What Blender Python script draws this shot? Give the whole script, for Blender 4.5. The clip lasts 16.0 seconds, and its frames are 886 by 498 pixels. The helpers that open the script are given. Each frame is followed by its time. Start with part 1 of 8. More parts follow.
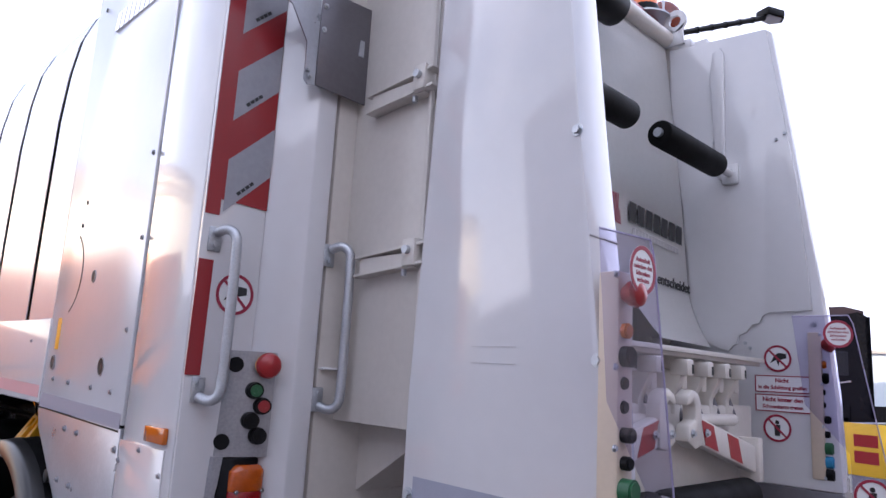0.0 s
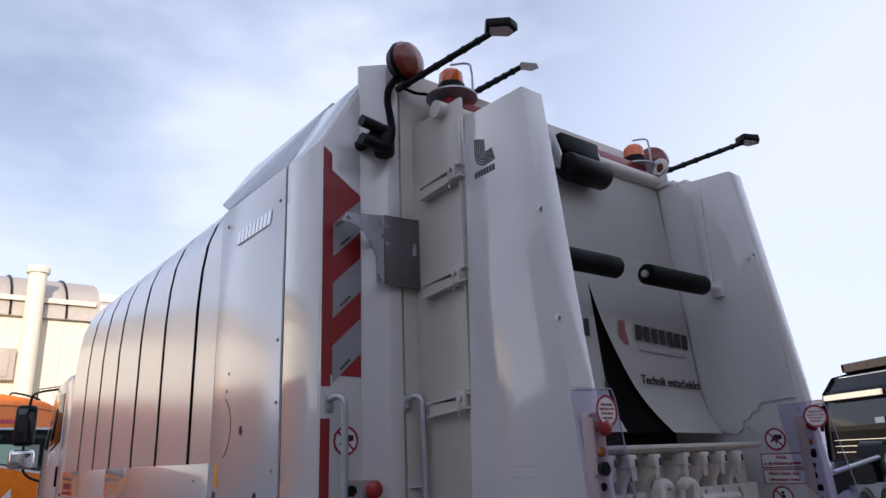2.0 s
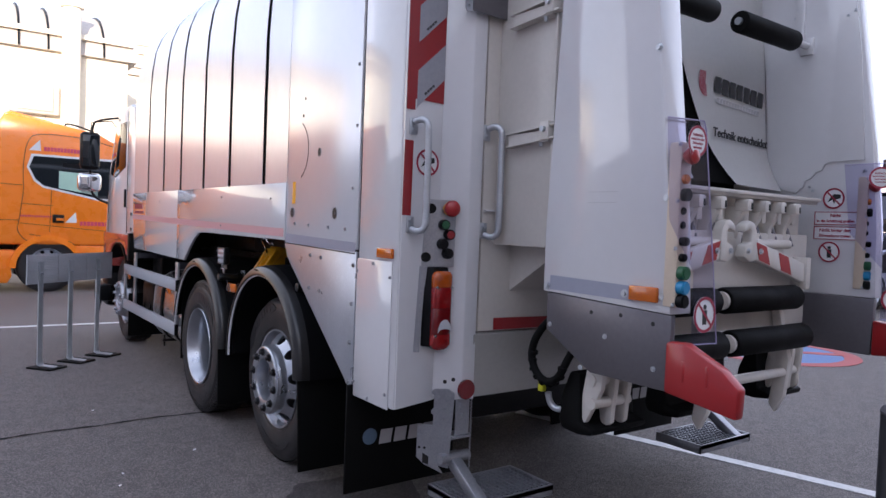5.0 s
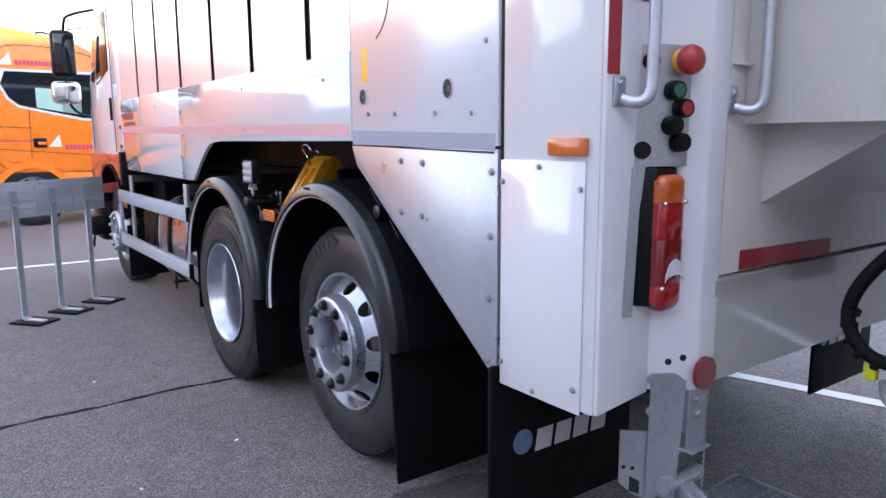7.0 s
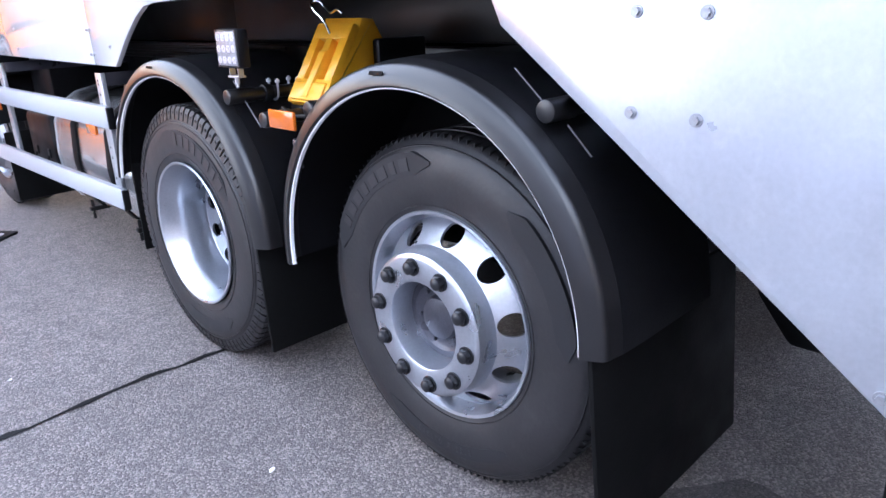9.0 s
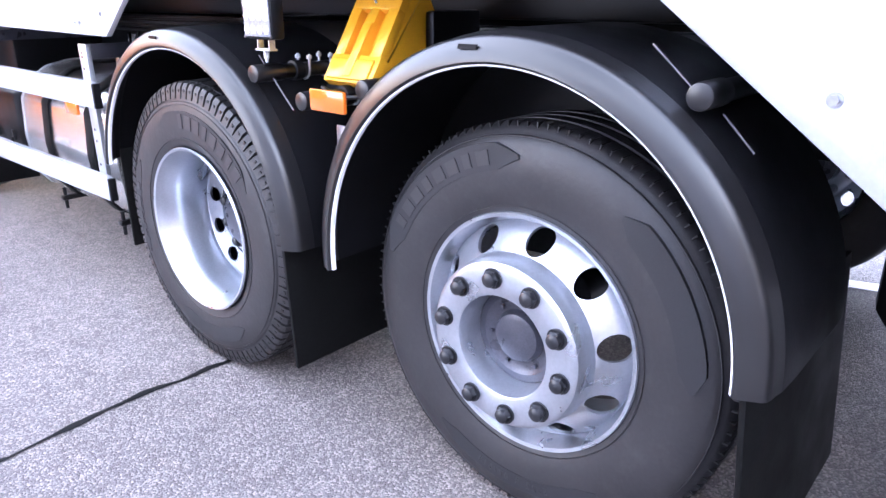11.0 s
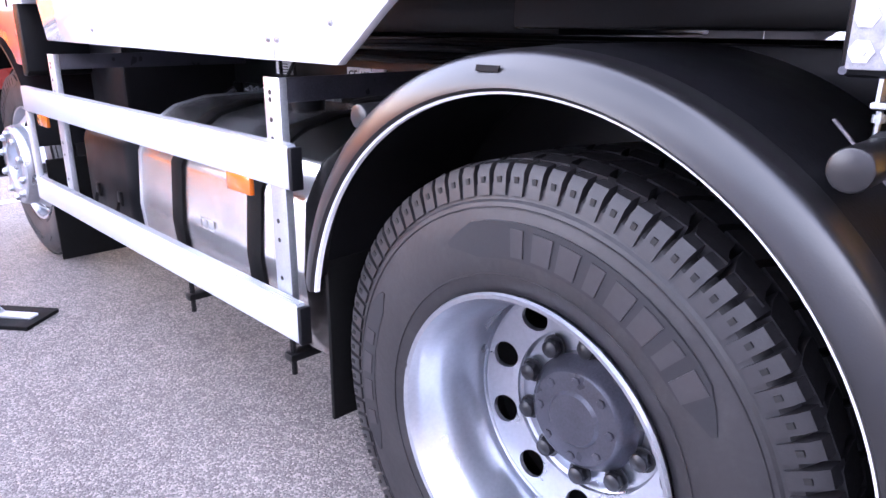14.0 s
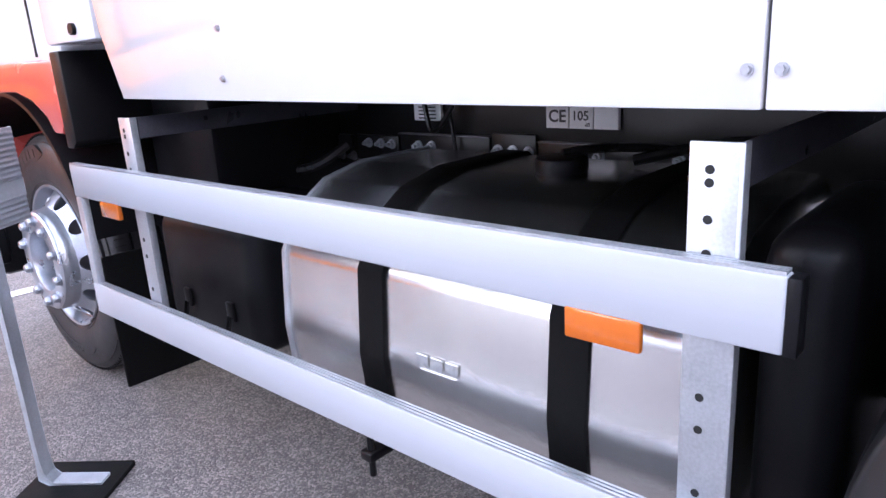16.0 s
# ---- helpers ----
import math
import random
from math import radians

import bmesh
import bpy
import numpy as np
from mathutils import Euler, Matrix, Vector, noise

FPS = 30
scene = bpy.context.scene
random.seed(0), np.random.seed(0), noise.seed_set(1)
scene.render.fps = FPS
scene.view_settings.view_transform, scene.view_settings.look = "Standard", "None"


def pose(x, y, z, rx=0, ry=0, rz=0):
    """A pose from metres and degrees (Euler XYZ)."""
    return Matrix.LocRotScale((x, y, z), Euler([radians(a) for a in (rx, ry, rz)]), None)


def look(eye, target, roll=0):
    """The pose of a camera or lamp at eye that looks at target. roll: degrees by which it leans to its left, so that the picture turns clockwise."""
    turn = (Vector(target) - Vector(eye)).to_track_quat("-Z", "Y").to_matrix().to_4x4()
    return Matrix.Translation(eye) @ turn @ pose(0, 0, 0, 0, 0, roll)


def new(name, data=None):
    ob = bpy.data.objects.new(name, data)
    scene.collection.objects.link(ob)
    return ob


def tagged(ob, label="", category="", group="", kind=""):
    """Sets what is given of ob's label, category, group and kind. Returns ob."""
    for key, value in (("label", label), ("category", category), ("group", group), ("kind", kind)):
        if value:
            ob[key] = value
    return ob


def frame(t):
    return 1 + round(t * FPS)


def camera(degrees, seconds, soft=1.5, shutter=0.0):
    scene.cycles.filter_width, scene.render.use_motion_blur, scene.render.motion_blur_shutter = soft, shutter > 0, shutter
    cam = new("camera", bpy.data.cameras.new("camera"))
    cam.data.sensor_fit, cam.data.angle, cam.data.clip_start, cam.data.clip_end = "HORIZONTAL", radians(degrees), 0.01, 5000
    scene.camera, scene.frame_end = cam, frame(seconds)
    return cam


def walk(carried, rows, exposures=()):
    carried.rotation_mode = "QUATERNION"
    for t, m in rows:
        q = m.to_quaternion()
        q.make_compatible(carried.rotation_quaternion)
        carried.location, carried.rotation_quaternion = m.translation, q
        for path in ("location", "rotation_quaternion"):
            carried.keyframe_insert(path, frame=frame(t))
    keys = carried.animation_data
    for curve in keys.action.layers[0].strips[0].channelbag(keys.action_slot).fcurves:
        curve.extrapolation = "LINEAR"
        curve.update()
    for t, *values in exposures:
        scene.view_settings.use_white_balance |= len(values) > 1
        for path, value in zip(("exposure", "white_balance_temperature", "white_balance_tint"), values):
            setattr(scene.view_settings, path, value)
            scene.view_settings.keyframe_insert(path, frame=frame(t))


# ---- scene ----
cam = camera(65.0, 16.0)
PATH = [
    (0, (-0.866, -0.017, 1.551), (0.513, 1.387, 1.909), 3.2),
    (0.5, (-1.067, -0.257, 1.591), (0.187, 1.248, 1.992), 1.0),
    (1, (-1.234, -0.472, 1.63), (0.019, 1.023, 2.074), -2.2),
    (1.5, (-1.286, -0.692, 1.668), (-0.059, 0.79, 2.217), -3.0),
    (2, (-1.398, -0.785, 1.656), (-0.211, 0.715, 2.237), -2.3),
    (2.5, (-1.609, -0.863, 1.619), (-0.412, 0.645, 2.162), -2.0),
    (3, (-1.732, -0.925, 1.574), (-0.448, 0.57, 1.914), -1.9),
    (3.5, (-1.774, -0.967, 1.529), (-0.501, 0.57, 1.66), -0.7),
    (3.7, (-1.781, -0.976, 1.524), (-0.521, 0.576, 1.578), -0.2),
    (5.8, (-1.466, -0.237, 1.425), (-0.353, 1.421, 1.314), 1.9),
    (6, (-1.445, -0.095, 1.413), (-0.342, 1.567, 1.273), 1.5),
    (6.5, (-1.415, 0.308, 1.38), (-0.275, 1.936, 1.159), 0.9),
    (7, (-1.294, 0.723, 1.364), (-0.131, 2.32, 1.053), -0.3),
    (7.5, (-1.219, 1.094, 1.347), (-0.119, 2.698, 0.883), -1.4),
    (8, (-1.209, 1.468, 1.323), (-0.036, 3.015, 0.843), -1.5),
    (8.2, (-1.175, 1.611, 1.331), (0.029, 3.115, 0.794), -1.8),
    (10.3, (-1.137, 2.441, 1.267), (0.29, 3.657, 0.571), -1.0),
    (10.5, (-1.139, 2.449, 1.264), (0.282, 3.667, 0.56), -0.7),
    (11, (-1.153, 2.49, 1.264), (0.255, 3.732, 0.575), -0.1),
    (11.5, (-1.107, 2.617, 1.255), (0.31, 3.871, 0.608), 0.1),
    (12, (-0.968, 2.912, 1.25), (0.373, 4.272, 0.657), -1.1),
    (12.5, (-0.917, 3.158, 1.23), (0.36, 4.583, 0.648), -0.6),
    (13, (-0.918, 3.456, 1.209), (0.378, 4.857, 0.61), -0.2),
    (13.5, (-0.886, 3.672, 1.187), (0.451, 5.019, 0.556), 0.9),
    (14, (-0.816, 3.987, 1.196), (0.519, 5.345, 0.584), 0.4),
    (14.5, (-0.814, 4.249, 1.207), (0.423, 5.721, 0.654), -1.4),
    (15, (-0.864, 4.528, 1.224), (0.427, 5.964, 0.702), -1.5),
    (15.5, (-0.846, 4.783, 1.198), (0.558, 6.102, 0.663), -1.6),
    (16, (-0.795, 5.075, 1.205), (0.619, 6.379, 0.657), -3.5),
]
EXPOSURES = [(0, 1.05, 5600, 18), (1, 0.95, 5600, 17), (1.5, 0.35, 5600, 14), (2.5, -0.33, 5600, 13), (3, -0.33, 5550, 13), (3.5, 0.0, 5550, 15), (5.8, 1.05, 5500, 15), (7, 1.65, 5350, 14), (8.2, 2.15, 5200, 11), (10.3, 3.4, 5200, 15), (12, 3.5, 5350, 20), (14, 3.3, 5400, 23), (16, 2.55, 5450, 17)]
walk(cam, [(t, look(eye, target, roll)) for t, eye, target, roll in PATH], EXPOSURES)

# ---- light ----
SUN_EL, SUN_AZ = 12.0, 202.0   # degrees; azimuth clockwise from +y
sun_dir = Vector((math.sin(radians(SUN_AZ)) * math.cos(radians(SUN_EL)), math.cos(radians(SUN_AZ)) * math.cos(radians(SUN_EL)), math.sin(radians(SUN_EL))))
sun_data = bpy.data.lights.new("sun", "SUN")
sun_data.energy, sun_data.angle, sun_data.color = 5.0, radians(0.6), (1.0, 0.80, 0.56)
sun = new("sun", sun_data)
sun.matrix_world = look(sun_dir * 60, (0, 0, 0))

world = bpy.data.worlds.new("sky")
scene.world = world
world.use_nodes = True
wn, wl = world.node_tree.nodes, world.node_tree.links
wn.clear()
sky = wn.new("ShaderNodeTexSky")
sky.sky_type, sky.sun_disc = "NISHITA", False
sky.sun_elevation, sky.sun_rotation = radians(SUN_EL), radians(SUN_AZ)
sky.air_density, sky.dust_density, sky.ozone_density = 1.0, 1.5, 1.2
wcoord = wn.new("ShaderNodeTexCoord")
wmap = wn.new("ShaderNodeMapping")
wmap.inputs["Scale"].default_value = (1.0, 1.0, 2.2)
cloud = wn.new("ShaderNodeTexNoise")
cloud.inputs["Scale"].default_value, cloud.inputs["Detail"].default_value, cloud.inputs["Roughness"].default_value = 1.5, 5.0, 0.5
ramp = wn.new("ShaderNodeValToRGB")
ramp.color_ramp.elements[0].position, ramp.color_ramp.elements[1].position = 0.40, 0.62
ramp.color_ramp.elements[0].color = (0.24, 0.24, 0.24, 1)
ramp.color_ramp.elements[1].color = (0.88, 0.88, 0.88, 1)
cloud_col = wn.new("ShaderNodeRGB")
cloud_col.outputs[0].default_value = (7.5, 7.4, 7.8, 1)
wmix = wn.new("ShaderNodeMixRGB")
wbg = wn.new("ShaderNodeBackground")
wbg.inputs["Strength"].default_value = 0.15
wout = wn.new("ShaderNodeOutputWorld")
wl.new(wcoord.outputs["Generated"], wmap.inputs["Vector"])
wl.new(wmap.outputs["Vector"], cloud.inputs["Vector"])
wl.new(cloud.outputs["Fac"], ramp.inputs["Fac"])
wsep = wn.new("ShaderNodeSeparateXYZ")
haze = wn.new("ShaderNodeMapRange")
haze.inputs["From Min"].default_value, haze.inputs["From Max"].default_value = 0.02, 0.62
haze.inputs["To Min"].default_value, haze.inputs["To Max"].default_value = 0.97, 0.1
wmax = wn.new("ShaderNodeMath")
wmax.operation = "MAXIMUM"
wl.new(wcoord.outputs["Generated"], wsep.inputs["Vector"])
wl.new(wsep.outputs["Z"], haze.inputs["Value"])
wl.new(haze.outputs["Result"], wmax.inputs[0])
# a broad cloud bank in the east
bank = wn.new("ShaderNodeMapRange")
bank.inputs["From Min"].default_value, bank.inputs["From Max"].default_value = 0.35, 0.85
bank.inputs["To Min"].default_value, bank.inputs["To Max"].default_value = 0.0, 0.9
wbank = wn.new("ShaderNodeMath")
wbank.operation = "MAXIMUM"
wl.new(wsep.outputs["X"], bank.inputs["Value"])
wl.new(ramp.outputs["Color"], wbank.inputs[0])
wl.new(bank.outputs["Result"], wbank.inputs[1])
wl.new(wbank.outputs[0], wmax.inputs[1])
wl.new(wmax.outputs[0], wmix.inputs["Fac"])
wl.new(sky.outputs["Color"], wmix.inputs["Color1"])
# warm evening brightness towards the west
west = wn.new("ShaderNodeMapRange")
west.inputs["From Min"].default_value, west.inputs["From Max"].default_value = 0.0, -0.9
glow_col = wn.new("ShaderNodeRGB")
glow_col.outputs[0].default_value = (9.2, 8.5, 7.9, 1)
wglow = wn.new("ShaderNodeMixRGB")
wl.new(wsep.outputs["X"], west.inputs["Value"])
wl.new(west.outputs["Result"], wglow.inputs["Fac"])
wl.new(cloud_col.outputs["Color"], wglow.inputs["Color1"])
wl.new(glow_col.outputs["Color"], wglow.inputs["Color2"])
wl.new(wglow.outputs["Color"], wmix.inputs["Color2"])
wl.new(wmix.outputs["Color"], wbg.inputs["Color"])
wl.new(wbg.outputs["Background"], wout.inputs["Surface"])


# ---- materials ----
def mat(name, col, rough=0.5, metal=0.0, var=0.08, scale=6.0, bump=0.0, bump_scale=60.0, coat=0.0, rvar=0.12, stretch=(1, 1, 1), alpha_glass=False, spec=0.5, dirt=0.0, dirt_col=(0.12, 0.1, 0.08)):
    m = bpy.data.materials.new(name)
    m.use_nodes = True
    n, l = m.node_tree.nodes, m.node_tree.links
    b = n["Principled BSDF"]
    b.inputs["Metallic"].default_value = metal
    b.inputs["Specular IOR Level"].default_value = spec
    b.inputs["Coat Weight"].default_value = coat
    b.inputs["Coat Roughness"].default_value = 0.06
    tc = n.new("ShaderNodeTexCoord")
    mp = n.new("ShaderNodeMapping")
    mp.inputs["Scale"].default_value = stretch
    l.new(tc.outputs["Object"], mp.inputs["Vector"])
    n1, n2 = n.new("ShaderNodeTexNoise"), n.new("ShaderNodeTexNoise")
    n1.inputs["Scale"].default_value, n1.inputs["Detail"].default_value = scale, 4
    n2.inputs["Scale"].default_value, n2.inputs["Detail"].default_value = scale * 14, 3
    for q in (n1, n2):
        l.new(mp.outputs["Vector"], q.inputs["Vector"])
    add = n.new("ShaderNodeMath")
    add.operation = "ADD"
    l.new(n1.outputs["Fac"], add.inputs[0])
    l.new(n2.outputs["Fac"], add.inputs[1])
    mr = n.new("ShaderNodeMapRange")
    mr.inputs["From Min"].default_value, mr.inputs["From Max"].default_value = 0.6, 1.4
    mr.inputs["To Min"].default_value, mr.inputs["To Max"].default_value = 1 - var, 1 + var
    l.new(add.outputs[0], mr.inputs["Value"])
    mul = n.new("ShaderNodeVectorMath")
    mul.operation = "SCALE"
    mul.inputs[0].default_value = col
    l.new(mr.outputs["Result"], mul.inputs["Scale"])
    last = mul.outputs["Vector"]
    if dirt:
        n3 = n.new("ShaderNodeTexNoise")
        n3.inputs["Scale"].default_value, n3.inputs["Detail"].default_value, n3.inputs["Roughness"].default_value = scale * 2.3, 8, 0.7
        l.new(mp.outputs["Vector"], n3.inputs["Vector"])
        r3 = n.new("ShaderNodeMapRange")
        r3.inputs["From Min"].default_value, r3.inputs["From Max"].default_value = 0.52, 0.75
        r3.inputs["To Max"].default_value = dirt
        l.new(n3.outputs["Fac"], r3.inputs["Value"])
        mx = n.new("ShaderNodeMixRGB")
        mx.inputs["Color2"].default_value = (*dirt_col, 1)
        l.new(r3.outputs["Result"], mx.inputs["Fac"])
        l.new(last, mx.inputs["Color1"])
        last = mx.outputs["Color"]
    l.new(last, b.inputs["Base Color"])
    rr = n.new("ShaderNodeMapRange")
    rr.inputs["From Min"].default_value, rr.inputs["From Max"].default_value = 0.3, 0.7
    rr.inputs["To Min"].default_value, rr.inputs["To Max"].default_value = max(0.02, rough * (1 - rvar)), min(1, rough * (1 + rvar))
    l.new(n1.outputs["Fac"], rr.inputs["Value"])
    l.new(rr.outputs["Result"], b.inputs["Roughness"])
    if bump:
        n4 = n.new("ShaderNodeTexNoise")
        n4.inputs["Scale"].default_value, n4.inputs["Detail"].default_value = bump_scale, 3
        l.new(mp.outputs["Vector"], n4.inputs["Vector"])
        bp = n.new("ShaderNodeBump")
        bp.inputs["Strength"].default_value, bp.inputs["Distance"].default_value = bump, 0.01
        l.new(n4.outputs["Fac"], bp.inputs["Height"])
        l.new(bp.outputs["Normal"], b.inputs["Normal"])
    return m


def glass(name, col=(1, 1, 1), rough=0.02, mix=0.86):
    m = bpy.data.materials.new(name)
    m.use_nodes = True
    n, l = m.node_tree.nodes, m.node_tree.links
    n.clear()
    out, t, g, mx = n.new("ShaderNodeOutputMaterial"), n.new("ShaderNodeBsdfTransparent"), n.new("ShaderNodeBsdfGlossy"), n.new("ShaderNodeMixShader")
    lw, fr = n.new("ShaderNodeLayerWeight"), n.new("ShaderNodeMath")
    lw.inputs["Blend"].default_value = 0.5
    fr.operation = "POWER"
    fr.inputs[1].default_value = 4.0
    l.new(lw.outputs["Facing"], fr.inputs[0])
    t.inputs["Color"].default_value = (*col, 1)
    g.inputs["Roughness"].default_value = rough
    l.new(fr.outputs[0], mx.inputs["Fac"])
    l.new(t.outputs[0], mx.inputs[1])
    l.new(g.outputs[0], mx.inputs[2])
    l.new(mx.outputs[0], out.inputs["Surface"])
    return m


WHITE = mat("white_paint", (0.66, 0.655, 0.67), 0.12, var=0.02, scale=1.5, coat=1.0, bump=0.015, bump_scale=5)
SATIN = mat("white_film_panel", (0.79, 0.80, 0.84), 0.20, metal=0.38, var=0.02, scale=1.2, coat=0.0, bump=0.015, bump_scale=3)
CREAM = mat("off_white_paint", (0.60, 0.565, 0.52), 0.32, var=0.05, scale=3, coat=0.2, dirt=0.10, dirt_col=(0.4, 0.36, 0.3))
CABW = mat("cab_white_paint", (0.76, 0.77, 0.80), 0.2, var=0.02, coat=0.6)
GREYBAND = mat("grey_reflective_band", (0.30, 0.31, 0.38), 0.45, var=0.06, scale=20)
PINKBAND = mat("red_fading_band", (0.62, 0.36, 0.38), 0.4, var=0.06, scale=12)
ALU = mat("brushed_aluminium", (0.50, 0.51, 0.54), 0.42, metal=0.45, var=0.12, scale=7, bump=0.04, bump_scale=120, stretch=(1, 0.05, 1))
TANK = mat("tank_aluminium", (0.78, 0.77, 0.75), 0.24, metal=1.0, var=0.05, scale=4, bump=0.05, bump_scale=160, stretch=(0.04, 1, 1))
RAILALU = mat("anodised_rail_aluminium", (0.41, 0.425, 0.46), 0.55, metal=0.1, var=0.03, scale=3, bump=0.02, bump_scale=120, stretch=(1, 0.05, 1))
GALV = mat("galvanised_steel", (0.50, 0.52, 0.55), 0.40, metal=0.75, var=0.16, scale=14, bump=0.05, bump_scale=40)
SHEET = mat("stainless_sheet", (0.47, 0.49, 0.54), 0.30, metal=0.6, var=0.08, scale=6, dirt=0.25, dirt_col=(0.75, 0.76, 0.8), bump=0.02, bump_scale=30)
NUTCAP = mat("dark_grey_nut_cap", (0.010, 0.010, 0.012), 0.32, spec=0.5, var=0.2, scale=20)
HUBDARK = mat("dark_hub_metal", (0.07, 0.07, 0.085), 0.30, metal=0.5, var=0.3, scale=16)
DULLMETAL = mat("dull_grey_steel", (0.155, 0.147, 0.160), 0.36, metal=0.5, var=0.08, scale=4)
RIMSILVER = mat("silver_wheel_paint", (0.45, 0.47, 0.515), 0.30, metal=0.85, var=0.10, scale=9, coat=0.15)
ZINC = mat("dull_zinc_plate", (0.34, 0.345, 0.37), 0.34, metal=0.65, var=0.18, scale=9, bump=0.03, bump_scale=40)
CHROME = mat("chrome", (0.8, 0.8, 0.82), 0.08, metal=1.0, var=0.03)
RUBBER = mat("tyre_rubber", (0.016, 0.0148, 0.016), 0.48, spec=0.5, var=0.25, scale=7, bump=0.08, bump_scale=70, dirt=0.16, dirt_col=(0.10, 0.095, 0.09))
TREAD = mat("tyre_tread_rubber", (0.014, 0.013, 0.014), 0.8, spec=0.25, var=0.25, scale=9, bump=0.2, bump_scale=60)
TYREMARK = mat("tyre_raised_marking", (0.025, 0.023, 0.025), 0.42, spec=0.5, var=0.15)
BADGE = mat("tyre_smooth_field", (0.016, 0.016, 0.018), 0.42, spec=0.4, var=0.15, scale=12)
BLACKPL = mat("black_plastic", (0.006, 0.006, 0.007), 0.40, spec=0.16, var=0.15, scale=10, bump=0.06, bump_scale=220)
FENDER = mat("grey_black_fender_plastic", (0.009, 0.0085, 0.009), 0.30, spec=0.6, var=0.04, rvar=0.02, scale=3, bump=0.02, bump_scale=320)
BLACKRUB = mat("black_rubber", (0.004, 0.004, 0.004), 0.6, spec=0.10, var=0.2, scale=8, bump=0.05, bump_scale=90)
BLACKGLOSS = mat("glossy_black_plastic", (0.008, 0.0075, 0.0075), 0.30, spec=0.35, var=0.2, scale=8, bump=0.04, bump_scale=200)
CHASSIS = mat("chassis_black", (0.005, 0.005, 0.0055), 0.34, spec=0.3, var=0.3, scale=6)
GROOVE = mat("black_gap_seal", (0.005, 0.005, 0.005), 0.6)
RED = mat("signal_red_film", (0.26, 0.010, 0.014), 0.35, var=0.06, scale=14, coat=0.3)
REDBRIGHT = mat("red_paint", (0.32, 0.013, 0.016), 0.32, var=0.05, coat=0.3)
REFLGREY = mat("grey_retroreflective_film", (0.30, 0.30, 0.33), 0.40, var=0.10, scale=60)
PANELGREY = mat("glossy_grey_beige_paint", (0.36, 0.345, 0.325), 0.14, var=0.05, scale=3, coat=0.7, bump=0.01, bump_scale=6)
AMBERDARK = mat("dark_amber_lens", (0.42, 0.075, 0.003), 0.12, var=0.25, scale=50, coat=0.7)
REDCELL = mat("bright_red_lens_cell", (0.26, 0.005, 0.006), 0.14, var=0.3, scale=40, coat=0.8)
TAGYELLOW = mat("yellow_green_tag", (0.50, 0.50, 0.012), 0.4, var=0.1, scale=40)
ORANGELENS = mat("amber_lens", (0.52, 0.118, 0.004), 0.18, var=0.08, scale=90, coat=0.7)
BEACON = mat("orange_beacon_dome", (0.80, 0.15, 0.008), 0.14, var=0.08, scale=60, coat=0.7)
REDLENS = mat("red_lens", (0.15, 0.004, 0.006), 0.12, var=0.08, scale=60, coat=0.8)
CLEARLENS = mat("clear_lens", (0.55, 0.55, 0.58), 0.12, var=0.1, scale=60, coat=0.8)
LEDCELL = mat("led_reflector_cell", (0.26, 0.26, 0.28), 0.2, var=0.35, scale=90, spec=0.6)
YELLOW = mat("yellow_plastic", (0.84, 0.42, 0.010), 0.35, var=0.06, scale=10, coat=0.2)
ORANGE = mat("orange_truck_paint", (0.95, 0.24, 0.010), 0.28, var=0.03, coat=0.35)
BLACKCAR = mat("black_truck_paint", (0.008, 0.008, 0.010), 0.18, var=0.05, spec=0.2)
PRINTBLK = mat("black_print", (0.02, 0.02, 0.022), 0.45)
PRINTRED = mat("dark_red_print", (0.30, 0.02, 0.05), 0.45)
PRINTGREY = mat("grey_print", (0.45, 0.44, 0.45), 0.45)
PRINTMAG = mat("magenta_print", (0.6, 0.05, 0.12), 0.45)
PAPER = mat("white_label", (0.75, 0.75, 0.76), 0.45, var=0.03)
BANNER = mat("white_rubber_banner", (0.82, 0.81, 0.80), 0.42, var=0.03, scale=3)
DARKGLASS = mat("dark_window_glass", (0.012, 0.015, 0.018), 0.04, var=0.05, coat=0.2, spec=0.5)
ACRYL = glass("clear_acrylic", (0.84, 0.83, 0.92))
PALEGREEN = mat("printed_green", (0.02, 0.10, 0.04), 0.35)
PALEBLUE = mat("printed_blue", (0.03, 0.22, 0.42), 0.35)
LINEPAINT = mat("white_road_paint", (0.62, 0.61, 0.60), 0.6, var=0.1, scale=8, dirt=0.5, dirt_col=(0.14, 0.14, 0.14))
REDROAD = mat("red_road_paint", (0.35, 0.07, 0.07), 0.7, var=0.2, scale=6, dirt=0.6, dirt_col=(0.1, 0.1, 0.1))
BLUEROAD = mat("blue_road_paint", (0.10, 0.17, 0.36), 0.7, var=0.2, scale=6, dirt=0.6, dirt_col=(0.1, 0.1, 0.1))
# wall of the unseen hall; its colour sets the light thrown back
BOUNCEWALL = mat("unseen_hall_wall", (0.50, 0.44, 0.40), 0.6, var=0.1, scale=0.4)
FACADE = mat("cream_metal_facade", (0.84, 0.77, 0.62), 0.6, var=0.06, scale=0.4)
ROOFMETAL = mat("zinc_roof", (0.52, 0.47, 0.42), 0.5, metal=0.1, var=0.12, scale=0.5)


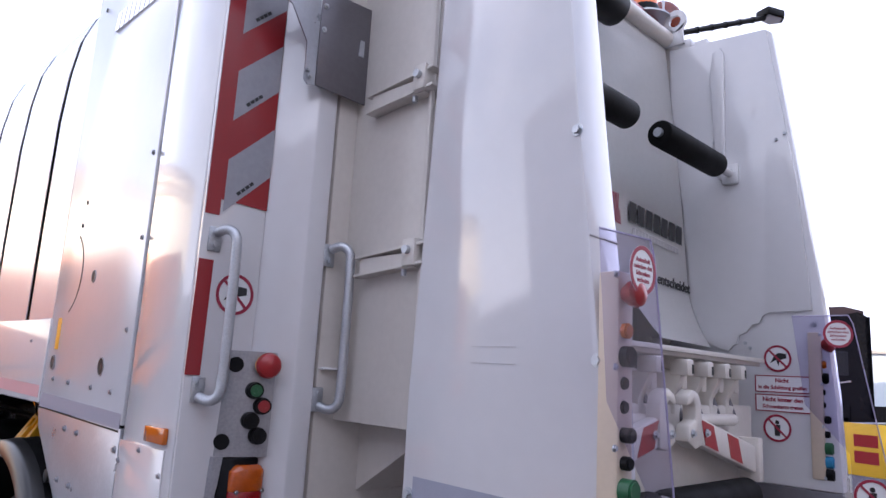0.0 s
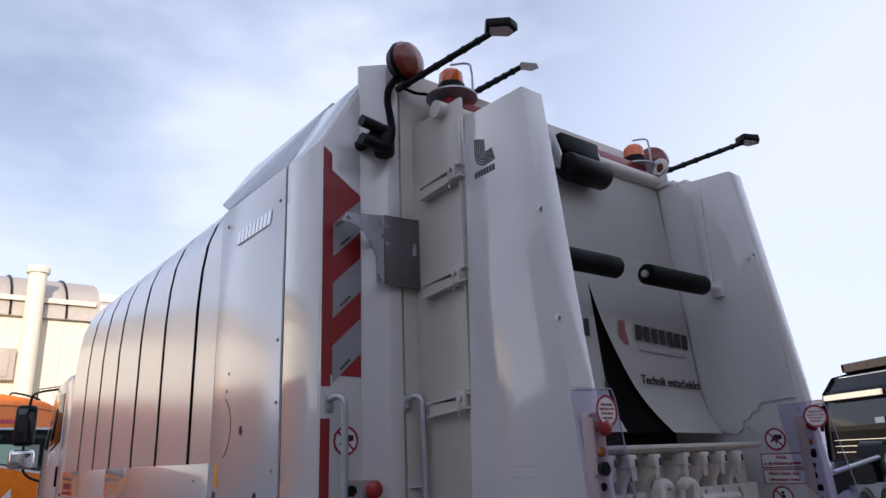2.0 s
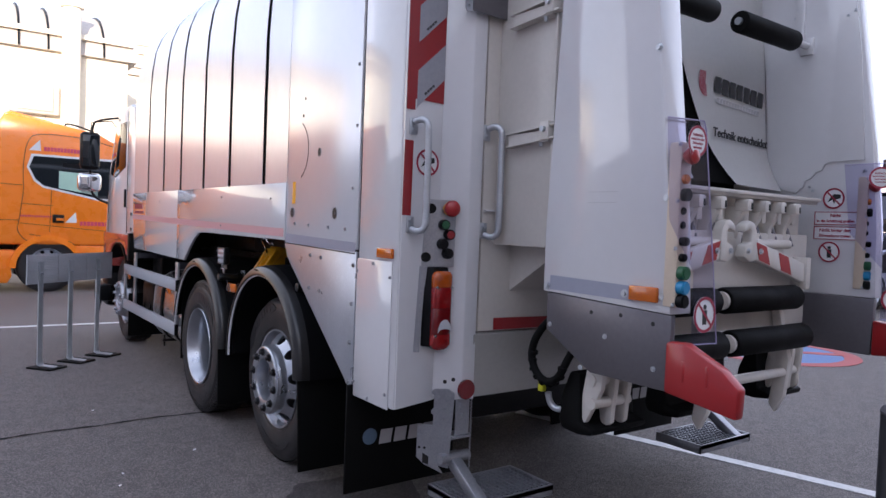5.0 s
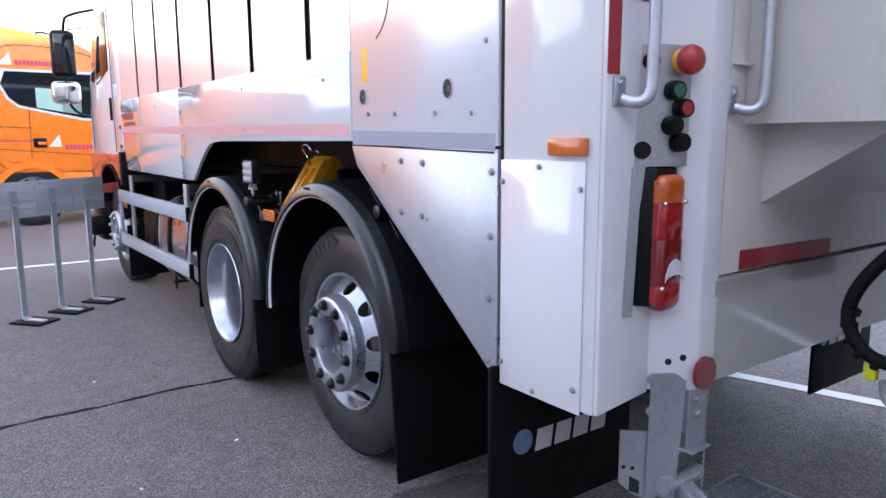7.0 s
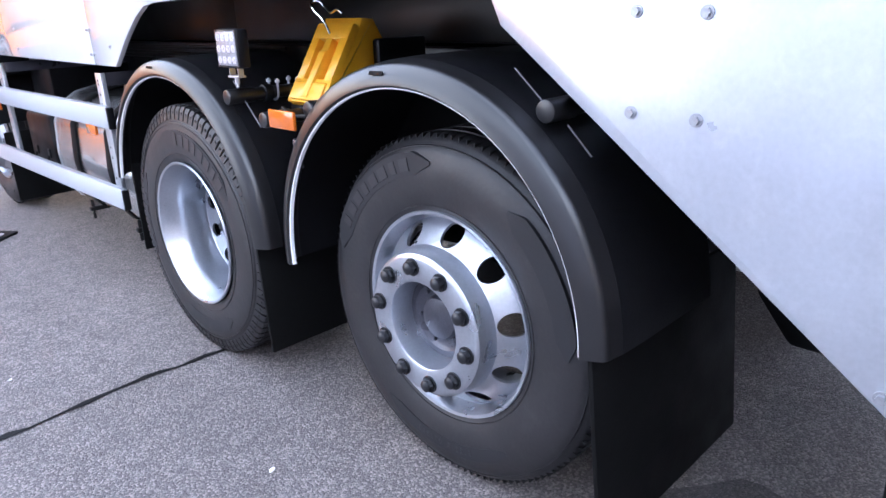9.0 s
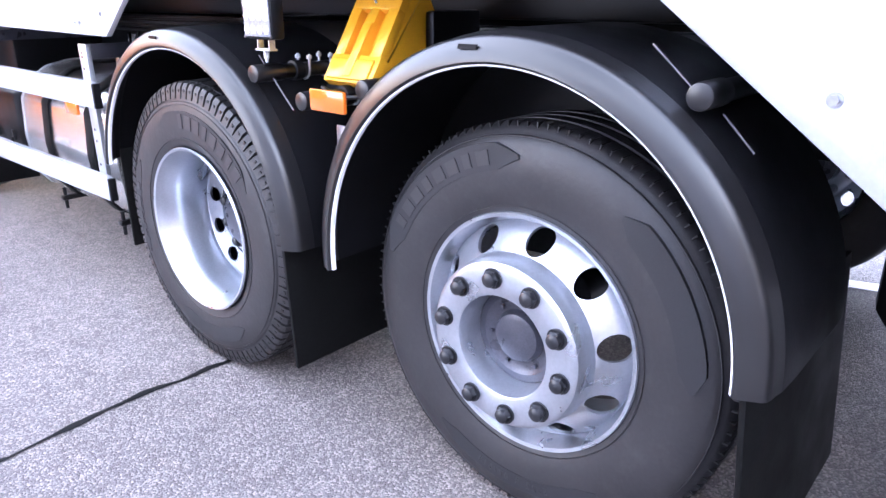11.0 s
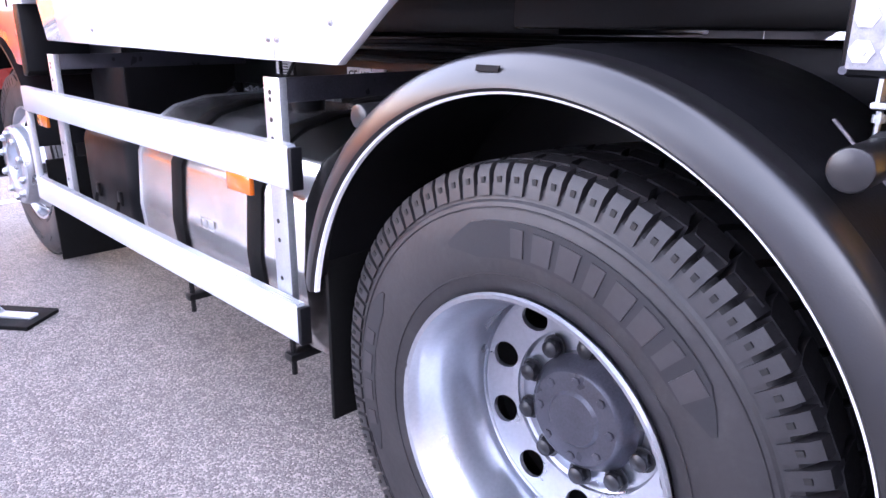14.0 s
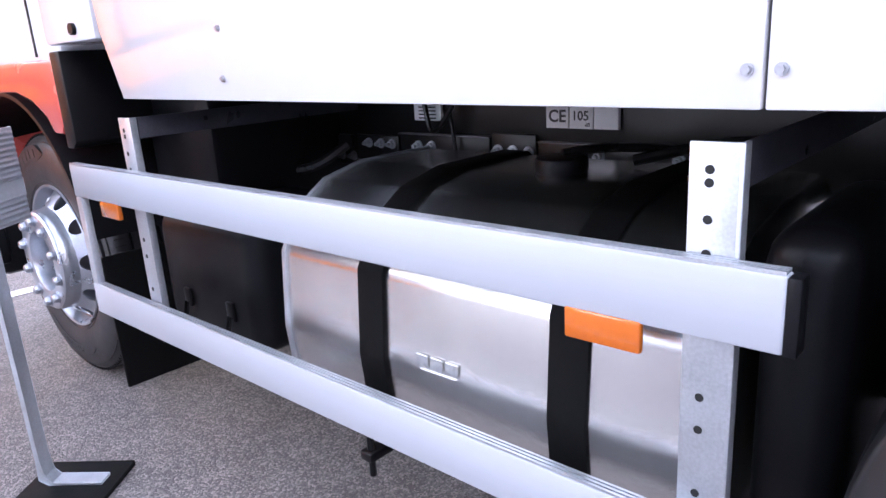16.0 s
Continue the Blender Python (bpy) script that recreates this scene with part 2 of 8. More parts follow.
def asphalt():
    m = mat("asphalt", (0.140, 0.127, 0.121), 0.8, var=0.22, scale=0.7, bump=0.0, dirt=0.15, dirt_col=(0.05, 0.05, 0.052))
    n, l = m.node_tree.nodes, m.node_tree.links
    b = n["Principled BSDF"]
    src = b.inputs["Base Color"].links[0].from_socket
    tc = n.new("ShaderNodeTexCoord")
    vo = n.new("ShaderNodeTexVoronoi")
    vo.inputs["Scale"].default_value = 165
    l.new(tc.outputs["Object"], vo.inputs["Vector"])
    sep = n.new("ShaderNodeSeparateColor")
    l.new(vo.outputs["Color"], sep.inputs["Color"])
    rp = n.new("ShaderNodeValToRGB")
    e = rp.color_ramp.elements
    e[0].color, e[1].color = (0.58, 0.56, 0.56, 1), (1.75, 1.68, 1.65, 1)
    e[0].position, e[1].position = 0.15, 0.95
    mid = e.new(0.6)
    mid.color = (0.95, 0.93, 0.93, 1)
    l.new(sep.outputs["Red"], rp.inputs["Fac"])
    mx = n.new("ShaderNodeMixRGB")
    mx.blend_type = "MULTIPLY"
    mx.inputs["Fac"].default_value = 1
    l.new(src, mx.inputs["Color1"])
    l.new(rp.outputs["Color"], mx.inputs["Color2"])
    l.new(mx.outputs["Color"], b.inputs["Base Color"])
    bp = n.new("ShaderNodeBump")
    bp.inputs["Strength"].default_value, bp.inputs["Distance"].default_value = 0.7, 0.006
    l.new(vo.outputs["Distance"], bp.inputs["Height"])
    bp.invert = True
    l.new(bp.outputs["Normal"], b.inputs["Normal"])
    return m


ASPHALT = asphalt()
STAIN = asphalt()
STAIN.name = "damp_asphalt"
for nd in STAIN.node_tree.nodes:
    if nd.type == "VECT_MATH":
        nd.inputs[0].default_value = (0.055, 0.050, 0.049)


# ---- mesh helpers ----
def bm_new():
    return bmesh.new()


def bev(bm, geom, width, seg=2):
    edges = list({e for v in geom for e in v.link_edges})
    bmesh.ops.bevel(bm, geom=edges, offset=width, segments=seg, profile=0.5, affect="EDGES", clamp_overlap=True)


def box(bm, x0, y0, z0, x1, y1, z1, b=0.0, m=None, seg=2):
    r = bmesh.ops.create_cube(bm, size=1.0)
    v = r["verts"]
    for q in v:
        q.co = Vector(((x0 + x1) / 2 + q.co.x * (x1 - x0), (y0 + y1) / 2 + q.co.y * (y1 - y0), (z0 + z1) / 2 + q.co.z * (z1 - z0)))
        if m:
            q.co = m @ q.co
    if b:
        bev(bm, v, b, seg)
    return bm


def prism(bm, pts, axis, a, b, bevel=0.0, m=None):
    """A polygon swept along an axis. axis x: pts are (y, z); y: (x, z); z: (x, y)."""
    def at(p, h):
        return {"x": (h, p[0], p[1]), "y": (p[0], h, p[1]), "z": (p[0], p[1], h)}[axis]
    lo, hi = [bm.verts.new(at(p, a)) for p in pts], [bm.verts.new(at(p, b)) for p in pts]
    k = len(pts)
    faces = [bm.faces.new(lo), bm.faces.new(hi[::-1])]
    faces += [bm.faces.new((lo[i], hi[i], hi[(i + 1) % k], lo[(i + 1) % k])) for i in range(k)]
    bmesh.ops.recalc_face_normals(bm, faces=faces)
    if m:
        for v in lo + hi:
            v.co = m @ v.co
    if bevel:
        bev(bm, lo + hi, bevel)
    return bm


AX = {"x": Matrix.Rotation(radians(90), 4, "Y"), "y": Matrix.Rotation(radians(-90), 4, "X"), "z": Matrix.Identity(4)}


def cyl(bm, c, axis, r, h, seg=24, r2=None, b=0.0, m=None):
    """A cylinder centred at c. axis: x, y, z or a vector."""
    turn = AX[axis] if isinstance(axis, str) else Vector(axis).to_track_quat("Z", "Y").to_matrix().to_4x4()
    g = bmesh.ops.create_cone(bm, cap_ends=True, segments=seg, radius1=r, radius2=r if r2 is None else r2, depth=h, matrix=Matrix.Translation(c) @ turn)
    if b:
        caps = {e for v in g["verts"] for f in v.link_faces if len(f.verts) == seg for e in f.edges}
        bmesh.ops.bevel(bm, geom=list(caps), offset=b, segments=2, profile=0.5, affect="EDGES")
    if m:
        for v in g["verts"]:
            if v.is_valid:
                v.co = m @ v.co
    return bm


def rod(bm, p, q, r, seg=12):
    p, q = Vector(p), Vector(q)
    return cyl(bm, (p + q) / 2, q - p, r, (q - p).length, seg)


def lathe(bm, prof, c, axis="x", seg=48, closed=False, a0=0.0, a1=360.0):
    """Turn a profile of (radius, along) round an axis through c."""
    c = Vector(c)
    full = abs(a1 - a0) >= 360
    steps = seg if full else seg + 1
    rings = []
    for i in range(steps):
        a = radians(a0 + (a1 - a0) * i / seg)
        ring = []
        for r, h in prof:
            u, w = r * math.cos(a), r * math.sin(a)
            ring.append(bm.verts.new(c + Vector({"x": (h, u, w), "y": (u, h, w), "z": (u, w, h)}[axis])))
        rings.append(ring)
    k = len(prof)
    faces = []
    for i in range(seg):
        p, q = rings[i], rings[(i + 1) % steps]
        for j in range(k if closed else k - 1):
            faces.append(bm.faces.new((p[j], q[j], q[(j + 1) % k], p[(j + 1) % k])))
    if closed and not full:
        faces += [bm.faces.new(rings[0]), bm.faces.new(rings[-1][::-1])]
    bmesh.ops.recalc_face_normals(bm, faces=faces)
    return bm


def tube(bm, pts, r, seg=10, caps=True, smooth=0):
    pts = [Vector(p) for p in pts]
    for _ in range(smooth):
        out = [pts[0]]
        for p, q in zip(pts, pts[1:]):
            out += [p.lerp(q, 0.25), p.lerp(q, 0.75)]
        pts = out + [pts[-1]]
    rings, up = [], None
    for i, p in enumerate(pts):
        d = (pts[min(i + 1, len(pts) - 1)] - pts[max(i - 1, 0)]).normalized()
        if up is None:
            up = d.orthogonal().normalized()
        up = (up - d * up.dot(d)).normalized()
        s = d.cross(up)
        rings.append([bm.verts.new(p + r * (math.cos(2 * math.pi * k / seg) * up + math.sin(2 * math.pi * k / seg) * s)) for k in range(seg)])
    for a, b in zip(rings, rings[1:]):
        for k in range(seg):
            bm.faces.new((a[k], a[(k + 1) % seg], b[(k + 1) % seg], b[k]))
    if caps:
        bm.faces.new(rings[0][::-1])
        bm.faces.new(rings[-1])
    return bm


def mesh_of(name, bm, material, smooth=True):
    me = bpy.data.meshes.new(name)
    bm.to_mesh(me)
    bm.free()
    if smooth:
        for p in me.polygons:
            p.use_smooth = True
        me.set_sharp_from_angle(angle=radians(32))
    me.materials.append(material)
    return me


def part(name, bm, material, parent, label=""):
    ob = new(name, mesh_of(name, bm, material))
    ob.parent = parent
    if label:
        ob["label"] = label
    return ob


def part_data(name, me, parent, m=None, label=""):
    ob = new(name, me)
    ob.parent = parent
    if m:
        ob.matrix_basis = m
    if label:
        ob["label"] = label
    return ob


def thing(name, label, category, group="", kind="", at=(0, 0, 0)):
    ob = new(name)
    ob.empty_display_size = 0.2
    ob.location = at
    return tagged(ob, label, category, group, kind)


def single(name, bm, material, label, category="", group="", kind=""):
    return tagged(new(name, mesh_of(name, bm, material)), label, category, group, kind)


def lettering(bm, text, m, size, depth=0.001, bold=0.0, align="CENTER", spacing=1.0):
    cu = bpy.data.curves.new("lettering", "FONT")
    cu.body, cu.size, cu.align_x, cu.align_y, cu.extrude, cu.offset, cu.space_character, cu.resolution_u = text, size, align, "CENTER", depth, bold, spacing, 3
    ob = bpy.data.objects.new("lettering", cu)
    me = bpy.data.meshes.new_from_object(ob)
    me.transform(m)
    bm.from_mesh(me)
    bpy.data.objects.remove(ob)
    bpy.data.meshes.remove(me)
    bpy.data.curves.remove(cu)
    return bm


def wordbars(bm, count, m, width, height, depth=0.001, slant=0.0):
    """A row of plain bars, as long as a word."""
    step = width / count
    for i in range(count):
        x0, x1 = -width / 2 + i * step + step * 0.1, -width / 2 + (i + 1) * step - step * 0.1
        prism(bm, [(x0 - slant * height / 2, -height / 2), (x1 - slant * height / 2, -height / 2), (x1 + slant * height / 2, height / 2), (x0 + slant * height / 2, height / 2)], "z", 0, depth, m=m)
    return bm


# frames on the truck: flat things are drawn in x right, y up, z out of the surface
def on_left(y, z, x=0.0):
    """On a face that looks to -x."""
    return Matrix(((0, 0, -1, x), (-1, 0, 0, y), (0, 1, 0, z), (0, 0, 0, 1)))


def on_rear(x, z, y):
    """On a face that looks to -y."""
    return Matrix(((1, 0, 0, x), (0, 0, -1, y), (0, 1, 0, z), (0, 0, 0, 1)))


def ring(bm, m, r, w, depth=0.001, seg=32):
    lo = []
    for rr in (r, r - w):
        lo.append([[bm.verts.new(m @ Vector((rr * math.cos(2 * math.pi * k / seg), rr * math.sin(2 * math.pi * k / seg), h))) for k in range(seg)] for h in (0, depth)])
    (a0, a1), (b0, b1) = lo
    for k in range(seg):
        j = (k + 1) % seg
        bm.faces.new((a1[k], a1[j], b1[j], b1[k]))
        bm.faces.new((a0[k], a0[j], a1[j], a1[k]))
        bm.faces.new((b1[k], b1[j], b0[j], b0[k]))
    return bm


def disc(bm, m, r, depth=0.001, seg=28):
    prism(bm, [(r * math.cos(2 * math.pi * k / seg), r * math.sin(2 * math.pi * k / seg)) for k in range(seg)], "z", 0, depth, m=m)
    return bm


def plate(bm, pts, m, depth=0.001):
    prism(bm, pts, "z", 0, depth, m=m)
    return bm


def bolt_head(bm, m, r=0.012):
    disc(bm, m, r * 1.5, 0.003, 14)
    disc(bm, m @ Matrix.Translation((0, 0, 0.003)), r, r * 0.8, 6)
    return bm


# ---- ground and surroundings ----
g = bm_new()
box(g, -600, -600, -0.5, 600, 600, 0.0)
single("ground", g, ASPHALT, "grey weathered asphalt yard", kind="structure")


def ground_strip(name, pts, material, label):
    b = bm_new()
    prism(b, pts, "z", 0.0005, 0.004)
    return single(name, b, material, label, kind="structure")


def strip_between(a, b, w):
    a, b = Vector(a), Vector(b)
    n = (b - a).normalized().orthogonal() * w / 2
    return [tuple(a + n), tuple(b + n), tuple(b - n), tuple(a - n)]


WHITE_LINE = "worn white painted line on the asphalt"
ground_strip("road_line", strip_between((-1.60, 0.6), (-1.12, 9.6), 0.13), LINEPAINT, WHITE_LINE)
ground_strip("road_line", strip_between((-3.5, 9.62), (6.5, 9.30), 0.11), LINEPAINT, WHITE_LINE)
ground_strip("road_line", strip_between((2.2, 3.45), (3.05, 0.35), 0.10), LINEPAINT, WHITE_LINE)
ground_strip("road_line", strip_between((9.0, 4.0), (16.0, 4.9), 0.12), LINEPAINT, WHITE_LINE)
ground_strip("road_line", strip_between((10.0, 6.0), (20.0, 8.0), 0.12), LINEPAINT, WHITE_LINE)
ground_strip("road_line", strip_between((9.0, 2.6), (13.0, 5.6), 0.12), LINEPAINT, WHITE_LINE)


def no_parking_disc():
    c, r = (7.3, 4.15), 1.05
    b = bm_new()
    prism(b, [(c[0] + 0.82 * r * math.cos(k * math.pi / 20), c[1] + 0.82 * r * math.sin(k * math.pi / 20)) for k in range(40)], "z", 0.0005, 0.003)
    single("road_marking", b, BLUEROAD, "faded blue disc painted on the asphalt", kind="structure")
    b = bm_new()
    m = Matrix.Translation((c[0], c[1], 0.003))
    ring(b, m, r, 0.2, 0.003, 40)
    for a in (45, 135):
        box(b, -0.86, -0.09, 0, 0.86, 0.09, 0.003, m=m @ Matrix.Rotation(radians(a), 4, "Z"))
    single("road_marking", b, REDROAD, "faded red ring and cross painted on the asphalt", kind="structure")


no_parking_disc()

# a damp oily patch on the asphalt
rng = random.Random(11)
b = bm_new()
patch = []
for i in range(40):
    a = 2 * math.pi * i / 40
    r = 1 + 0.07 * math.sin(3 * a + 1) + 0.05 * math.sin(7 * a) + rng.uniform(-0.03, 0.03)
    patch.append((0.22 + 0.36 * r * math.cos(a), 2.56 + 0.32 * r * math.sin(a)))
prism(b, patch, "z", 0.0004, 0.0025)
single("ground_stain", b, STAIN, "dark damp patch on the asphalt", kind="structure")

# a tarred crack across the asphalt
rng = random.Random(4)
b = bm_new()
cx, cy, pts_a, pts_b = -6.0, 4.62, [], []
while cx < 2.4:
    cy += rng.uniform(-0.012, 0.012) + (4.52 - cy) * 0.05
    w = rng.uniform(0.006, 0.02)
    pts_a.append((cx, cy + w))
    pts_b.append((cx, cy - w))
    cx += 0.06
for i in range(len(pts_a) - 1):
    vs = [b.verts.new((p[0], p[1], 0.003)) for p in (pts_a[i], pts_b[i], pts_b[i + 1], pts_a[i + 1])]
    b.faces.new(vs)
bmesh.ops.remove_doubles(b, verts=b.verts, dist=0.0005)
single("asphalt_crack", b, BLACKRUB, "dark tarred crack in the asphalt", kind="structure")


def hall(name, x0, y0, x1, y1, h, label, wall=FACADE, seams=0, rise=2.4):
    """A hall with ribbed metal cladding and a vaulted roof that runs along x."""
    root = thing(name, label, "building")
    b = bm_new()
    box(b, x0, y0, 0, x1, y1, h)
    part("wall", b, wall, root)
    b = bm_new()
    k = 14
    arc = [(y0 - 0.3, h)] + [(y0 - 0.3 + (y1 - y0 + 0.6) * i / k, h + rise * math.sin(math.pi * i / k) ** 0.8) for i in range(1, k)] + [(y1 + 0.3, h)]
    prism(b, arc, "x", x0 - 0.3, x1 + 0.3)
    part("roof", b, ROOFMETAL, root)
    if seams:
        b = bm_new()
        n = int((x1 - x0) / seams)
        for i in range(n):
            xx = x0 + i * seams
            box(b, xx, y0 - 0.06, 0, xx + 0.05, y0, h)
            for p, q in zip(arc[:8], arc[1:8]):
                prism(b, [(p[0], p[1]), (q[0], q[1]), (q[0] - 0.02, q[1] + 0.12), (p[0] - 0.02, p[1] + 0.12)], "x", xx, xx + 0.12)
        part("standing_seams", b, ROOFMETAL, root)
    return root


# ---- the refuse truck ----
truck = thing("refuse_truck", "white three-axle rotary refuse collection truck, rear lift facing the camera", "truck")
XC = 1.275


def P(name, b, material, label=""):
    return part(name, b, material, truck, label)


def P_each(name, bm, material, label="", parent=None):
    """Every separate piece of a bmesh becomes a part of its own."""
    seen, groups = set(), []
    for v in bm.verts:
        if v in seen:
            continue
        stack, isle = [v], []
        seen.add(v)
        while stack:
            q = stack.pop()
            isle.append(q)
            for ed in q.link_edges:
                o = ed.other_vert(q)
                if o not in seen:
                    seen.add(o)
                    stack.append(o)
        lo = Vector([min(q.co[k] for q in isle) - 0.003 for k in range(3)])
        hi = Vector([max(q.co[k] for q in isle) + 0.003 for k in range(3)])
        hit = [gr for gr in groups if all(gr[1][k] <= hi[k] and lo[k] <= gr[2][k] for k in range(3))]
        for gr in hit:
            isle = isle + gr[0]
            lo = Vector([min(lo[k], gr[1][k]) for k in range(3)])
            hi = Vector([max(hi[k], gr[2][k]) for k in range(3)])
            groups.remove(gr)
        groups.append((isle, lo, hi))
    for isle, lo, hi in groups:
        mine, c = {}, (lo + hi) / 2
        nb = bm_new()
        for q in isle:
            mine[q] = nb.verts.new(q.co - c)
        for fc in {fc for q in isle for fc in q.link_faces}:
            nb.faces.new([mine[q] for q in fc.verts])
        ob = part(name, nb, material, parent or truck, label)
        ob.location = c
    bm.free()


# rear corner frame of the body
frame_section = [(0, 0.66), (0, 3.11), (0.214, 3.478), (0.33, 3.60), (2.22, 3.60), (2.336, 3.478), (2.55, 3.11), (2.55, 0.66), (2.17, 0.70), (2.17, 0.98), (0.38, 0.98), (0.36, 0.70)]
b = bm_new()
prism(b, frame_section, "y", 1.86, 2.215, 0.012)
P("rear_frame", b, WHITE)
b = bm_new()
box(b, -0.006, 1.90, 0.655, 0.0, 2.213, 1.308, 0.002)
P("corner_cover", b, WHITE)
# posts on both rear corners, proud of the rear wall
for s in (0, 1):
    f = (lambda x: 2.55 - x) if s else (lambda x: x)
    b = bm_new()
    prism(b, [(f(0.20), 1.87), (f(0.20), 1.851), (f(0.30), 1.764), (f(0.365), 1.757), (f(0.385), 1.87)], "z", 0.695, 3.56, 0.005)
    P("corner_post", b, WHITE)
    b = bm_new()
    x0, x1 = sorted((f(0.004), f(0.20)))
    prism(b, [(x0, 0.668), (x1, 0.69), (x1, 3.40), (x0 + (0 if s else 0.0), 3.10)] if not s else [(x0, 0.69), (x1, 0.668), (x1, 3.10), (x0, 3.40)], "y", 1.848, 1.862, 0.002)
    P("corner_face", b, WHITE)
# rear wall between the posts
b = bm_new()
box(b, 0.38, 1.765, 1.0, 2.17, 1.87, 3.56, 0.004)
P("rear_wall", b, CREAM)
b = bm_new()
prism(b, [(1.80, 0.69), (1.775, 0.70), (1.755, 0.99), (1.80, 1.0)], "x", 0.352, 2.20)
P("rear_wall_lower_panel", b, PANELGREY, "dull beige lower rear panel")
b = bm_new()
plate(b, [(0.47, 0.985 + 0.02), (0.98, 1.0), (0.98, 1.05), (0.47, 1.06)], on_rear(0, 0, 1.764), 0.003)
P("reflector_strip", b, RED, "dark red reflective strip")
b = bm_new()
box(b, 0.386, 1.745, 1.548, 0.56, 1.766, 1.556, 0.003)
P("ledge", b, WHITE)
b = bm_new()
prism(b, [(1.77, 1.545), (1.42, 1.545), (1.42, 1.40), (1.77, 1.18)], "x", 0.56, 1.98, 0.006)
P("hopper_chute", b, CREAM)

# side panel of the rotary unit with its lower steel plate
def side_panel(mirror):
    f = (lambda x: 2.55 - x) if mirror else (lambda x: x)
    b = bm_new()
    x0, x1 = sorted((f(0.0), f(0.03)))
    box(b, x0, 2.235, 1.345, x1, 3.078, 3.108, 0.004)
    P("side_panel", b, SATIN, "smooth white glossy side panel")
    b = bm_new()
    x0, x1 = sorted((f(0.0), f(0.02)))
    prism(b, [(2.235, 1.335), (3.085, 1.342), (3.05, 1.27), (2.24, 0.655), (2.235, 0.655)], "x", x0, x1, 0.003)
    P("lower_plate", b, SHEET, "scuffed bare metal triangular plate with bolts")
    b = bm_new()
    x0, x1 = sorted((f(0.012), f(0.05)))
    box(b, x0, 2.214, 0.66, x1, 2.236, 3.108)
    P("gap_seal", b, GROOVE)
    # sloped roof fairing
    b = bm_new()
    v = [(f(0.0), 2.215, 3.112), (f(0.0), 3.0, 3.112), (f(0.02), 3.16, 3.20), (f(0.25), 3.26, 3.535), (f(0.25), 2.215, 3.535), (f(0.9), 3.26, 3.56), (f(0.9), 2.215, 3.60), (f(0.25), 3.66, 3.36), (f(0.9), 3.7, 3.4)]
    q = [b.verts.new(p) for p in v]
    for ids in ((0, 1, 2, 3, 4), (4, 3, 5, 6), (2, 7, 3), (3, 7, 8, 5)):
        b.faces.new([q[i] for i in ids])
    bmesh.ops.solidify(b, geom=b.faces[:], thickness=0.012)
    P("roof_fairing", b, SATIN)


side_panel(False)
side_panel(True)
b = bm_new()
box(b, 0.86, 2.214, 3.545, 1.69, 3.27, 3.59, 0.01)
P("roof_plate", b, WHITE)
b = bm_new()
plate(b, [(-0.415, -0.010), (0.415, -0.026), (0.415, 0.022), (-0.415, 0.042)], on_left(2.660, 1.358), 0.001)
P("reflective_band", b, GREYBAND)
b = bm_new()
for y, z in ((2.356, 1.441), (2.540, 1.446), (2.776, 1.452), (2.955, 1.458), (2.265, 2.23), (2.265, 1.94), (2.282, 2.94), (2.29, 1.64)):
    bolt_head(b, on_left(y, z), 0.0065)
P_each("panel_screw", b, ZINC)
b = bm_new()
for y, z, r in ((2.47, 1.518, 0.026), (2.99, 1.519, 0.024), (2.666, 1.837, 0.02), (2.88, 2.05, 0.008), (2.86, 2.14, 0.008), (2.98, 3.0, 0.009)):
    m = on_left(y, z)
    plate(b, [(r * 0.85 * math.cos(k * math.pi / 12), r * 1.1 * math.sin(k * math.pi / 12)) for k in range(24)], m, 0.002)
P_each("panel_hole", b, GROOVE)
# grommets with a pale inner bush in the larger holes
b = bm_new()
for y, z, r in ((2.47, 1.518, 0.026), (2.99, 1.519, 0.024), (2.666, 1.837, 0.02)):
    ring(b, on_left(y, z, -0.0005) @ Matrix.Diagonal((0.9, 1.15, 1, 1)), r * 1.06, r * 0.10, 0.003)
P_each("hole_rim", b, ZINC)
b = bm_new()
for y, z, r in ((2.47, 1.518, 0.026), (2.99, 1.519, 0.024)):
    disc(b, on_left(y - 0.006, z - 0.001, -0.002) @ Matrix.Diagonal((0.7, 1.0, 1, 1)), r * 0.36, 0.001, 18)
P_each("inner_bush", b, HUBDARK)
# shadow gap between the panel and the steel plate below it
b = bm_new()
prism(b, [(2.25, 1.3294), (3.07, 1.3464), (3.07, 1.3434), (2.25, 1.3229)], "x", -0.0015, 0.006)
P("shadow_gap", b, GROOVE)
b = bm_new()
plate(b, [(-0.02, -0.06), (0.02, -0.06), (0.02, 0.06), (-0.02, 0.06)], on_left(2.975, 1.63), 0.001)
P("warning_label", b, YELLOW, "small yellow warning label")
b = bm_new()
for k in range(13):
    a0, a1 = radians(-62 + 124 * k / 13), radians(-62 + 124 * (k + 1) / 13)
    plate(b, [(0.17 * math.cos(a0), 0.17 * math.sin(a0)), (0.17 * math.cos(a1), 0.17 * math.sin(a1)), (0.164 * math.cos(a1), 0.164 * math.sin(a1)), (0.164 * math.cos(a0), 0.164 * math.sin(a0))], on_left(2.97, 1.86), 0.001)
P("cut_line", b, GROOVE)
b = bm_new()
wordbars(b, 9, on_left(2.60, 2.885), 0.44, 0.075, 0.006, slant=0.25)
P("product_lettering", b, CHROME, "raised silver lettering, shown as plain bars")
b = bm_new()
for y, z in ((2.740, 1.292), (2.612, 1.288), (2.741, 1.117), (2.616, 1.113), (2.260, 1.271), (2.264, 1.084), (2.269, 0.897), (2.276, 0.707)):
    bolt_head(b, on_left(y, z), 0.008)
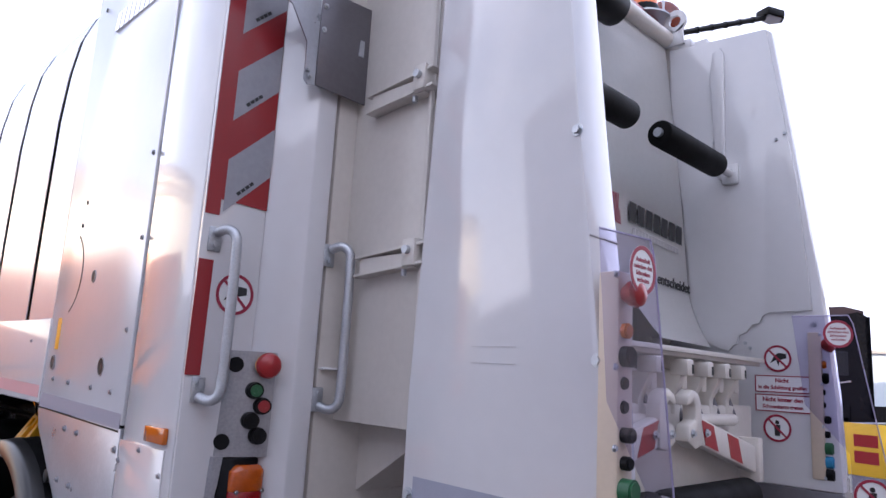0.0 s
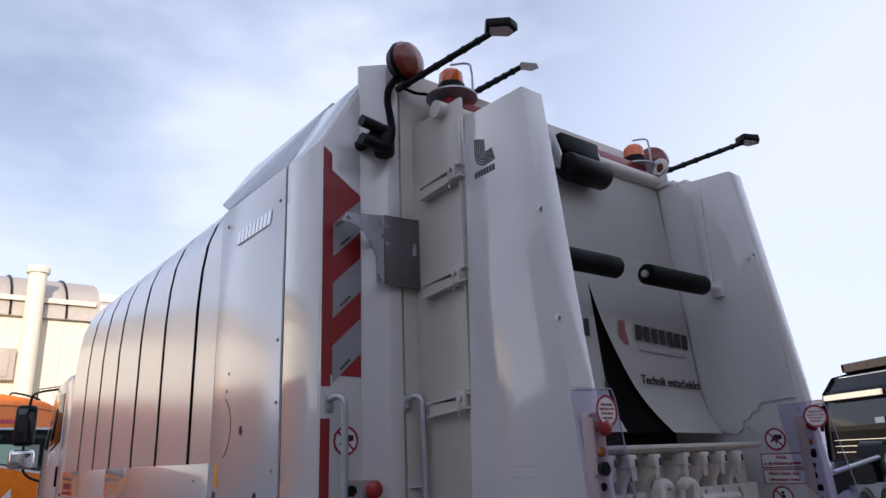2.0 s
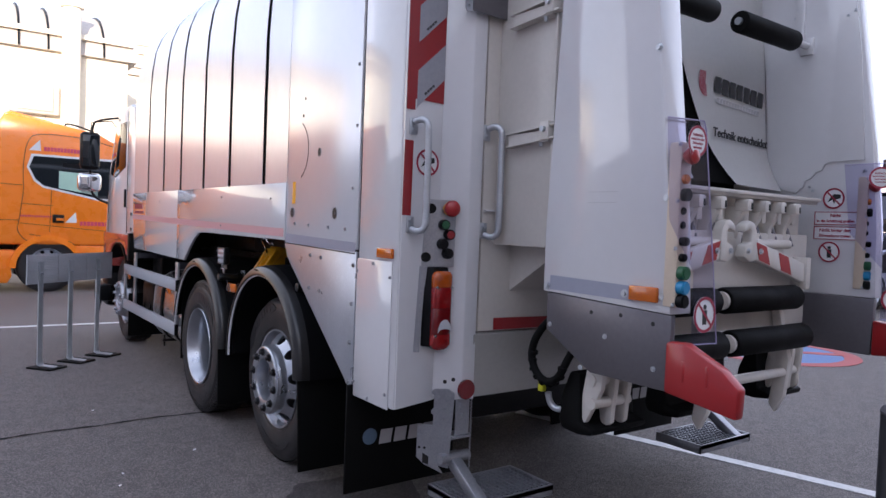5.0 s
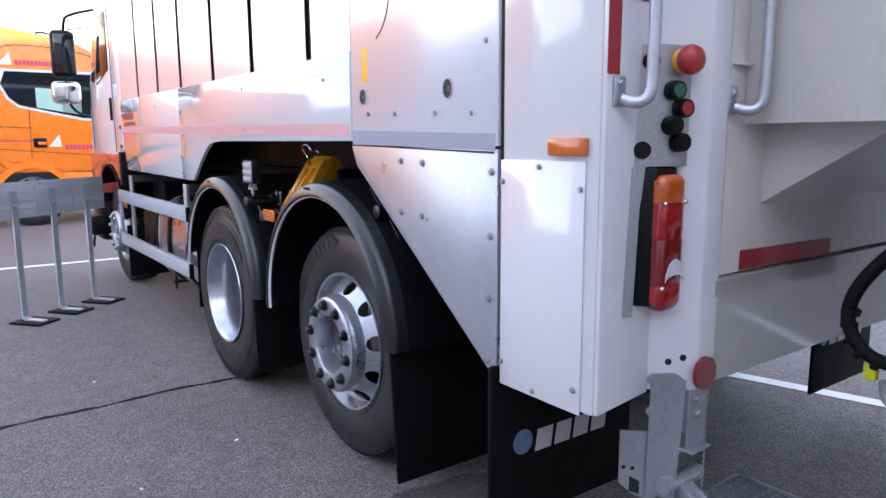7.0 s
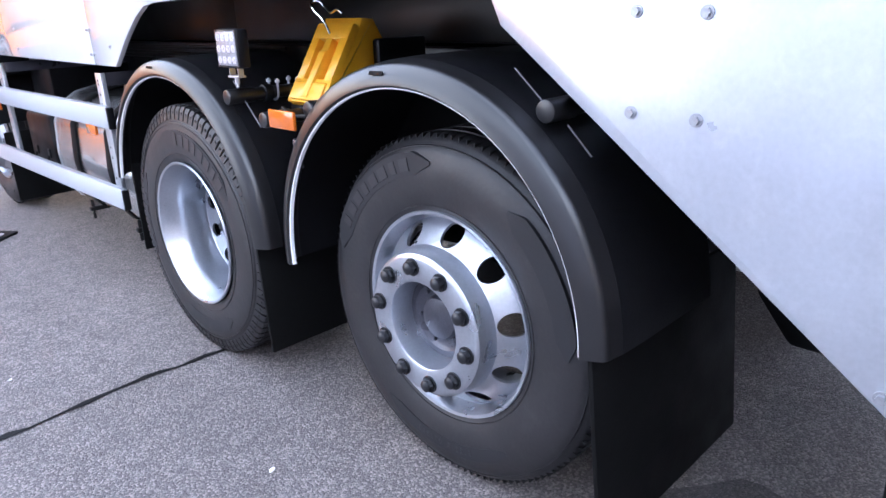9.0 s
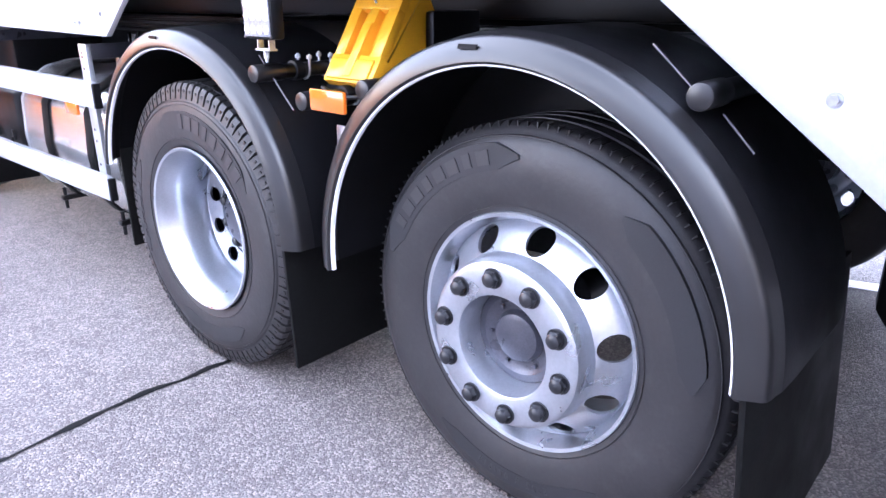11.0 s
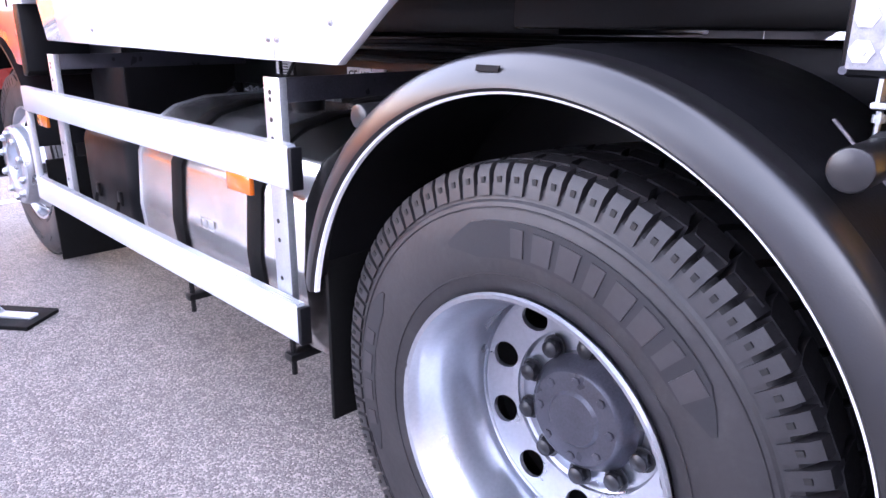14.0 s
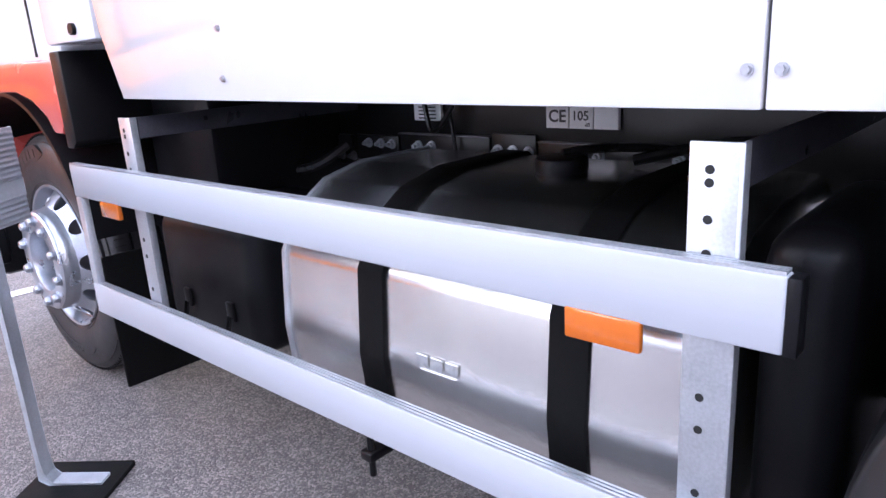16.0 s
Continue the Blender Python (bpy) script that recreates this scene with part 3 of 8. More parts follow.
P_each("plate_bolt", b, ZINC)
b = bm_new()
for y, z in ((2.205, 1.248), (1.912, 1.240), (2.061, 1.292), (1.922, 0.719), (2.074, 0.670), (2.205, 0.724)):
    bolt_head(b, on_left(y, z, -0.006), 0.0055)
P_each("cover_screw", b, ZINC)
b = bm_new()
box(b, -0.016, 1.893, 1.322, 0.0, 2.023, 1.367, 0.005)
P("side_marker_light", b, ORANGELENS, "amber side marker light")

# drum cover with its ribs
def drum_profile(inset=0.0, top=3.62):
    pts = [(0.0, 1.69), (0.0, 2.2), (0.002, 2.6), (0.016, 2.84), (0.042, 3.02), (0.094, 3.165), (0.177, 3.283), (0.30, 3.38), (0.48, 3.455), (0.75, 3.51), (XC, 3.53)]
    pts = [(x + inset, z - (inset if z > 3 else 0)) for x, z in pts]
    return pts + [(2.55 - x, z) for x, z in pts[-2::-1]]


b = bm_new()
prism(b, drum_profile(0.016), "y", 3.08, 6.99)
P("drum_core", b, GROOVE)
RIBS = [3.08, 3.435, 4.065, 4.645, 5.26, 5.80, 6.36, 6.97]
for a, c in zip(RIBS, RIBS[1:]):
    b = bm_new()
    prof = drum_profile()
    g0, g1 = (a + (0.001 if a < 3.1 else 0.028)), c - 0.028
    outer0 = [b.verts.new((x, g0, z)) for x, z in prof]
    outer1 = [b.verts.new((x, g1, z)) for x, z in prof]
    for i in range(len(prof) - 1):
        b.faces.new((outer0[i], outer0[i + 1], outer1[i + 1], outer1[i]))
    bmesh.ops.recalc_face_normals(b, faces=b.faces[:])
    bmesh.ops.solidify(b, geom=b.faces[:], thickness=0.004)
    P("drum_cover_panel", b, SATIN)

# skirt below the drum cover
arch = [(4.50, 1.361), (4.66, 1.357), (4.743, 1.347), (4.83, 1.310), (4.925, 1.252), (4.975, 1.218), (5.040, 1.169), (5.105, 1.122)]
rear_skirt = [(3.082, 1.69), (3.082, 1.36)] + arch + [(5.325, 1.123), (5.325, 1.69)]
front_skirt = [(5.329, 1.69), (5.329, 1.123), (6.86, 1.135), (6.93, 1.30), (6.985, 1.69)]
for pts in (rear_skirt, front_skirt):
    for x0, x1 in ((-0.004, 0.018), (2.532, 2.554)):
        b = bm_new()
        prism(b, pts, "x", x0, x1, 0.003)
        P("side_skirt", b, WHITE, "white side skirt panel with a wheel cutout")
b = bm_new()
plate(b, [(-1.93, 0.030), (1.93, -0.022), (1.93, 0.026), (-1.93, 0.078)], on_left(5.03, 1.40, -0.004), 0.001)
P("coloured_band", b, PINKBAND, "faded pink contour band")
b = bm_new()
wordbars(b, 4, on_left(6.72, 1.56, -0.004), 0.34, 0.05)
wordbars(b, 7, on_left(6.70, 1.50, -0.004), 0.38, 0.025)
P("operator_lettering", b, PRINTRED, "small dark red lettering shown as bars")
b = bm_new()
for y, z in ((5.310, 1.166), (5.345, 1.166), (6.38, 1.274), (6.385, 1.176), (5.31, 1.268), (5.345, 1.268), (5.9, 1.60), (4.2, 1.62), (4.2, 1.42), (5.12, 1.20), (3.3, 1.6)):
    bolt_head(b, on_left(y, z, -0.004), 0.0048)
P_each("skirt_screw", b, ZINC)


# ---- chassis ----
b = bm_new()
for x in (0.80, 1.68):
    box(b, x, 2.0, 0.86, x + 0.075, 8.7, 1.16, 0.006)
for y in (2.2, 3.0, 3.95, 5.2, 6.4, 7.4):
    box(b, 0.86, y, 0.9, 1.7, y + 0.1, 1.1, 0.01)
P("chassis_frame", b, CHASSIS)
b = bm_new()
box(b, 0.62, 2.25, 1.19, 1.93, 5.2, 1.42, 0.01)
box(b, 0.82, 5.2, 1.17, 1.73, 6.95, 1.42, 0.01)
P("subframe", b, CHASSIS)
b = bm_new()
for y in (3.332, 4.625, 8.04):
    cyl(b, (XC, y, 0.54), "x", 0.075, 2.0, 20)
    cyl(b, (XC, y, 0.54), "x", 0.2, 0.34, 24, b=0.05)
P_each("axle", b, CHASSIS)
b = bm_new()
for x in (0.55, 1.9):
    cyl(b, (x, 3.95, 0.72), "z", 0.13, 0.35, 20)
    cyl(b, (x, 5.15, 0.75), "z", 0.13, 0.3, 20)
P_each("air_spring", b, CHASSIS)


def fender(cy, cz, rin, rout, front, rear, mirror=False):
    """front, rear: heights of the ends of the arch."""
    fx = (lambda x: 2.55 - x) if mirror else (lambda x: x)
    a0, a1 = math.degrees(math.asin((rear - cz) / rin)), 180 - math.degrees(math.asin((front - cz) / rin))
    a0 = 180 - a0
    a1 = 180 - a1
    # angles run from the front end, over the top, to the rear end
    n = 80
    sec = [(rin, -0.048), (rin + 0.005, -0.0545), (rin + 0.012, -0.0540), (rin + 0.048, -0.036), (rin + 0.0545, -0.029), (rin + 0.0575, -0.016), (rin + 0.059, 0.002), (rout + 0.003, 0.022), (rout - 0.006, 0.022), (rout - 0.010, 0.002), (rin + 0.01, -0.034), (rin, -0.038)]
    b = bm_new()
    rings = []
    for i in range(n + 1):
        a = radians(a1 + (a0 - a1) * i / n)
        rings.append([b.verts.new((fx(x), cy + r * math.cos(a), cz + r * math.sin(a))) for r, x in sec])
    k = len(sec)
    for p, q in zip(rings, rings[1:]):
        for j in range(k):
            b.faces.new((p[j], q[j], q[(j + 1) % k], p[(j + 1) % k]))
    b.faces.new(rings[0])
    b.faces.new(rings[-1][::-1])
    bmesh.ops.recalc_face_normals(b, faces=b.faces[:])
    f = P("fender", b, FENDER, "dark grey plastic wheel arch fender")
    b = bm_new()
    rings = []
    for i in range(n + 1):
        a = radians(a1 + (a0 - a1) * i / n)
        rings.append([b.verts.new((fx(x), cy + r * math.cos(a), cz + r * math.sin(a))) for r, x in ((rin - 0.004, -0.045), (rin + 0.005, -0.050), (rin + 0.005, -0.044), (rin - 0.004, -0.035))])
    for p, q in zip(rings, rings[1:]):
        for j in range(4):
            b.faces.new((p[j], q[j], q[(j + 1) % 4], p[(j + 1) % 4]))
    bmesh.ops.recalc_face_normals(b, faces=b.faces[:])
    part("edge_strip", b, PAPER, f, "thin white edge strip")
    # black mudguard behind the outer band
    b = bm_new()
    rings = []
    for i in range(n + 1):
        a = radians(a1 + (a0 - a1) * i / n)
        rings.append([b.verts.new((fx(x), cy + r * math.cos(a), cz + r * math.sin(a))) for r, x in ((rout + 0.003, 0.0225), (rout + 0.006, 0.10), (rout + 0.006, 0.42), (rout - 0.004, 0.42), (rout - 0.005, 0.10), (rout - 0.006, 0.0225))])
    for p, q in zip(rings, rings[1:]):
        for j in range(6):
            b.faces.new((p[j], q[j], q[(j + 1) % 6], p[(j + 1) % 6]))
    b.faces.new(rings[0])
    b.faces.new(rings[-1][::-1])
    bmesh.ops.recalc_face_normals(b, faces=b.faces[:])
    part("mudguard", b, BLACKPL, f, "black plastic mudguard")
    # splash lining on the inner side
    b = bm_new()
    lin = [(cy + rout * math.cos(radians(a1 + (a0 - a1) * i / 20)), cz + rout * math.sin(radians(a1 + (a0 - a1) * i / 20))) for i in range(21)]
    x0, x1 = sorted((fx(0.40), fx(0.42)))
    prism(b, lin, "x", x0, x1)
    part("lining", b, CHASSIS, f)
    return f


for mir in (False, True):
    fender(3.335, 0.605, 0.530, 0.590, 0.566, 0.612, mir)
    fender(4.624, 0.567, 0.541, 0.598, 0.657, 0.572, mir)
b = bm_new()
wordbars(b, 1, on_left(3.40, 1.166, -0.046), 0.06, 0.010, 0.003, 0.3)
wordbars(b, 1, on_left(4.68, 1.138, -0.046), 0.055, 0.009, 0.003, 0.3)
P_each("fender_mark", b, BLACKPL, "moulded maker mark, plain bars")


# ---- wheels ----
def tyre_steer_mesh():
    """A ribbed highway tyre; its outer side faces -x, x runs inwards from the widest point of the sidewall."""
    R, w = 0.503, 0.30
    prof = [(0.292, 0.032), (0.298, 0.020), (0.310, 0.014), (0.345, 0.005), (0.395, 0.0), (0.430, 0.003), (0.455, 0.010), (0.472, 0.017), (0.476, 0.022), (0.485, 0.027), (0.494, 0.036), (0.500, 0.046), (R, 0.058)]
    for g0 in (0.095, 0.150, 0.205):
        prof += [(R, g0 - 0.006), (R - 0.012, g0 - 0.004), (R - 0.012, g0 + 0.004), (R, g0 + 0.006)]
    prof += [(R, w - 0.058), (0.494, w - 0.036), (0.476, w - 0.022), (0.430, w - 0.003), (0.395, w), (0.345, w - 0.005), (0.292, w - 0.03)]
    b = bm_new()
    lathe(b, prof, (0, 0, 0), "x", 96)
    return mesh_of("tyre", b, RUBBER)


def tyre_drive_mesh():
    """A traction tyre whose crown is set back to carry the blocks."""
    R, w = 0.486, 0.30
    prof = [(0.276, 0.030), (0.283, 0.016), (0.300, 0.006), (0.340, 0.0), (0.385, 0.0), (0.415, 0.004), (0.436, 0.010), (0.440, 0.015), (0.462, 0.022), (0.472, 0.034), (0.478, 0.048), (R - 0.012, 0.060), (R - 0.012, w - 0.060), (0.478, w - 0.048), (0.440, w - 0.015), (0.385, w), (0.340, w), (0.276, w - 0.03)]
    b = bm_new()
    lathe(b, prof, (0, 0, 0), "x", 96)
    return mesh_of("tyre", b, RUBBER)


def shoulder_lugs_mesh(count=84):
    """Short rounded lugs round both shoulders of the traction tyre, each with a small dimple."""
    b = bm_new()
    for i in range(count):
        m = Matrix.Rotation(2 * math.pi * i / count, 4, "X")
        for s in (0, 1):
            f = (lambda x: 0.30 - x) if s else (lambda x: x)
            pts = [(f(0.012), 0.446), (f(0.019), 0.482), (f(0.028), 0.495), (f(0.062), 0.500), (f(0.062), 0.446)]
            prism(b, pts if not s else pts[::-1], "y", -0.0128, 0.0128, 0.0, m=m)
    return mesh_of("shoulder_lugs", b, RUBBER)


def lug_dimples_mesh(count=84):
    b = bm_new()
    for i in range(count):
        m = Matrix.Rotation(2 * math.pi * i / count, 4, "X")
        box(b, 0.0118, -0.004, 0.466, 0.020, 0.004, 0.476, m=m @ Matrix.Translation((0.003, 0, 0)))
    return mesh_of("dimple_pattern", b, GROOVE)


def tread_drive_mesh(count=46):
    """Slanted tread blocks in three rows, with deep grooves between them."""
    b = bm_new()
    step = 2 * math.pi / count
    for i in range(count):
        for row, (x0, x1) in enumerate(((0.050, 0.108), (0.116, 0.184), (0.192, 0.250))):
            a0 = (i + 0.5 * (row == 1)) * step
            m = Matrix.Rotation(a0, 4, "X")
            h = 0.0285
            sk = (0.010, -0.012, 0.010)[row]
            lo, hi = [], []
            for (x, y) in ((x0, -h - sk), (x0, h - sk), ((x0 + x1) / 2, h + 0.004), (x1, h + sk), (x1, -h + sk), ((x0 + x1) / 2, -h + 0.004)):
                lo.append(b.verts.new(m @ Vector((x, y, 0.455))))
                hi.append(b.verts.new(m @ Vector((x, y * 0.96, 0.500))))
            fs = [b.faces.new(hi)]
            fs += [b.faces.new((lo[k], lo[(k + 1) % 6], hi[(k + 1) % 6], hi[k])) for k in range(6)]
    bmesh.ops.recalc_face_normals(b, faces=b.faces[:])
    return mesh_of("tread", b, TREAD)


def crown_sipes_mesh(count=120):
    """Fine cuts along the edge of the ribbed tyre's crown."""
    b = bm_new()
    for i in range(count):
        m = Matrix.Rotation(2 * math.pi * i / count, 4, "X")
        box(b, 0.0335, -0.0014, 0.486, 0.074, 0.0014, 0.5034, m=m)
    return mesh_of("sipe_pattern", b, GROOVE)


def sector(b, a0, a1, r0, r1, x, thick=0.010, n=4):
    """A raised piece of a ring on the sidewall, between two angles and two radii."""
    def at(r, d, h):
        return b.verts.new((h, r * math.cos(radians(d)), r * math.sin(radians(d))))
    rows = []
    for i in range(n + 1):
        d = a0 + (a1 - a0) * i / n
        rows.append((at(r0, d, x), at(r1, d, x), at(r1, d, x + thick), at(r0, d, x + thick)))
    fs = []
    for p, q in zip(rows, rows[1:]):
        fs += [b.faces.new((p[0], q[0], q[1], p[1])), b.faces.new((p[1], q[1], q[2], p[2])), b.faces.new((p[3], q[3], q[0], p[0]))]
    fs += [b.faces.new(rows[0]), b.faces.new(rows[-1][::-1])]
    bmesh.ops.recalc_face_normals(b, faces=fs)


def side_bars(a0, a1, count, r0, r1, x):
    """Raised bars that stand for the maker's name, from the angle a0 to a1."""
    b = bm_new()
    step = (a1 - a0) / count
    for i in range(count):
        wide = 0.74 if i % 3 else 0.50
        c = a0 + (i + 0.5) * step
        sector(b, c - wide * step / 2, c + wide * step / 2, r0, r1, x, 0.008, 2)
    return mesh_of("side_marking", b, TYREMARK)


def side_field(a0, a1, r0, r1, x):
    """A smooth dark field with tapered ends that carries raised bars."""
    b = bm_new()
    n = 18
    tops = []
    for i in range(n + 1):
        d = a0 + (a1 - a0) * i / n
        f = min(1.0, 0.15 + min(i, n - i) / 2.5)
        m0 = (r0 + r1) / 2
        ra, rb = m0 + (r0 - m0) * f, m0 + (r1 - m0) * f
        c, q = math.cos(radians(d)), math.sin(radians(d))
        tops.append([b.verts.new((h, r * c, r * q)) for r, h in ((ra, x + 0.012), (ra, x), (rb, x), (rb, x + 0.014))])
    for p, q in zip(tops, tops[1:]):
        for k in range(3):
            b.faces.new((p[k], q[k], q[k + 1], p[k + 1]))
    bmesh.ops.recalc_face_normals(b, faces=b.faces[:])
    return mesh_of("side_field", b, BADGE)


def side_text(text, a_mid, r, size, x):
    """Lettering bent round the sidewall, read from outside the circle."""
    b = bm_new()
    step = math.degrees(size * 0.66 / r)
    for i, ch in enumerate(text):
        if ch == " ":
            continue
        a = radians(a_mid + (i - (len(text) - 1) / 2) * -step)
        rad = Vector((0, math.cos(a), math.sin(a)))
        right = Vector((0, math.sin(a), -math.cos(a)))
        m = Matrix(((-right.x, -rad.x, -1, x), (-right.y, -rad.y, 0, rad.y * r), (-right.z, -rad.z, 0, rad.z * r), (0, 0, 0, 1)))
        lettering(b, ch, m, size, 0.0012, 0.0006)
    return mesh_of("size_lettering", b, TYREMARK)


def sidewall_ridge(r, x):
    b = bm_new()
    lathe(b, [(r - 0.0025, x + 0.006), (r - 0.001, x - 0.002), (r + 0.001, x - 0.002), (r + 0.0025, x + 0.006)], (0, 0, 0), "x", 96)
    return mesh_of("side_ridge", b, RUBBER)


def holed_ring(b, r0, x0, r1, x1, hole_r, holes, a_off, thick=0.012, k=10):
    """A conical ring between two radii, with round holes cut through; each sector is bridged to its hole."""
    rm, half = (r0 + r1) / 2, math.pi / holes
    faces = []
    def at(r, a):
        f = (r - r0) / (r1 - r0)
        return b.verts.new((x0 + (x1 - x0) * f, r * math.cos(a), r * math.sin(a)))
    for h in range(holes):
        a = a_off + 2 * math.pi * h / holes
        sq = [(r0, -half + 2 * half * i / k) for i in range(k)] + [(r0 + (r1 - r0) * i / k, half) for i in range(k)]
        sq += [(r1, half - 2 * half * i / k) for i in range(k)] + [(r1 + (r0 - r1) * i / k, -half) for i in range(k)]
        ci = []
        for r, t in sq:
            u, w = t * rm, r - rm
            g = math.atan2(w / (hole_r * 0.9), u / hole_r)
            ci.append((rm + hole_r * 0.9 * math.sin(g), hole_r * math.cos(g) / rm))
        va, vb = [at(r, a + t) for r, t in sq], [at(r, a + t) for r, t in ci]
        n = len(sq)
        for i in range(n):
            faces.append(b.faces.new((va[i], va[(i + 1) % n], vb[(i + 1) % n], vb[i])))
    new_verts = list({v for f in faces for v in f.verts})
    bmesh.ops.remove_doubles(b, verts=new_verts, dist=0.0004)
    faces = [f for f in faces if f.is_valid]
    bmesh.ops.recalc_face_normals(b, faces=faces)
    bmesh.ops.solidify(b, geom=faces, thickness=thick)


def rim_steer():
    """A disc that stands out well beyond the rim's lip, as on single wheels."""
    b = bm_new()
    lathe(b, [(0.284, 0.29), (0.286, 0.05), (0.296, 0.026), (0.301, 0.017), (0.299, 0.011), (0.290, 0.013), (0.284, 0.024), (0.279, 0.042), (0.2735, 0.060)], (0, 0, 0), "x", 84)
    holed_ring(b, 0.274, 0.058, 0.212, -0.006, 0.0325, 10, radians(34), thick=0.008)
    lathe(b, [(0.2125, -0.004), (0.210, -0.014), (0.2085, -0.026), (0.2075, -0.046), (0.2035, -0.052), (0.2025, -0.061), (0.197, -0.067), (0.190, -0.069), (0.132, -0.069), (0.125, -0.066), (0.122, -0.056), (0.118, 0.02)], (0, 0, 0), "x", 84)
    return mesh_of("rim", b, RIMSILVER)


def hub_cap_steer():
    b = bm_new()
    lathe(b, [(0.119, 0.016), (0.117, 0.006), (0.098, 0.004), (0.088, 0.010), (0.066, 0.012), (0.062, 0.002), (0.058, -0.006), (0.044, -0.010), (0.0, -0.012)], (0, 0, 0), "x", 48)
    return mesh_of("hub_cap", b, HUBDARK)


def hub_bolt_mesh(x, r):
    b = bm_new()
    cyl(b, (x, 0, 0), "x", r, 2 * r, 6, b=0.002)
    return mesh_of("hub_bolt", b, HUBDARK)


def nut_mesh(x, material=NUTCAP):
    b = bm_new()
    cyl(b, (x - 0.002, 0, 0), "x", 0.0245, 0.004, 24)
    cyl(b, (x - 0.010, 0, 0), "x", 0.0200, 0.012, 6, b=0.002)
    lathe(b, [(0.0178, x - 0.015), (0.0165, x - 0.021), (0.010, x - 0.025), (0.0, x - 0.0255)], (0, 0, 0), "x", 18)
    return mesh_of("wheel_nut", b, material)


def rim_drive():
    """Deep dish, as on twin drive wheels."""
    b = bm_new()
    lathe(b, [(0.272, 0.03), (0.281, 0.012), (0.287, 0.002), (0.284, -0.004), (0.276, -0.001), (0.270, 0.012), (0.262, 0.026), (0.257, 0.048), (0.250, 0.058), (0.243, 0.10), (0.241, 0.150), (0.245, 0.172), (0.247, 0.190), (0.243, 0.197), (0.236, 0.198)], (0, 0, 0), "x", 84)
    holed_ring(b, 0.236, 0.199, 0.166, 0.214, 0.030, 10, radians(16))
    lathe(b, [(0.168, 0.212), (0.160, 0.218), (0.100, 0.218), (0.098, 0.230)], (0, 0, 0), "x", 60)
    return mesh_of("rim", b, RIMSILVER)


def hub_drive():
    b = bm_new()
    lathe(b, [(0.118, 0.225), (0.117, 0.200), (0.108, 0.192), (0.102, 0.176), (0.092, 0.168), (0.056, 0.166), (0.05, 0.160), (0.0, 0.158)], (0, 0, 0), "x", 40)
    return mesh_of("hub", b, HUBDARK)


TYRE_S, TYRE_D, LUGS_D, DIMPLES_D, TREAD_D, SIPES_S = tyre_steer_mesh(), tyre_drive_mesh(), shoulder_lugs_mesh(), lug_dimples_mesh(), tread_drive_mesh(), crown_sipes_mesh()
RIDGES_S, RIDGES_D = [sidewall_ridge(r, x) for r, x in ((0.315, 0.012), (0.474, 0.018))], [sidewall_ridge(r, x) for r, x in ((0.318, 0.003), (0.428, 0.007))]
MARK_S, MARK_D = [side_bars(34, 86, 8, 0.412, 0.446, -0.0032)], [side_bars(84, 143, 8, 0.352, 0.398, -0.0035), side_bars(-18, 18, 4, 0.386, 0.410, -0.003)]
FIELD_S = [side_field(24, 96, 0.398, 0.462, -0.0012), side_field(133, 186, 0.392, 0.452, -0.0012), side_field(-118, -46, 0.385, 0.425, -0.0012)]
FIELD_D = [side_field(64, 150, 0.346, 0.408, -0.0012), side_field(-24, 30, 0.378, 0.418, -0.001), side_field(-128, -62, 0.352, 0.404, -0.0012)]
TEXT_S = side_text("315/70 R 22.5", -82, 0.405, 0.026, -0.0012)
RIM_S, RIM_D, CAP_S, HUB_D, NUT_S, NUT_D = rim_steer(), rim_drive(), hub_cap_steer(), hub_drive(), nut_mesh(-0.069), nut_mesh(0.206)
NUT_B = nut_mesh(-0.069, RIMSILVER)
HUB_BOLT_S, HUB_BOLT_D = hub_bolt_mesh(0.008, 0.006), hub_bolt_mesh(0.172, 0.009)


def one_lug():
    b = bm_new()
    prism(b, [(0.012, 0.446), (0.019, 0.482), (0.028, 0.495), (0.062, 0.500), (0.062, 0.446)], "y", -0.0128, 0.0128)
    return mesh_of("shoulder_lug", b, RUBBER)


def one_block(row):
    b = bm_new()
    x0, x1 = ((0.050, 0.108), (0.116, 0.184), (0.192, 0.250))[row]
    h, sk = 0.0285, (0.010, -0.012, 0.010)[row]
    lo, hi = [], []
    for (x, y) in ((x0, -h - sk), (x0, h - sk), ((x0 + x1) / 2, h + 0.004), (x1, h + sk), (x1, -h + sk), ((x0 + x1) / 2, -h + 0.004)):
        lo.append(b.verts.new((x, y, 0.455)))
        hi.append(b.verts.new((x, y * 0.96, 0.500)))
    b.faces.new(hi)
    for k in range(6):
        b.faces.new((lo[k], lo[(k + 1) % 6], hi[(k + 1) % 6], hi[k]))
    bmesh.ops.recalc_face_normals(b, faces=b.faces[:])
    return mesh_of("tread_block", b, TREAD)


LUG, BLOCKS = one_lug(), [one_block(row) for row in range(3)]


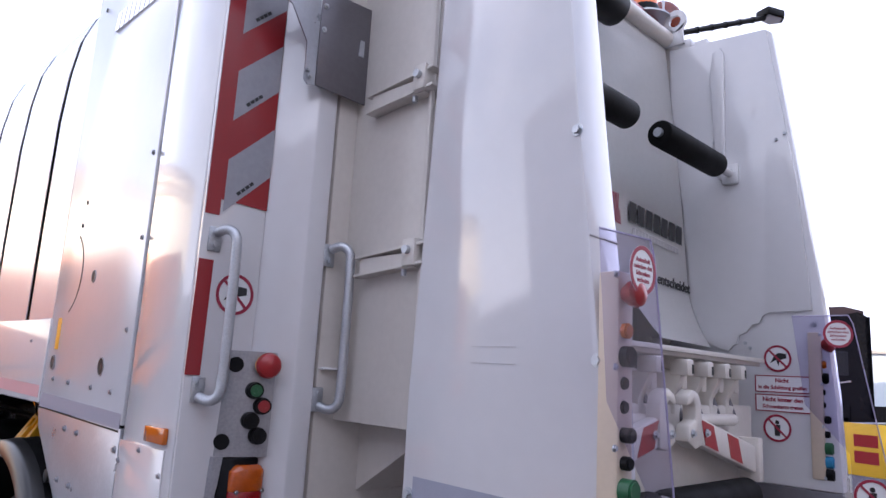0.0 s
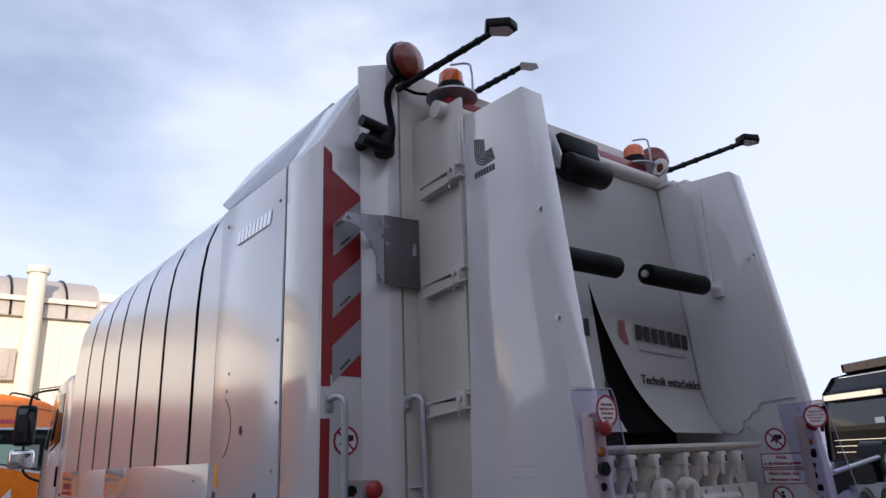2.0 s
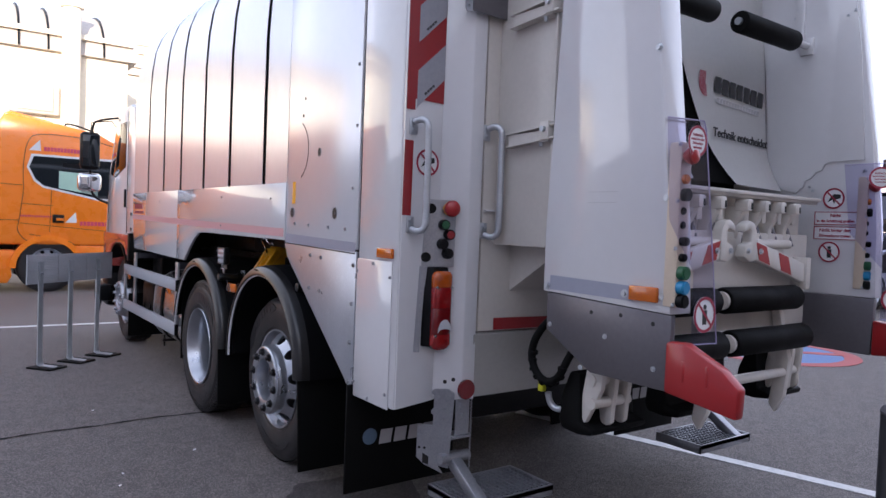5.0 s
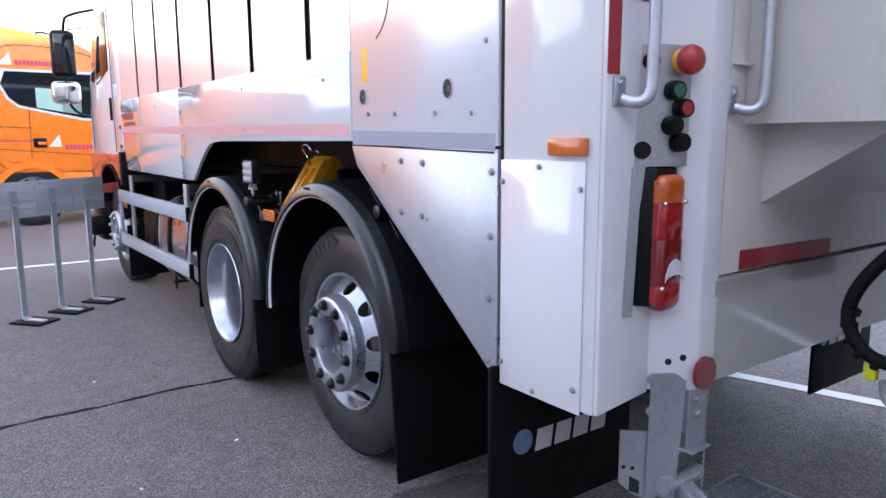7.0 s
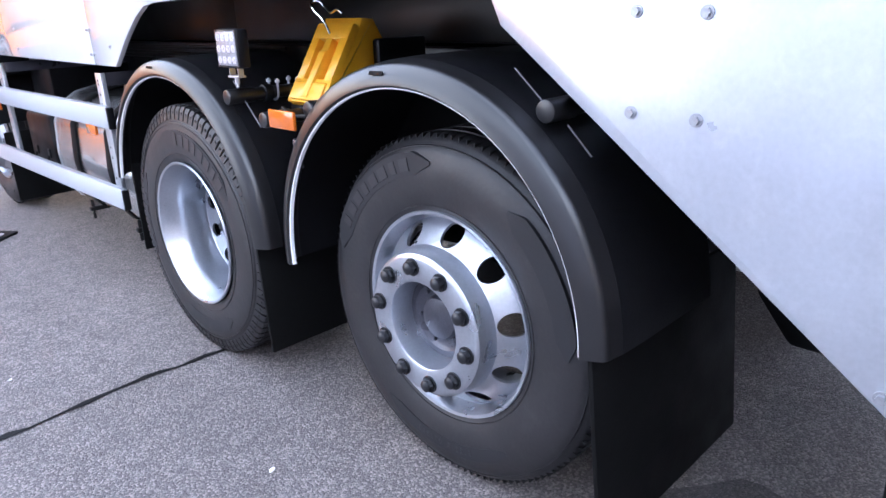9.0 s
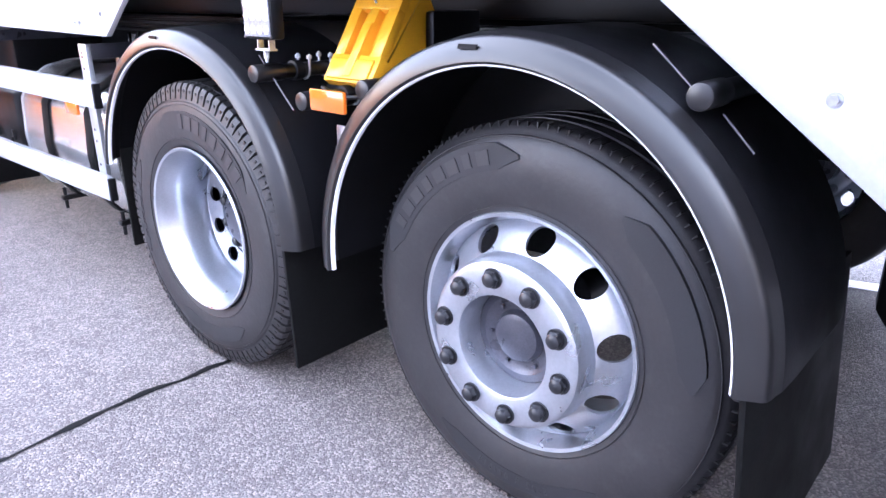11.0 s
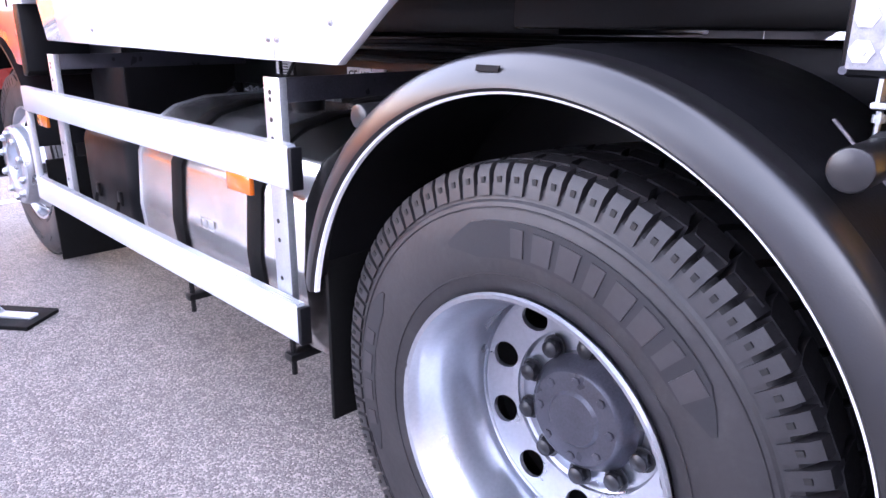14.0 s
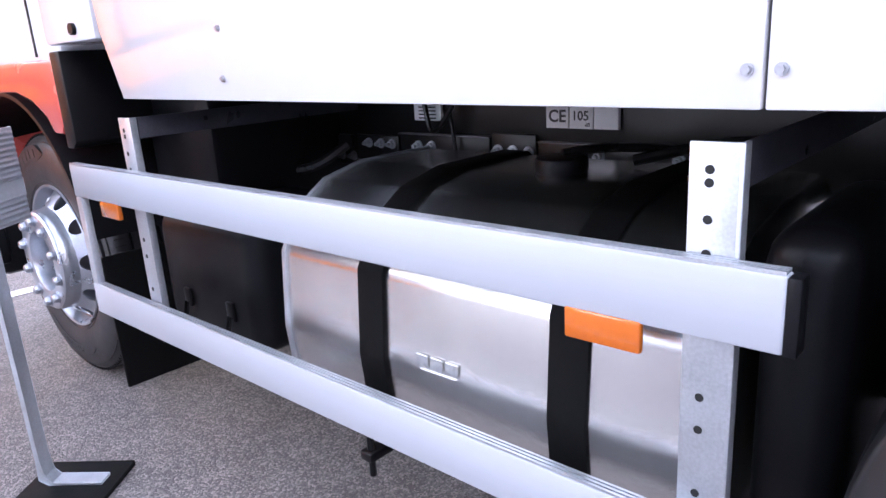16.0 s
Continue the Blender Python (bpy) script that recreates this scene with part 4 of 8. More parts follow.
def wheel(parent, x, y, kind, z=0.54, mirror=False, angle=0.0, scale=1.0, near=False, bare=False):
    w = new("wheel")
    w.parent = parent
    w.matrix_basis = Matrix.Translation((x, y, z)) @ (Matrix.Rotation(math.pi, 4, "Z") if mirror else Matrix.Identity(4)) @ Matrix.Rotation(radians(angle), 4, "X") @ Matrix.Scale(scale, 4)
    w.empty_display_size = 0.1
    drive = kind == "drive"
    part_data("tyre", TYRE_D if drive else TYRE_S, w, label="black truck tyre")
    if near:
        for k in range(84):
            part_data("shoulder_lug", LUG, w, Matrix.Rotation(2 * math.pi * k / 84, 4, "X"))
        for k in range(46):
            for row in range(3):
                part_data("tread_block", BLOCKS[row], w, Matrix.Rotation(2 * math.pi * (k + 0.5 * (row == 1)) / 46, 4, "X"))
    elif drive:
        tagged(part_data("shoulder_lugs", LUGS_D, w), kind="stuff")
        tagged(part_data("tread_blocks", TREAD_D, w), kind="stuff")
    if drive:
        tagged(part_data("dimple_pattern", DIMPLES_D, w), kind="stuff")
    else:
        tagged(part_data("sipe_pattern", SIPES_S, w), kind="stuff")
        tagged(part_data("size_lettering", TEXT_S, w), kind="stuff")
    for me in MARK_D if drive else MARK_S:
        part_data("side_marking", me, w, label="raised sidewall lettering shown as bars")
    for me in FIELD_D if drive else FIELD_S:
        part_data("side_field", me, w)
    for me in RIDGES_D if drive else RIDGES_S:
        part_data("side_ridge", me, w)
    part_data("rim", RIM_D if drive else RIM_S, w, label="silver painted steel rim")
    part_data("hub", HUB_D if drive else CAP_S, w)
    count, r = (8, 0.078) if drive else (6, 0.080)
    for k in range(count):
        a = 2 * math.pi * k / count
        part_data("hub_bolt", HUB_BOLT_D if drive else HUB_BOLT_S, w, Matrix.Translation((0, r * math.cos(a), r * math.sin(a))))
    ring_r = 0.134 if drive else 0.1675
    for k in range(10):
        a = 2 * math.pi * (k + 0.5) / 10
        part_data("wheel_nut", NUT_D if drive else NUT_B if bare else NUT_S, w, Matrix.Translation((0, ring_r * math.cos(a), ring_r * math.sin(a))))
    return w


wheel(truck, 0.066, 3.332, "steer", z=0.502, angle=-8)
wheel(truck, -0.012, 4.625, "drive", z=0.500, near=True)
wheel(truck, 0.15, 8.04, "steer", z=0.498, scale=0.975, bare=True)
wheel(truck, 2.484, 3.332, "steer", z=0.508, mirror=True)
wheel(truck, 2.562, 4.625, "drive", z=0.500, mirror=True)
wheel(truck, 2.40, 8.04, "steer", z=0.498, mirror=True, scale=0.975)
for x in (0.33, 1.92):
    part_data("inner_tyre", TYRE_S, truck, Matrix.Translation((x, 4.625, 0.500)) @ Matrix.Scale(0.97, 4))

# black filler boxes, added to deepen the shade under the truck
b = bm_new()
prism(b, [(2.27, 0.42), (2.27, 0.95), (2.72, 0.95), (2.72, 0.55), (2.62, 0.42)], "x", 0.66, 1.90, 0.02)
P("underbody_filler", b, CHASSIS)
b = bm_new()
box(b, 0.44, 3.72, 0.62, 2.10, 4.06, 0.98, 0.03)
P("underbody_filler", b, CHASSIS)


# mud flaps
def flap(pts, x0, x1, name="mud_flap"):
    b = bm_new()
    prism(b, pts, "x", x0, x1, 0.003)
    return P(name, b, BLACKRUB, "black rubber mud flap")


for s in (0, 1):
    f = (lambda x: 2.55 - x) if s else (lambda x: x)
    def fl(y0, y1, z0, z1, xa, xb):
        b = bm_new()
        x0, x1 = sorted((f(xa), f(xb)))
        prism(b, [(y0, z1), (y0 + 0.012, z1), (y1 + 0.012, z0), (y1, z0)], "x", x0, x1, 0.002)
        P("mud_flap", b, BLACKRUB, "black rubber mud flap")
    fl(4.10, 4.07, 0.18, 0.66, -0.035, 0.42)
    fl(2.79, 2.74, 0.12, 0.68, -0.03, 0.68)
    fl(5.20, 5.20, 0.30, 0.70, 0.02, 0.42)
    fl(7.38, 7.36, 0.16, 0.62, 0.06, 0.42)
# rear flap with the maker's name
b = bm_new()
box(b, -0.025, 2.23, 0.17, 0.62, 2.245, 0.70, 0.004)
box(b, 1.93, 2.23, 0.17, 2.52, 2.245, 0.70, 0.004)
P_each("rear_mud_flap", b, BLACKRUB, "black rubber rear mud flap with white lettering")
b = bm_new()
wordbars(b, 4, on_rear(0.325, 0.425, 2.229), 0.34, 0.07, 0.002, 0.15)
wordbars(b, 4, on_rear(2.24, 0.425, 2.229), 0.34, 0.07, 0.002, 0.15)
P_each("flap_lettering", b, PRINTGREY)
b = bm_new()
disc(b, on_rear(0.106, 0.435, 2.229), 0.04, 0.002)
disc(b, on_rear(2.02, 0.435, 2.229), 0.04, 0.002)
P_each("flap_emblem", b, mat("dull_blue_print", (0.10, 0.15, 0.22), 0.4))

# ---- side guard ----
guard = new("side_guard")
guard.parent = truck
guard["label"] = "aluminium side underrun guard with two rails"
for z0, z1 in ((0.848, 0.945), (0.478, 0.574)):
    b = bm_new()
    box(b, -0.012, 5.285, z0, 0.014, 7.29, z1, 0.005)
    part("rail", b, RAILALU, guard, "extruded aluminium guard rail")
    for k in range(3):
        b = bm_new()
        box(b, -0.010 + 0.008 * k, 5.288, z1 - 0.001, -0.006 + 0.008 * k, 7.288, z1 + 0.004)
        part("rail_groove", b, GALV, guard)
    b = bm_new()
    box(b, -0.014, 5.270, z0 + 0.001, 0.016, 5.286, z1 - 0.001, 0.003)
    part("end_cap", b, BLACKPL, guard)
for y in (5.352, 6.90):
    b = bm_new()
    box(b, 0.016, y, 0.484, 0.022, y + 0.062, 1.085, 0.002)
    part("post", b, GALV, guard, "perforated galvanised post")
    b = bm_new()
    box(b, 0.016, y - 0.004, 0.484, 0.036, y + 0.002, 1.085, 0.001)
    part("post_flange", b, GALV, guard)
    b = bm_new()
    box(b, 0.038, y - 0.003, 1.03, 0.80, y + 0.003, 1.085, 0.001)
    part("cross_arm", b, HUBDARK, guard)
    b = bm_new()
    for z in (1.052, 1.036, 0.991, 0.948, 0.754, 0.707, 0.611):
        disc(b, on_left(y + 0.036, z, 0.0158), 0.0058, 0.001, 14)
    P_each("post_hole", b, GROOVE, parent=guard)
b = bm_new()
box(b, -0.011, 7.25, 0.574, 0.012, 7.288, 0.848, 0.004)
part("end_bar", b, ALU, guard)
for y0, z0 in ((5.458, 0.806), (7.0, 0.806)):
    b = bm_new()
    box(b, -0.014, y0, z0, 0.0, y0 + 0.115, z0 + 0.046, 0.004)
    part("side_reflector", b, ORANGELENS, guard, "amber side reflector")

# ---- tank and boxes on the side ----
tank = new("fuel_tank")
tank.parent = truck
tank["label"] = "brushed aluminium fuel tank with two black straps"
sec = [(0.10, 0.42), (0.085, 0.60), (0.10, 0.78), (0.15, 0.87), (0.24, 0.925), (0.36, 0.95), (0.60, 0.95), (0.68, 0.90), (0.70, 0.80), (0.70, 0.42), (0.64, 0.33), (0.50, 0.30), (0.26, 0.30), (0.16, 0.34)]
b = bm_new()
prism(b, sec, "y", 5.40, 6.40, 0.012)
part("shell", b, TANK, tank)
for y in (5.593, 6.063):
    b = bm_new()
    big = [(0.4 + (x - 0.4) * 1.028, 0.625 + (z - 0.625) * 1.024) for x, z in sec]
    prism(b, big, "y", y, y + 0.075, 0.003)
    part("strap", b, BLACKRUB, tank, "black rubber tank strap")
b = bm_new()
prism(b, [(0.4 + (x - 0.4) * 1.012, 0.625 + (z - 0.625) * 1.012) for x, z in sec], "y", 6.392, 6.408, 0.002)
part("end_rim", b, GALV, tank)
b = bm_new()
wordbars(b, 3, on_left(5.92, 0.628, 0.085), 0.115, 0.024, 0.003)
wordbars(b, 1, on_left(5.92, 0.607, 0.085), 0.115, 0.004, 0.003)
part("tank_mark", b, TANK, tank)
b = bm_new()
cyl(b, (0.42, 5.85, 0.965), "z", 0.055, 0.035, 20, b=0.008)
part("filler_cap", b, BLACKPL, tank)
b = bm_new()
box(b, 0.135, 6.60, 0.43, 0.62, 7.12, 0.80, 0.06, seg=4)
P("battery_box", b, BLACKPL, "black plastic battery box cover")
b = bm_new()
for y in (6.72, 6.95):
    box(b, 0.126, y, 0.52, 0.142, y + 0.035, 0.575, 0.003)
    tube(b, [(0.124, y + 0.012, 0.535), (0.116, y + 0.010, 0.50), (0.116, y + 0.018, 0.485), (0.116, y + 0.026, 0.50), (0.124, y + 0.024, 0.535)], 0.004, 6, smooth=1)
P_each("box_latch", b, CHASSIS)
b = bm_new()
box(b, 0.17, 5.25, 0.36, 0.62, 5.38, 0.95, 0.06, seg=4)
P("side_tank_cover", b, BLACKPL)
b = bm_new()
for y in (5.56, 6.2):
    box(b, 0.13, y, 0.275, 0.5, y + 0.04, 0.30, 0.006)
    rod(b, (0.15, y + 0.02, 0.23), (0.15, y + 0.02, 0.34), 0.009, 8)
P_each("tank_bracket", b, CHASSIS)
# pipes, hoses and fittings along the frame
rng = random.Random(7)
for k in range(6):
    x, z = 0.70 + rng.uniform(0, 0.08), 1.085 + 0.012 * k
    b = bm_new()
    tube(b, [(x, 5.0, z), (x + rng.uniform(-0.02, 0.01), 5.6, z + rng.uniform(-0.01, 0.015)), (x + rng.uniform(-0.03, 0.0), 6.3, z + rng.uniform(-0.01, 0.015)), (x, 7.1, z)], 0.007 + rng.uniform(0, 0.006), 8, smooth=2)
    P("air_line", b, CHASSIS)
# brackets with holes on the frame web
for y0, y1, z0, z1 in ((5.70, 6.157, 0.868, 0.950), (6.165, 6.318, 0.862, 0.970), (6.325, 6.690, 0.862, 0.957), (6.70, 6.90, 0.855, 0.948), (6.93, 7.10, 0.842, 0.945)):
    b = bm_new()
    box(b, 0.786, y0, z0, 0.799, y1, z1, 0.004)
    P("frame_bracket", b, CHASSIS)
    k = y0 + 0.02
    while k < y1 - 0.01:
        b = bm_new()
        disc(b, on_left(k, z0 + 0.052, 0.7862), 0.0062, 0.0008, 12)
        P("bracket_hole", b, GROOVE)
        k += 0.058


def frame_stud(y, z, bright):
    """A stud with its washer and nut on the frame web."""
    b = bm_new()
    cyl(b, (0.784, y, z), "x", 0.0165, 0.005, 16)
    cyl(b, (0.776, y, z), "x", 0.0115, 0.014, 6)
    cyl(b, (0.764, y, z), "x", 0.0062, 0.014, 10)
    P("frame_bolt", b, GALV if bright else DULLMETAL)


for y in (5.758, 5.970, 6.025, 6.187, 6.242, 6.294, 6.552, 6.609, 6.728, 6.781, 6.840):
    frame_stud(y, 0.922, True)
for y in (6.176, 6.229, 6.288, 6.434, 6.492, 6.549, 6.601, 6.768, 6.925, 6.983, 7.05):
    frame_stud(y, 0.874, False)
for pts, r in (([(0.77, 6.43, 0.86), (0.765, 6.44, 0.93), (0.77, 6.46, 1.05)], 0.006), ([(0.76, 6.40, 1.10), (0.74, 6.46, 1.0), (0.75, 6.52, 0.96), (0.77, 6.56, 1.06)], 0.008), ([(0.70, 5.45, 0.98), (0.62, 5.55, 1.0), (0.55, 5.66, 0.985), (0.52, 5.74, 0.965)], 0.012), ([(0.70, 5.60, 0.95), (0.58, 5.72, 0.985), (0.50, 5.82, 0.99), (0.44, 5.86, 0.985)], 0.010), ([(0.74, 6.90, 0.92), (0.66, 6.95, 0.86), (0.60, 7.02, 0.84), (0.52, 7.06, 0.88)], 0.018)):
    b = bm_new()
    tube(b, pts, r, 8, smooth=2)
    P("hose", b, BLACKGLOSS)
# paler strips put in for the bright edge line on two bracket tops
b = bm_new()
for y0, y1, z in ((5.74, 6.157, 0.953), (6.325, 6.690, 0.960)):
    box(b, 0.776, y0, z - 0.004, 0.799, y1, z, 0.001)
P_each("bracket_glint", b, DULLMETAL)
# pale elbow fittings on a small valve
b = bm_new()
tube(b, [(0.64, 7.39, 0.955), (0.62, 7.417, 0.945), (0.62, 7.452, 0.91), (0.62, 7.44, 0.87), (0.62, 7.40, 0.86)], 0.010, 10, smooth=2)
cyl(b, (0.62, 7.35, 0.868), "y", 0.014, 0.09, 12)
cyl(b, (0.62, 7.452, 0.905), "z", 0.015, 0.012, 6)
cyl(b, (0.62, 7.287, 0.941), "x", 0.013, 0.03, 10)
P_each("elbow_fitting", b, CHROME, "bright elbow fitting")
b = bm_new()
tube(b, [(0.62, 7.52, 1.034), (0.62, 7.335, 1.041), (0.62, 7.305, 1.02), (0.62, 7.30, 1.0), (0.62, 7.287, 0.945)], 0.0045, 8, smooth=1)
P("thin_pipe", b, GALV)
b = bm_new()
box(b, 0.66, 7.30, 0.86, 0.75, 7.45, 0.97, 0.012)
cyl(b, (0.68, 7.36, 0.98), "z", 0.03, 0.05, 16)
P("valve_block", b, CHASSIS)
b = bm_new()
for y0, w, z0, h in ((6.51, 0.11, 1.0, 0.05), (6.062, 0.068, 0.99, 0.058), (5.99, 0.068, 0.99, 0.058), (5.918, 0.068, 0.99, 0.058)):
    box(b, 0.787, y0, z0, 0.7985, y0 + w, z0 + h)
P_each("type_plate", b, PAPER, "white labels with black print")
b = bm_new()
lettering(b, "CE", on_left(6.096, 1.02, 0.787), 0.045, 0.001, 0.001)
lettering(b, "105", on_left(6.026, 1.022, 0.787), 0.034, 0.001, 0.0005)
lettering(b, "dB", on_left(6.005, 1.0, 0.787), 0.014, 0.001)
for k in range(4):
    box(b, 0.7855, 6.53, 1.006 + k * 0.011, 0.787, 6.60, 1.010 + k * 0.011)
P("label_print", b, PRINTBLK)

# gear between the two rear axles
b = bm_new()
box(b, -0.008, 4.10, 1.148, 0.035, 4.232, 1.268, 0.010)
lamp = P("work_lamp", b, BLACKPL, "square LED work lamp")
b = bm_new()
box(b, -0.0115, 4.108, 1.156, -0.0075, 4.224, 1.260, 0.003)
part("lens_plate", b, LEDCELL, lamp, "clear ribbed lens plate")
for i in range(4):
    for j in range(3):
        b = bm_new()
        disc(b, on_left(4.122 + i * 0.0295, 1.174 + j * 0.034, -0.0115), 0.0125, 0.0015, 6)
        disc(b, on_left(4.122 + i * 0.0295, 1.174 + j * 0.034, -0.0130), 0.0050, 0.0025, 12)
        part("led_cell", b, CLEARLENS, lamp, "clear LED cell")
for y, z in ((4.107, 1.155), (4.225, 1.155), (4.107, 1.261), (4.225, 1.261)):
    b = bm_new()
    disc(b, on_left(y, z, -0.008), 0.0045, 0.003, 10)
    part("frame_screw", b, HUBDARK, lamp)
b = bm_new()
box(b, 0.0, 4.135, 1.118, 0.03, 4.197, 1.124, 0.001)
for y in (4.138, 4.190):
    box(b, 0.005, y, 1.120, 0.025, y + 0.004, 1.150)
cyl(b, (0.014, 4.166, 1.108), "z", 0.008, 0.022, 6)
cyl(b, (0.014, 4.166, 1.095), "z", 0.005, 0.016, 8)
part("lamp_bracket", b, GALV, lamp, "galvanised lamp bracket with a bolt")
b = bm_new()
for y, z, x0 in ((4.20, 1.055, -0.015), (3.985, 1.0, -0.02), (3.77, 1.045, 0.0), (2.95, 1.10, 0.02), (5.05, 1.03, 0.0)):
    cyl(b, (x0 + 0.05, y, z), "x", 0.025, 0.10, 20, b=0.005)
    cyl(b, (x0 + 0.25, y, z), "x", 0.021, 0.3, 16)
P_each("fender_tube", b, FENDER, "grey plastic capped support tubes")
for y, z in ((4.20, 1.055), (3.985, 1.0)):
    b = bm_new()
    cyl(b, (0.135, y, z), "x", 0.029, 0.030, 18, b=0.003)
    P("tube_collar", b, BLACKPL)
    for x in (0.165, 0.245):
        b = bm_new()
        tube(b, [(x, y - 0.027, z + 0.045)] + [(x, y - 0.027 * math.cos(radians(a)), z - 0.027 * math.sin(radians(a))) for a in range(0, 181, 30)] + [(x, y + 0.027, z + 0.045)], 0.004, 6)
        for dy in (-0.027, 0.027):
            cyl(b, (x, y + dy, z + 0.036), "z", 0.008, 0.010, 6)
        P("tube_clamp", b, GALV, "galvanised U-bolt round the support tube")
b = bm_new()
box(b, 0.02, 3.855, 0.86, 0.028, 3.895, 0.945, 0.003)
bolt_head(b, on_left(3.873, 0.885, 0.02), 0.013)
P("link_bracket", b, DULLMETAL, "dull steel link with a bolt")
b = bm_new()
tube(b, [(0.06, 3.76, 1.03), (0.05, 3.85, 1.015), (0.045, 3.92, 1.01), (0.06, 3.99, 1.03)], 0.006, 8, smooth=2)
P("brake_hose", b, BLACKPL)
b = bm_new()
box(b, -0.03, 3.803, 0.985, -0.018, 3.935, 1.04, 0.004)
P("side_reflector", b, ORANGELENS, "amber side reflector")
b = bm_new()
rod(b, (0.04, 4.24, 1.10), (0.04, 4.10, 0.96), 0.0022, 6)
rod(b, (0.06, 3.06, 1.18), (0.06, 2.98, 1.11), 0.002, 6)
rod(b, (0.06, 2.92, 1.07), (0.06, 2.86, 1.01), 0.002, 6)
P_each("fender_wire", b, DULLMETAL)


def wheel_chock():
    c = new("wheel_chock")
    c.parent = truck
    c["label"] = "bright yellow plastic wheel chock in its holder"
    y0, y1 = 3.885, 4.072
    p, q = Vector((0.135, 1.035)), Vector((0.285, 1.27))
    nrm = Vector((-(q - p).y, (q - p).x)).normalized()
    def on_ramp(u, out):
        return tuple(p.lerp(q, u) + nrm * out)
    b = bm_new()
    prism(b, [on_ramp(0.0, -0.022), (0.15, 1.025), (0.50, 1.035), (0.36, 1.28), (0.315, 1.285), on_ramp(1.0, -0.022)], "y", y0, y1, 0.006)
    part("body", b, YELLOW, c)
    for u0, u1, ya, yb in ((0.0, 0.30, y0 - 0.004, y1 + 0.004), (0.80, 1.0, y0, y1), (0.28, 0.82, y0, y0 + 0.040), (0.28, 0.82, y1 - 0.040, y1), (0.28, 0.82, 3.961, 3.996)):
        b = bm_new()
        prism(b, [on_ramp(u0, -0.030), on_ramp(u0, 0.004), on_ramp(u1, 0.004), on_ramp(u1, -0.030)], "y", ya, yb, 0.004)
        part("rib", b, YELLOW, c)
    b = bm_new()
    prism(b, [on_ramp(0.02, 0.002), on_ramp(0.03, 0.012), on_ramp(0.24, 0.010), on_ramp(0.26, 0.002)], "y", y0 + 0.012, y1 - 0.012, 0.003)
    part("step", b, YELLOW, c)
    b = bm_new()
    prism(b, [on_ramp(0.05, -0.004), on_ramp(0.05, 0.016), on_ramp(0.62, 0.012), on_ramp(0.70, -0.004)], "y", 3.962, 3.995, 0.005)
    part("ridge", b, YELLOW, c)
    b = bm_new()
    tube(b, [(0.25, 3.97, 1.24), (0.24, 3.985, 1.285), (0.24, 4.03, 1.31), (0.24, 4.05, 1.335), (0.26, 4.03, 1.345), (0.27, 4.0, 1.31), (0.27, 3.98, 1.30), (0.27, 3.95, 1.315), (0.28, 3.94, 1.30)], 0.004, 6, smooth=2)
    part("clip", b, CHROME, c)
    b = bm_new()
    box(b, 0.16, 3.86, 1.0, 0.55, 4.10, 1.022, 0.006)
    box(b, 0.34, 3.84, 1.0, 0.55, 3.875, 1.22, 0.01)
    part("holder", b, CHASSIS, c)


wheel_chock()


# ---- rear corner: warning stripes, handles, controls, lamps ----
def stripes(mirror):
    f = (lambda x: 2.55 - x) if mirror else (lambda x: x)
    Y = 1.847
    b = bm_new()
    def poly(pts, depth=0.002):
        pts = [(f(x), z) for x, z in pts]
        plate(b, pts[::-1] if mirror else pts, on_rear(0, 0, Y), depth)
    poly([(0.006, 1.972), (0.05, 1.972), (0.05, 3.04), (0.006, 3.07)])
    poly([(0.05, 2.02), (0.20, 2.015), (0.20, 2.86), (0.05, 2.96)])
    poly([(0.002, 1.515), (0.046, 1.515), (0.048, 1.84), (0.004, 1.84)])
    P_each("warning_stripe", b, RED, "dark red and grey diagonal warning stripes")
    for k in range(3):
        z = 2.70 - 0.279 * k
        b = bm_new()
        pts = [(f(x), q) for x, q in ((0.058, z - 0.158), (0.20, z - 0.02), (0.20, z + 0.135), (0.058, z))]
        plate(b, pts[::-1] if mirror else pts, on_rear(0, 0, Y - 0.002), 0.001)
        P("grey_stripe", b, REFLGREY, "grey retroreflective diagonal stripe")
        b = bm_new()
        wordbars(b, 4, on_rear(f(0.12), z - 0.075, Y - 0.003) @ Matrix.Rotation(radians(44), 4, "Z"), 0.07, 0.01)
        P("stripe_print", b, PRINTBLK)


stripes(False)
stripes(True)


def grab_handle(x, y, z0, z1):
    h = new("grab_handle")
    h.parent = truck
    h["label"] = "galvanised tubular grab handle"
    b = bm_new()
    tube(b, [(x, y - 0.012, z1 - 0.012), (x + 0.012, y - 0.045, z1), (x + 0.03, y - 0.068, z1 - 0.015), (x + 0.034, y - 0.072, z1 - 0.06), (x + 0.034, y - 0.072, z0 + 0.06), (x + 0.03, y - 0.068, z0 + 0.015), (x + 0.012, y - 0.045, z0), (x, y - 0.012, z0 + 0.012)], 0.0145, 12, smooth=2)
    part("tube", b, GALV, h)
    for z in (z1 - 0.03, z0 + 0.03):
        b = bm_new()
        box(b, x - 0.022, y - 0.008, z - 0.036, x + 0.018, y, z + 0.036, 0.004)
        bolt_head(b, on_rear(x - 0.002, z + (-0.016 if z > 1.7 else 0.018), y - 0.008), 0.009)
        part("bracket", b, GALV, h)


grab_handle(0.045, 1.847, 1.445, 1.93)
grab_handle(0.385, 1.764, 1.43, 1.93)
grab_handle(2.50 - 0.34, 1.764, 1.43, 1.93)


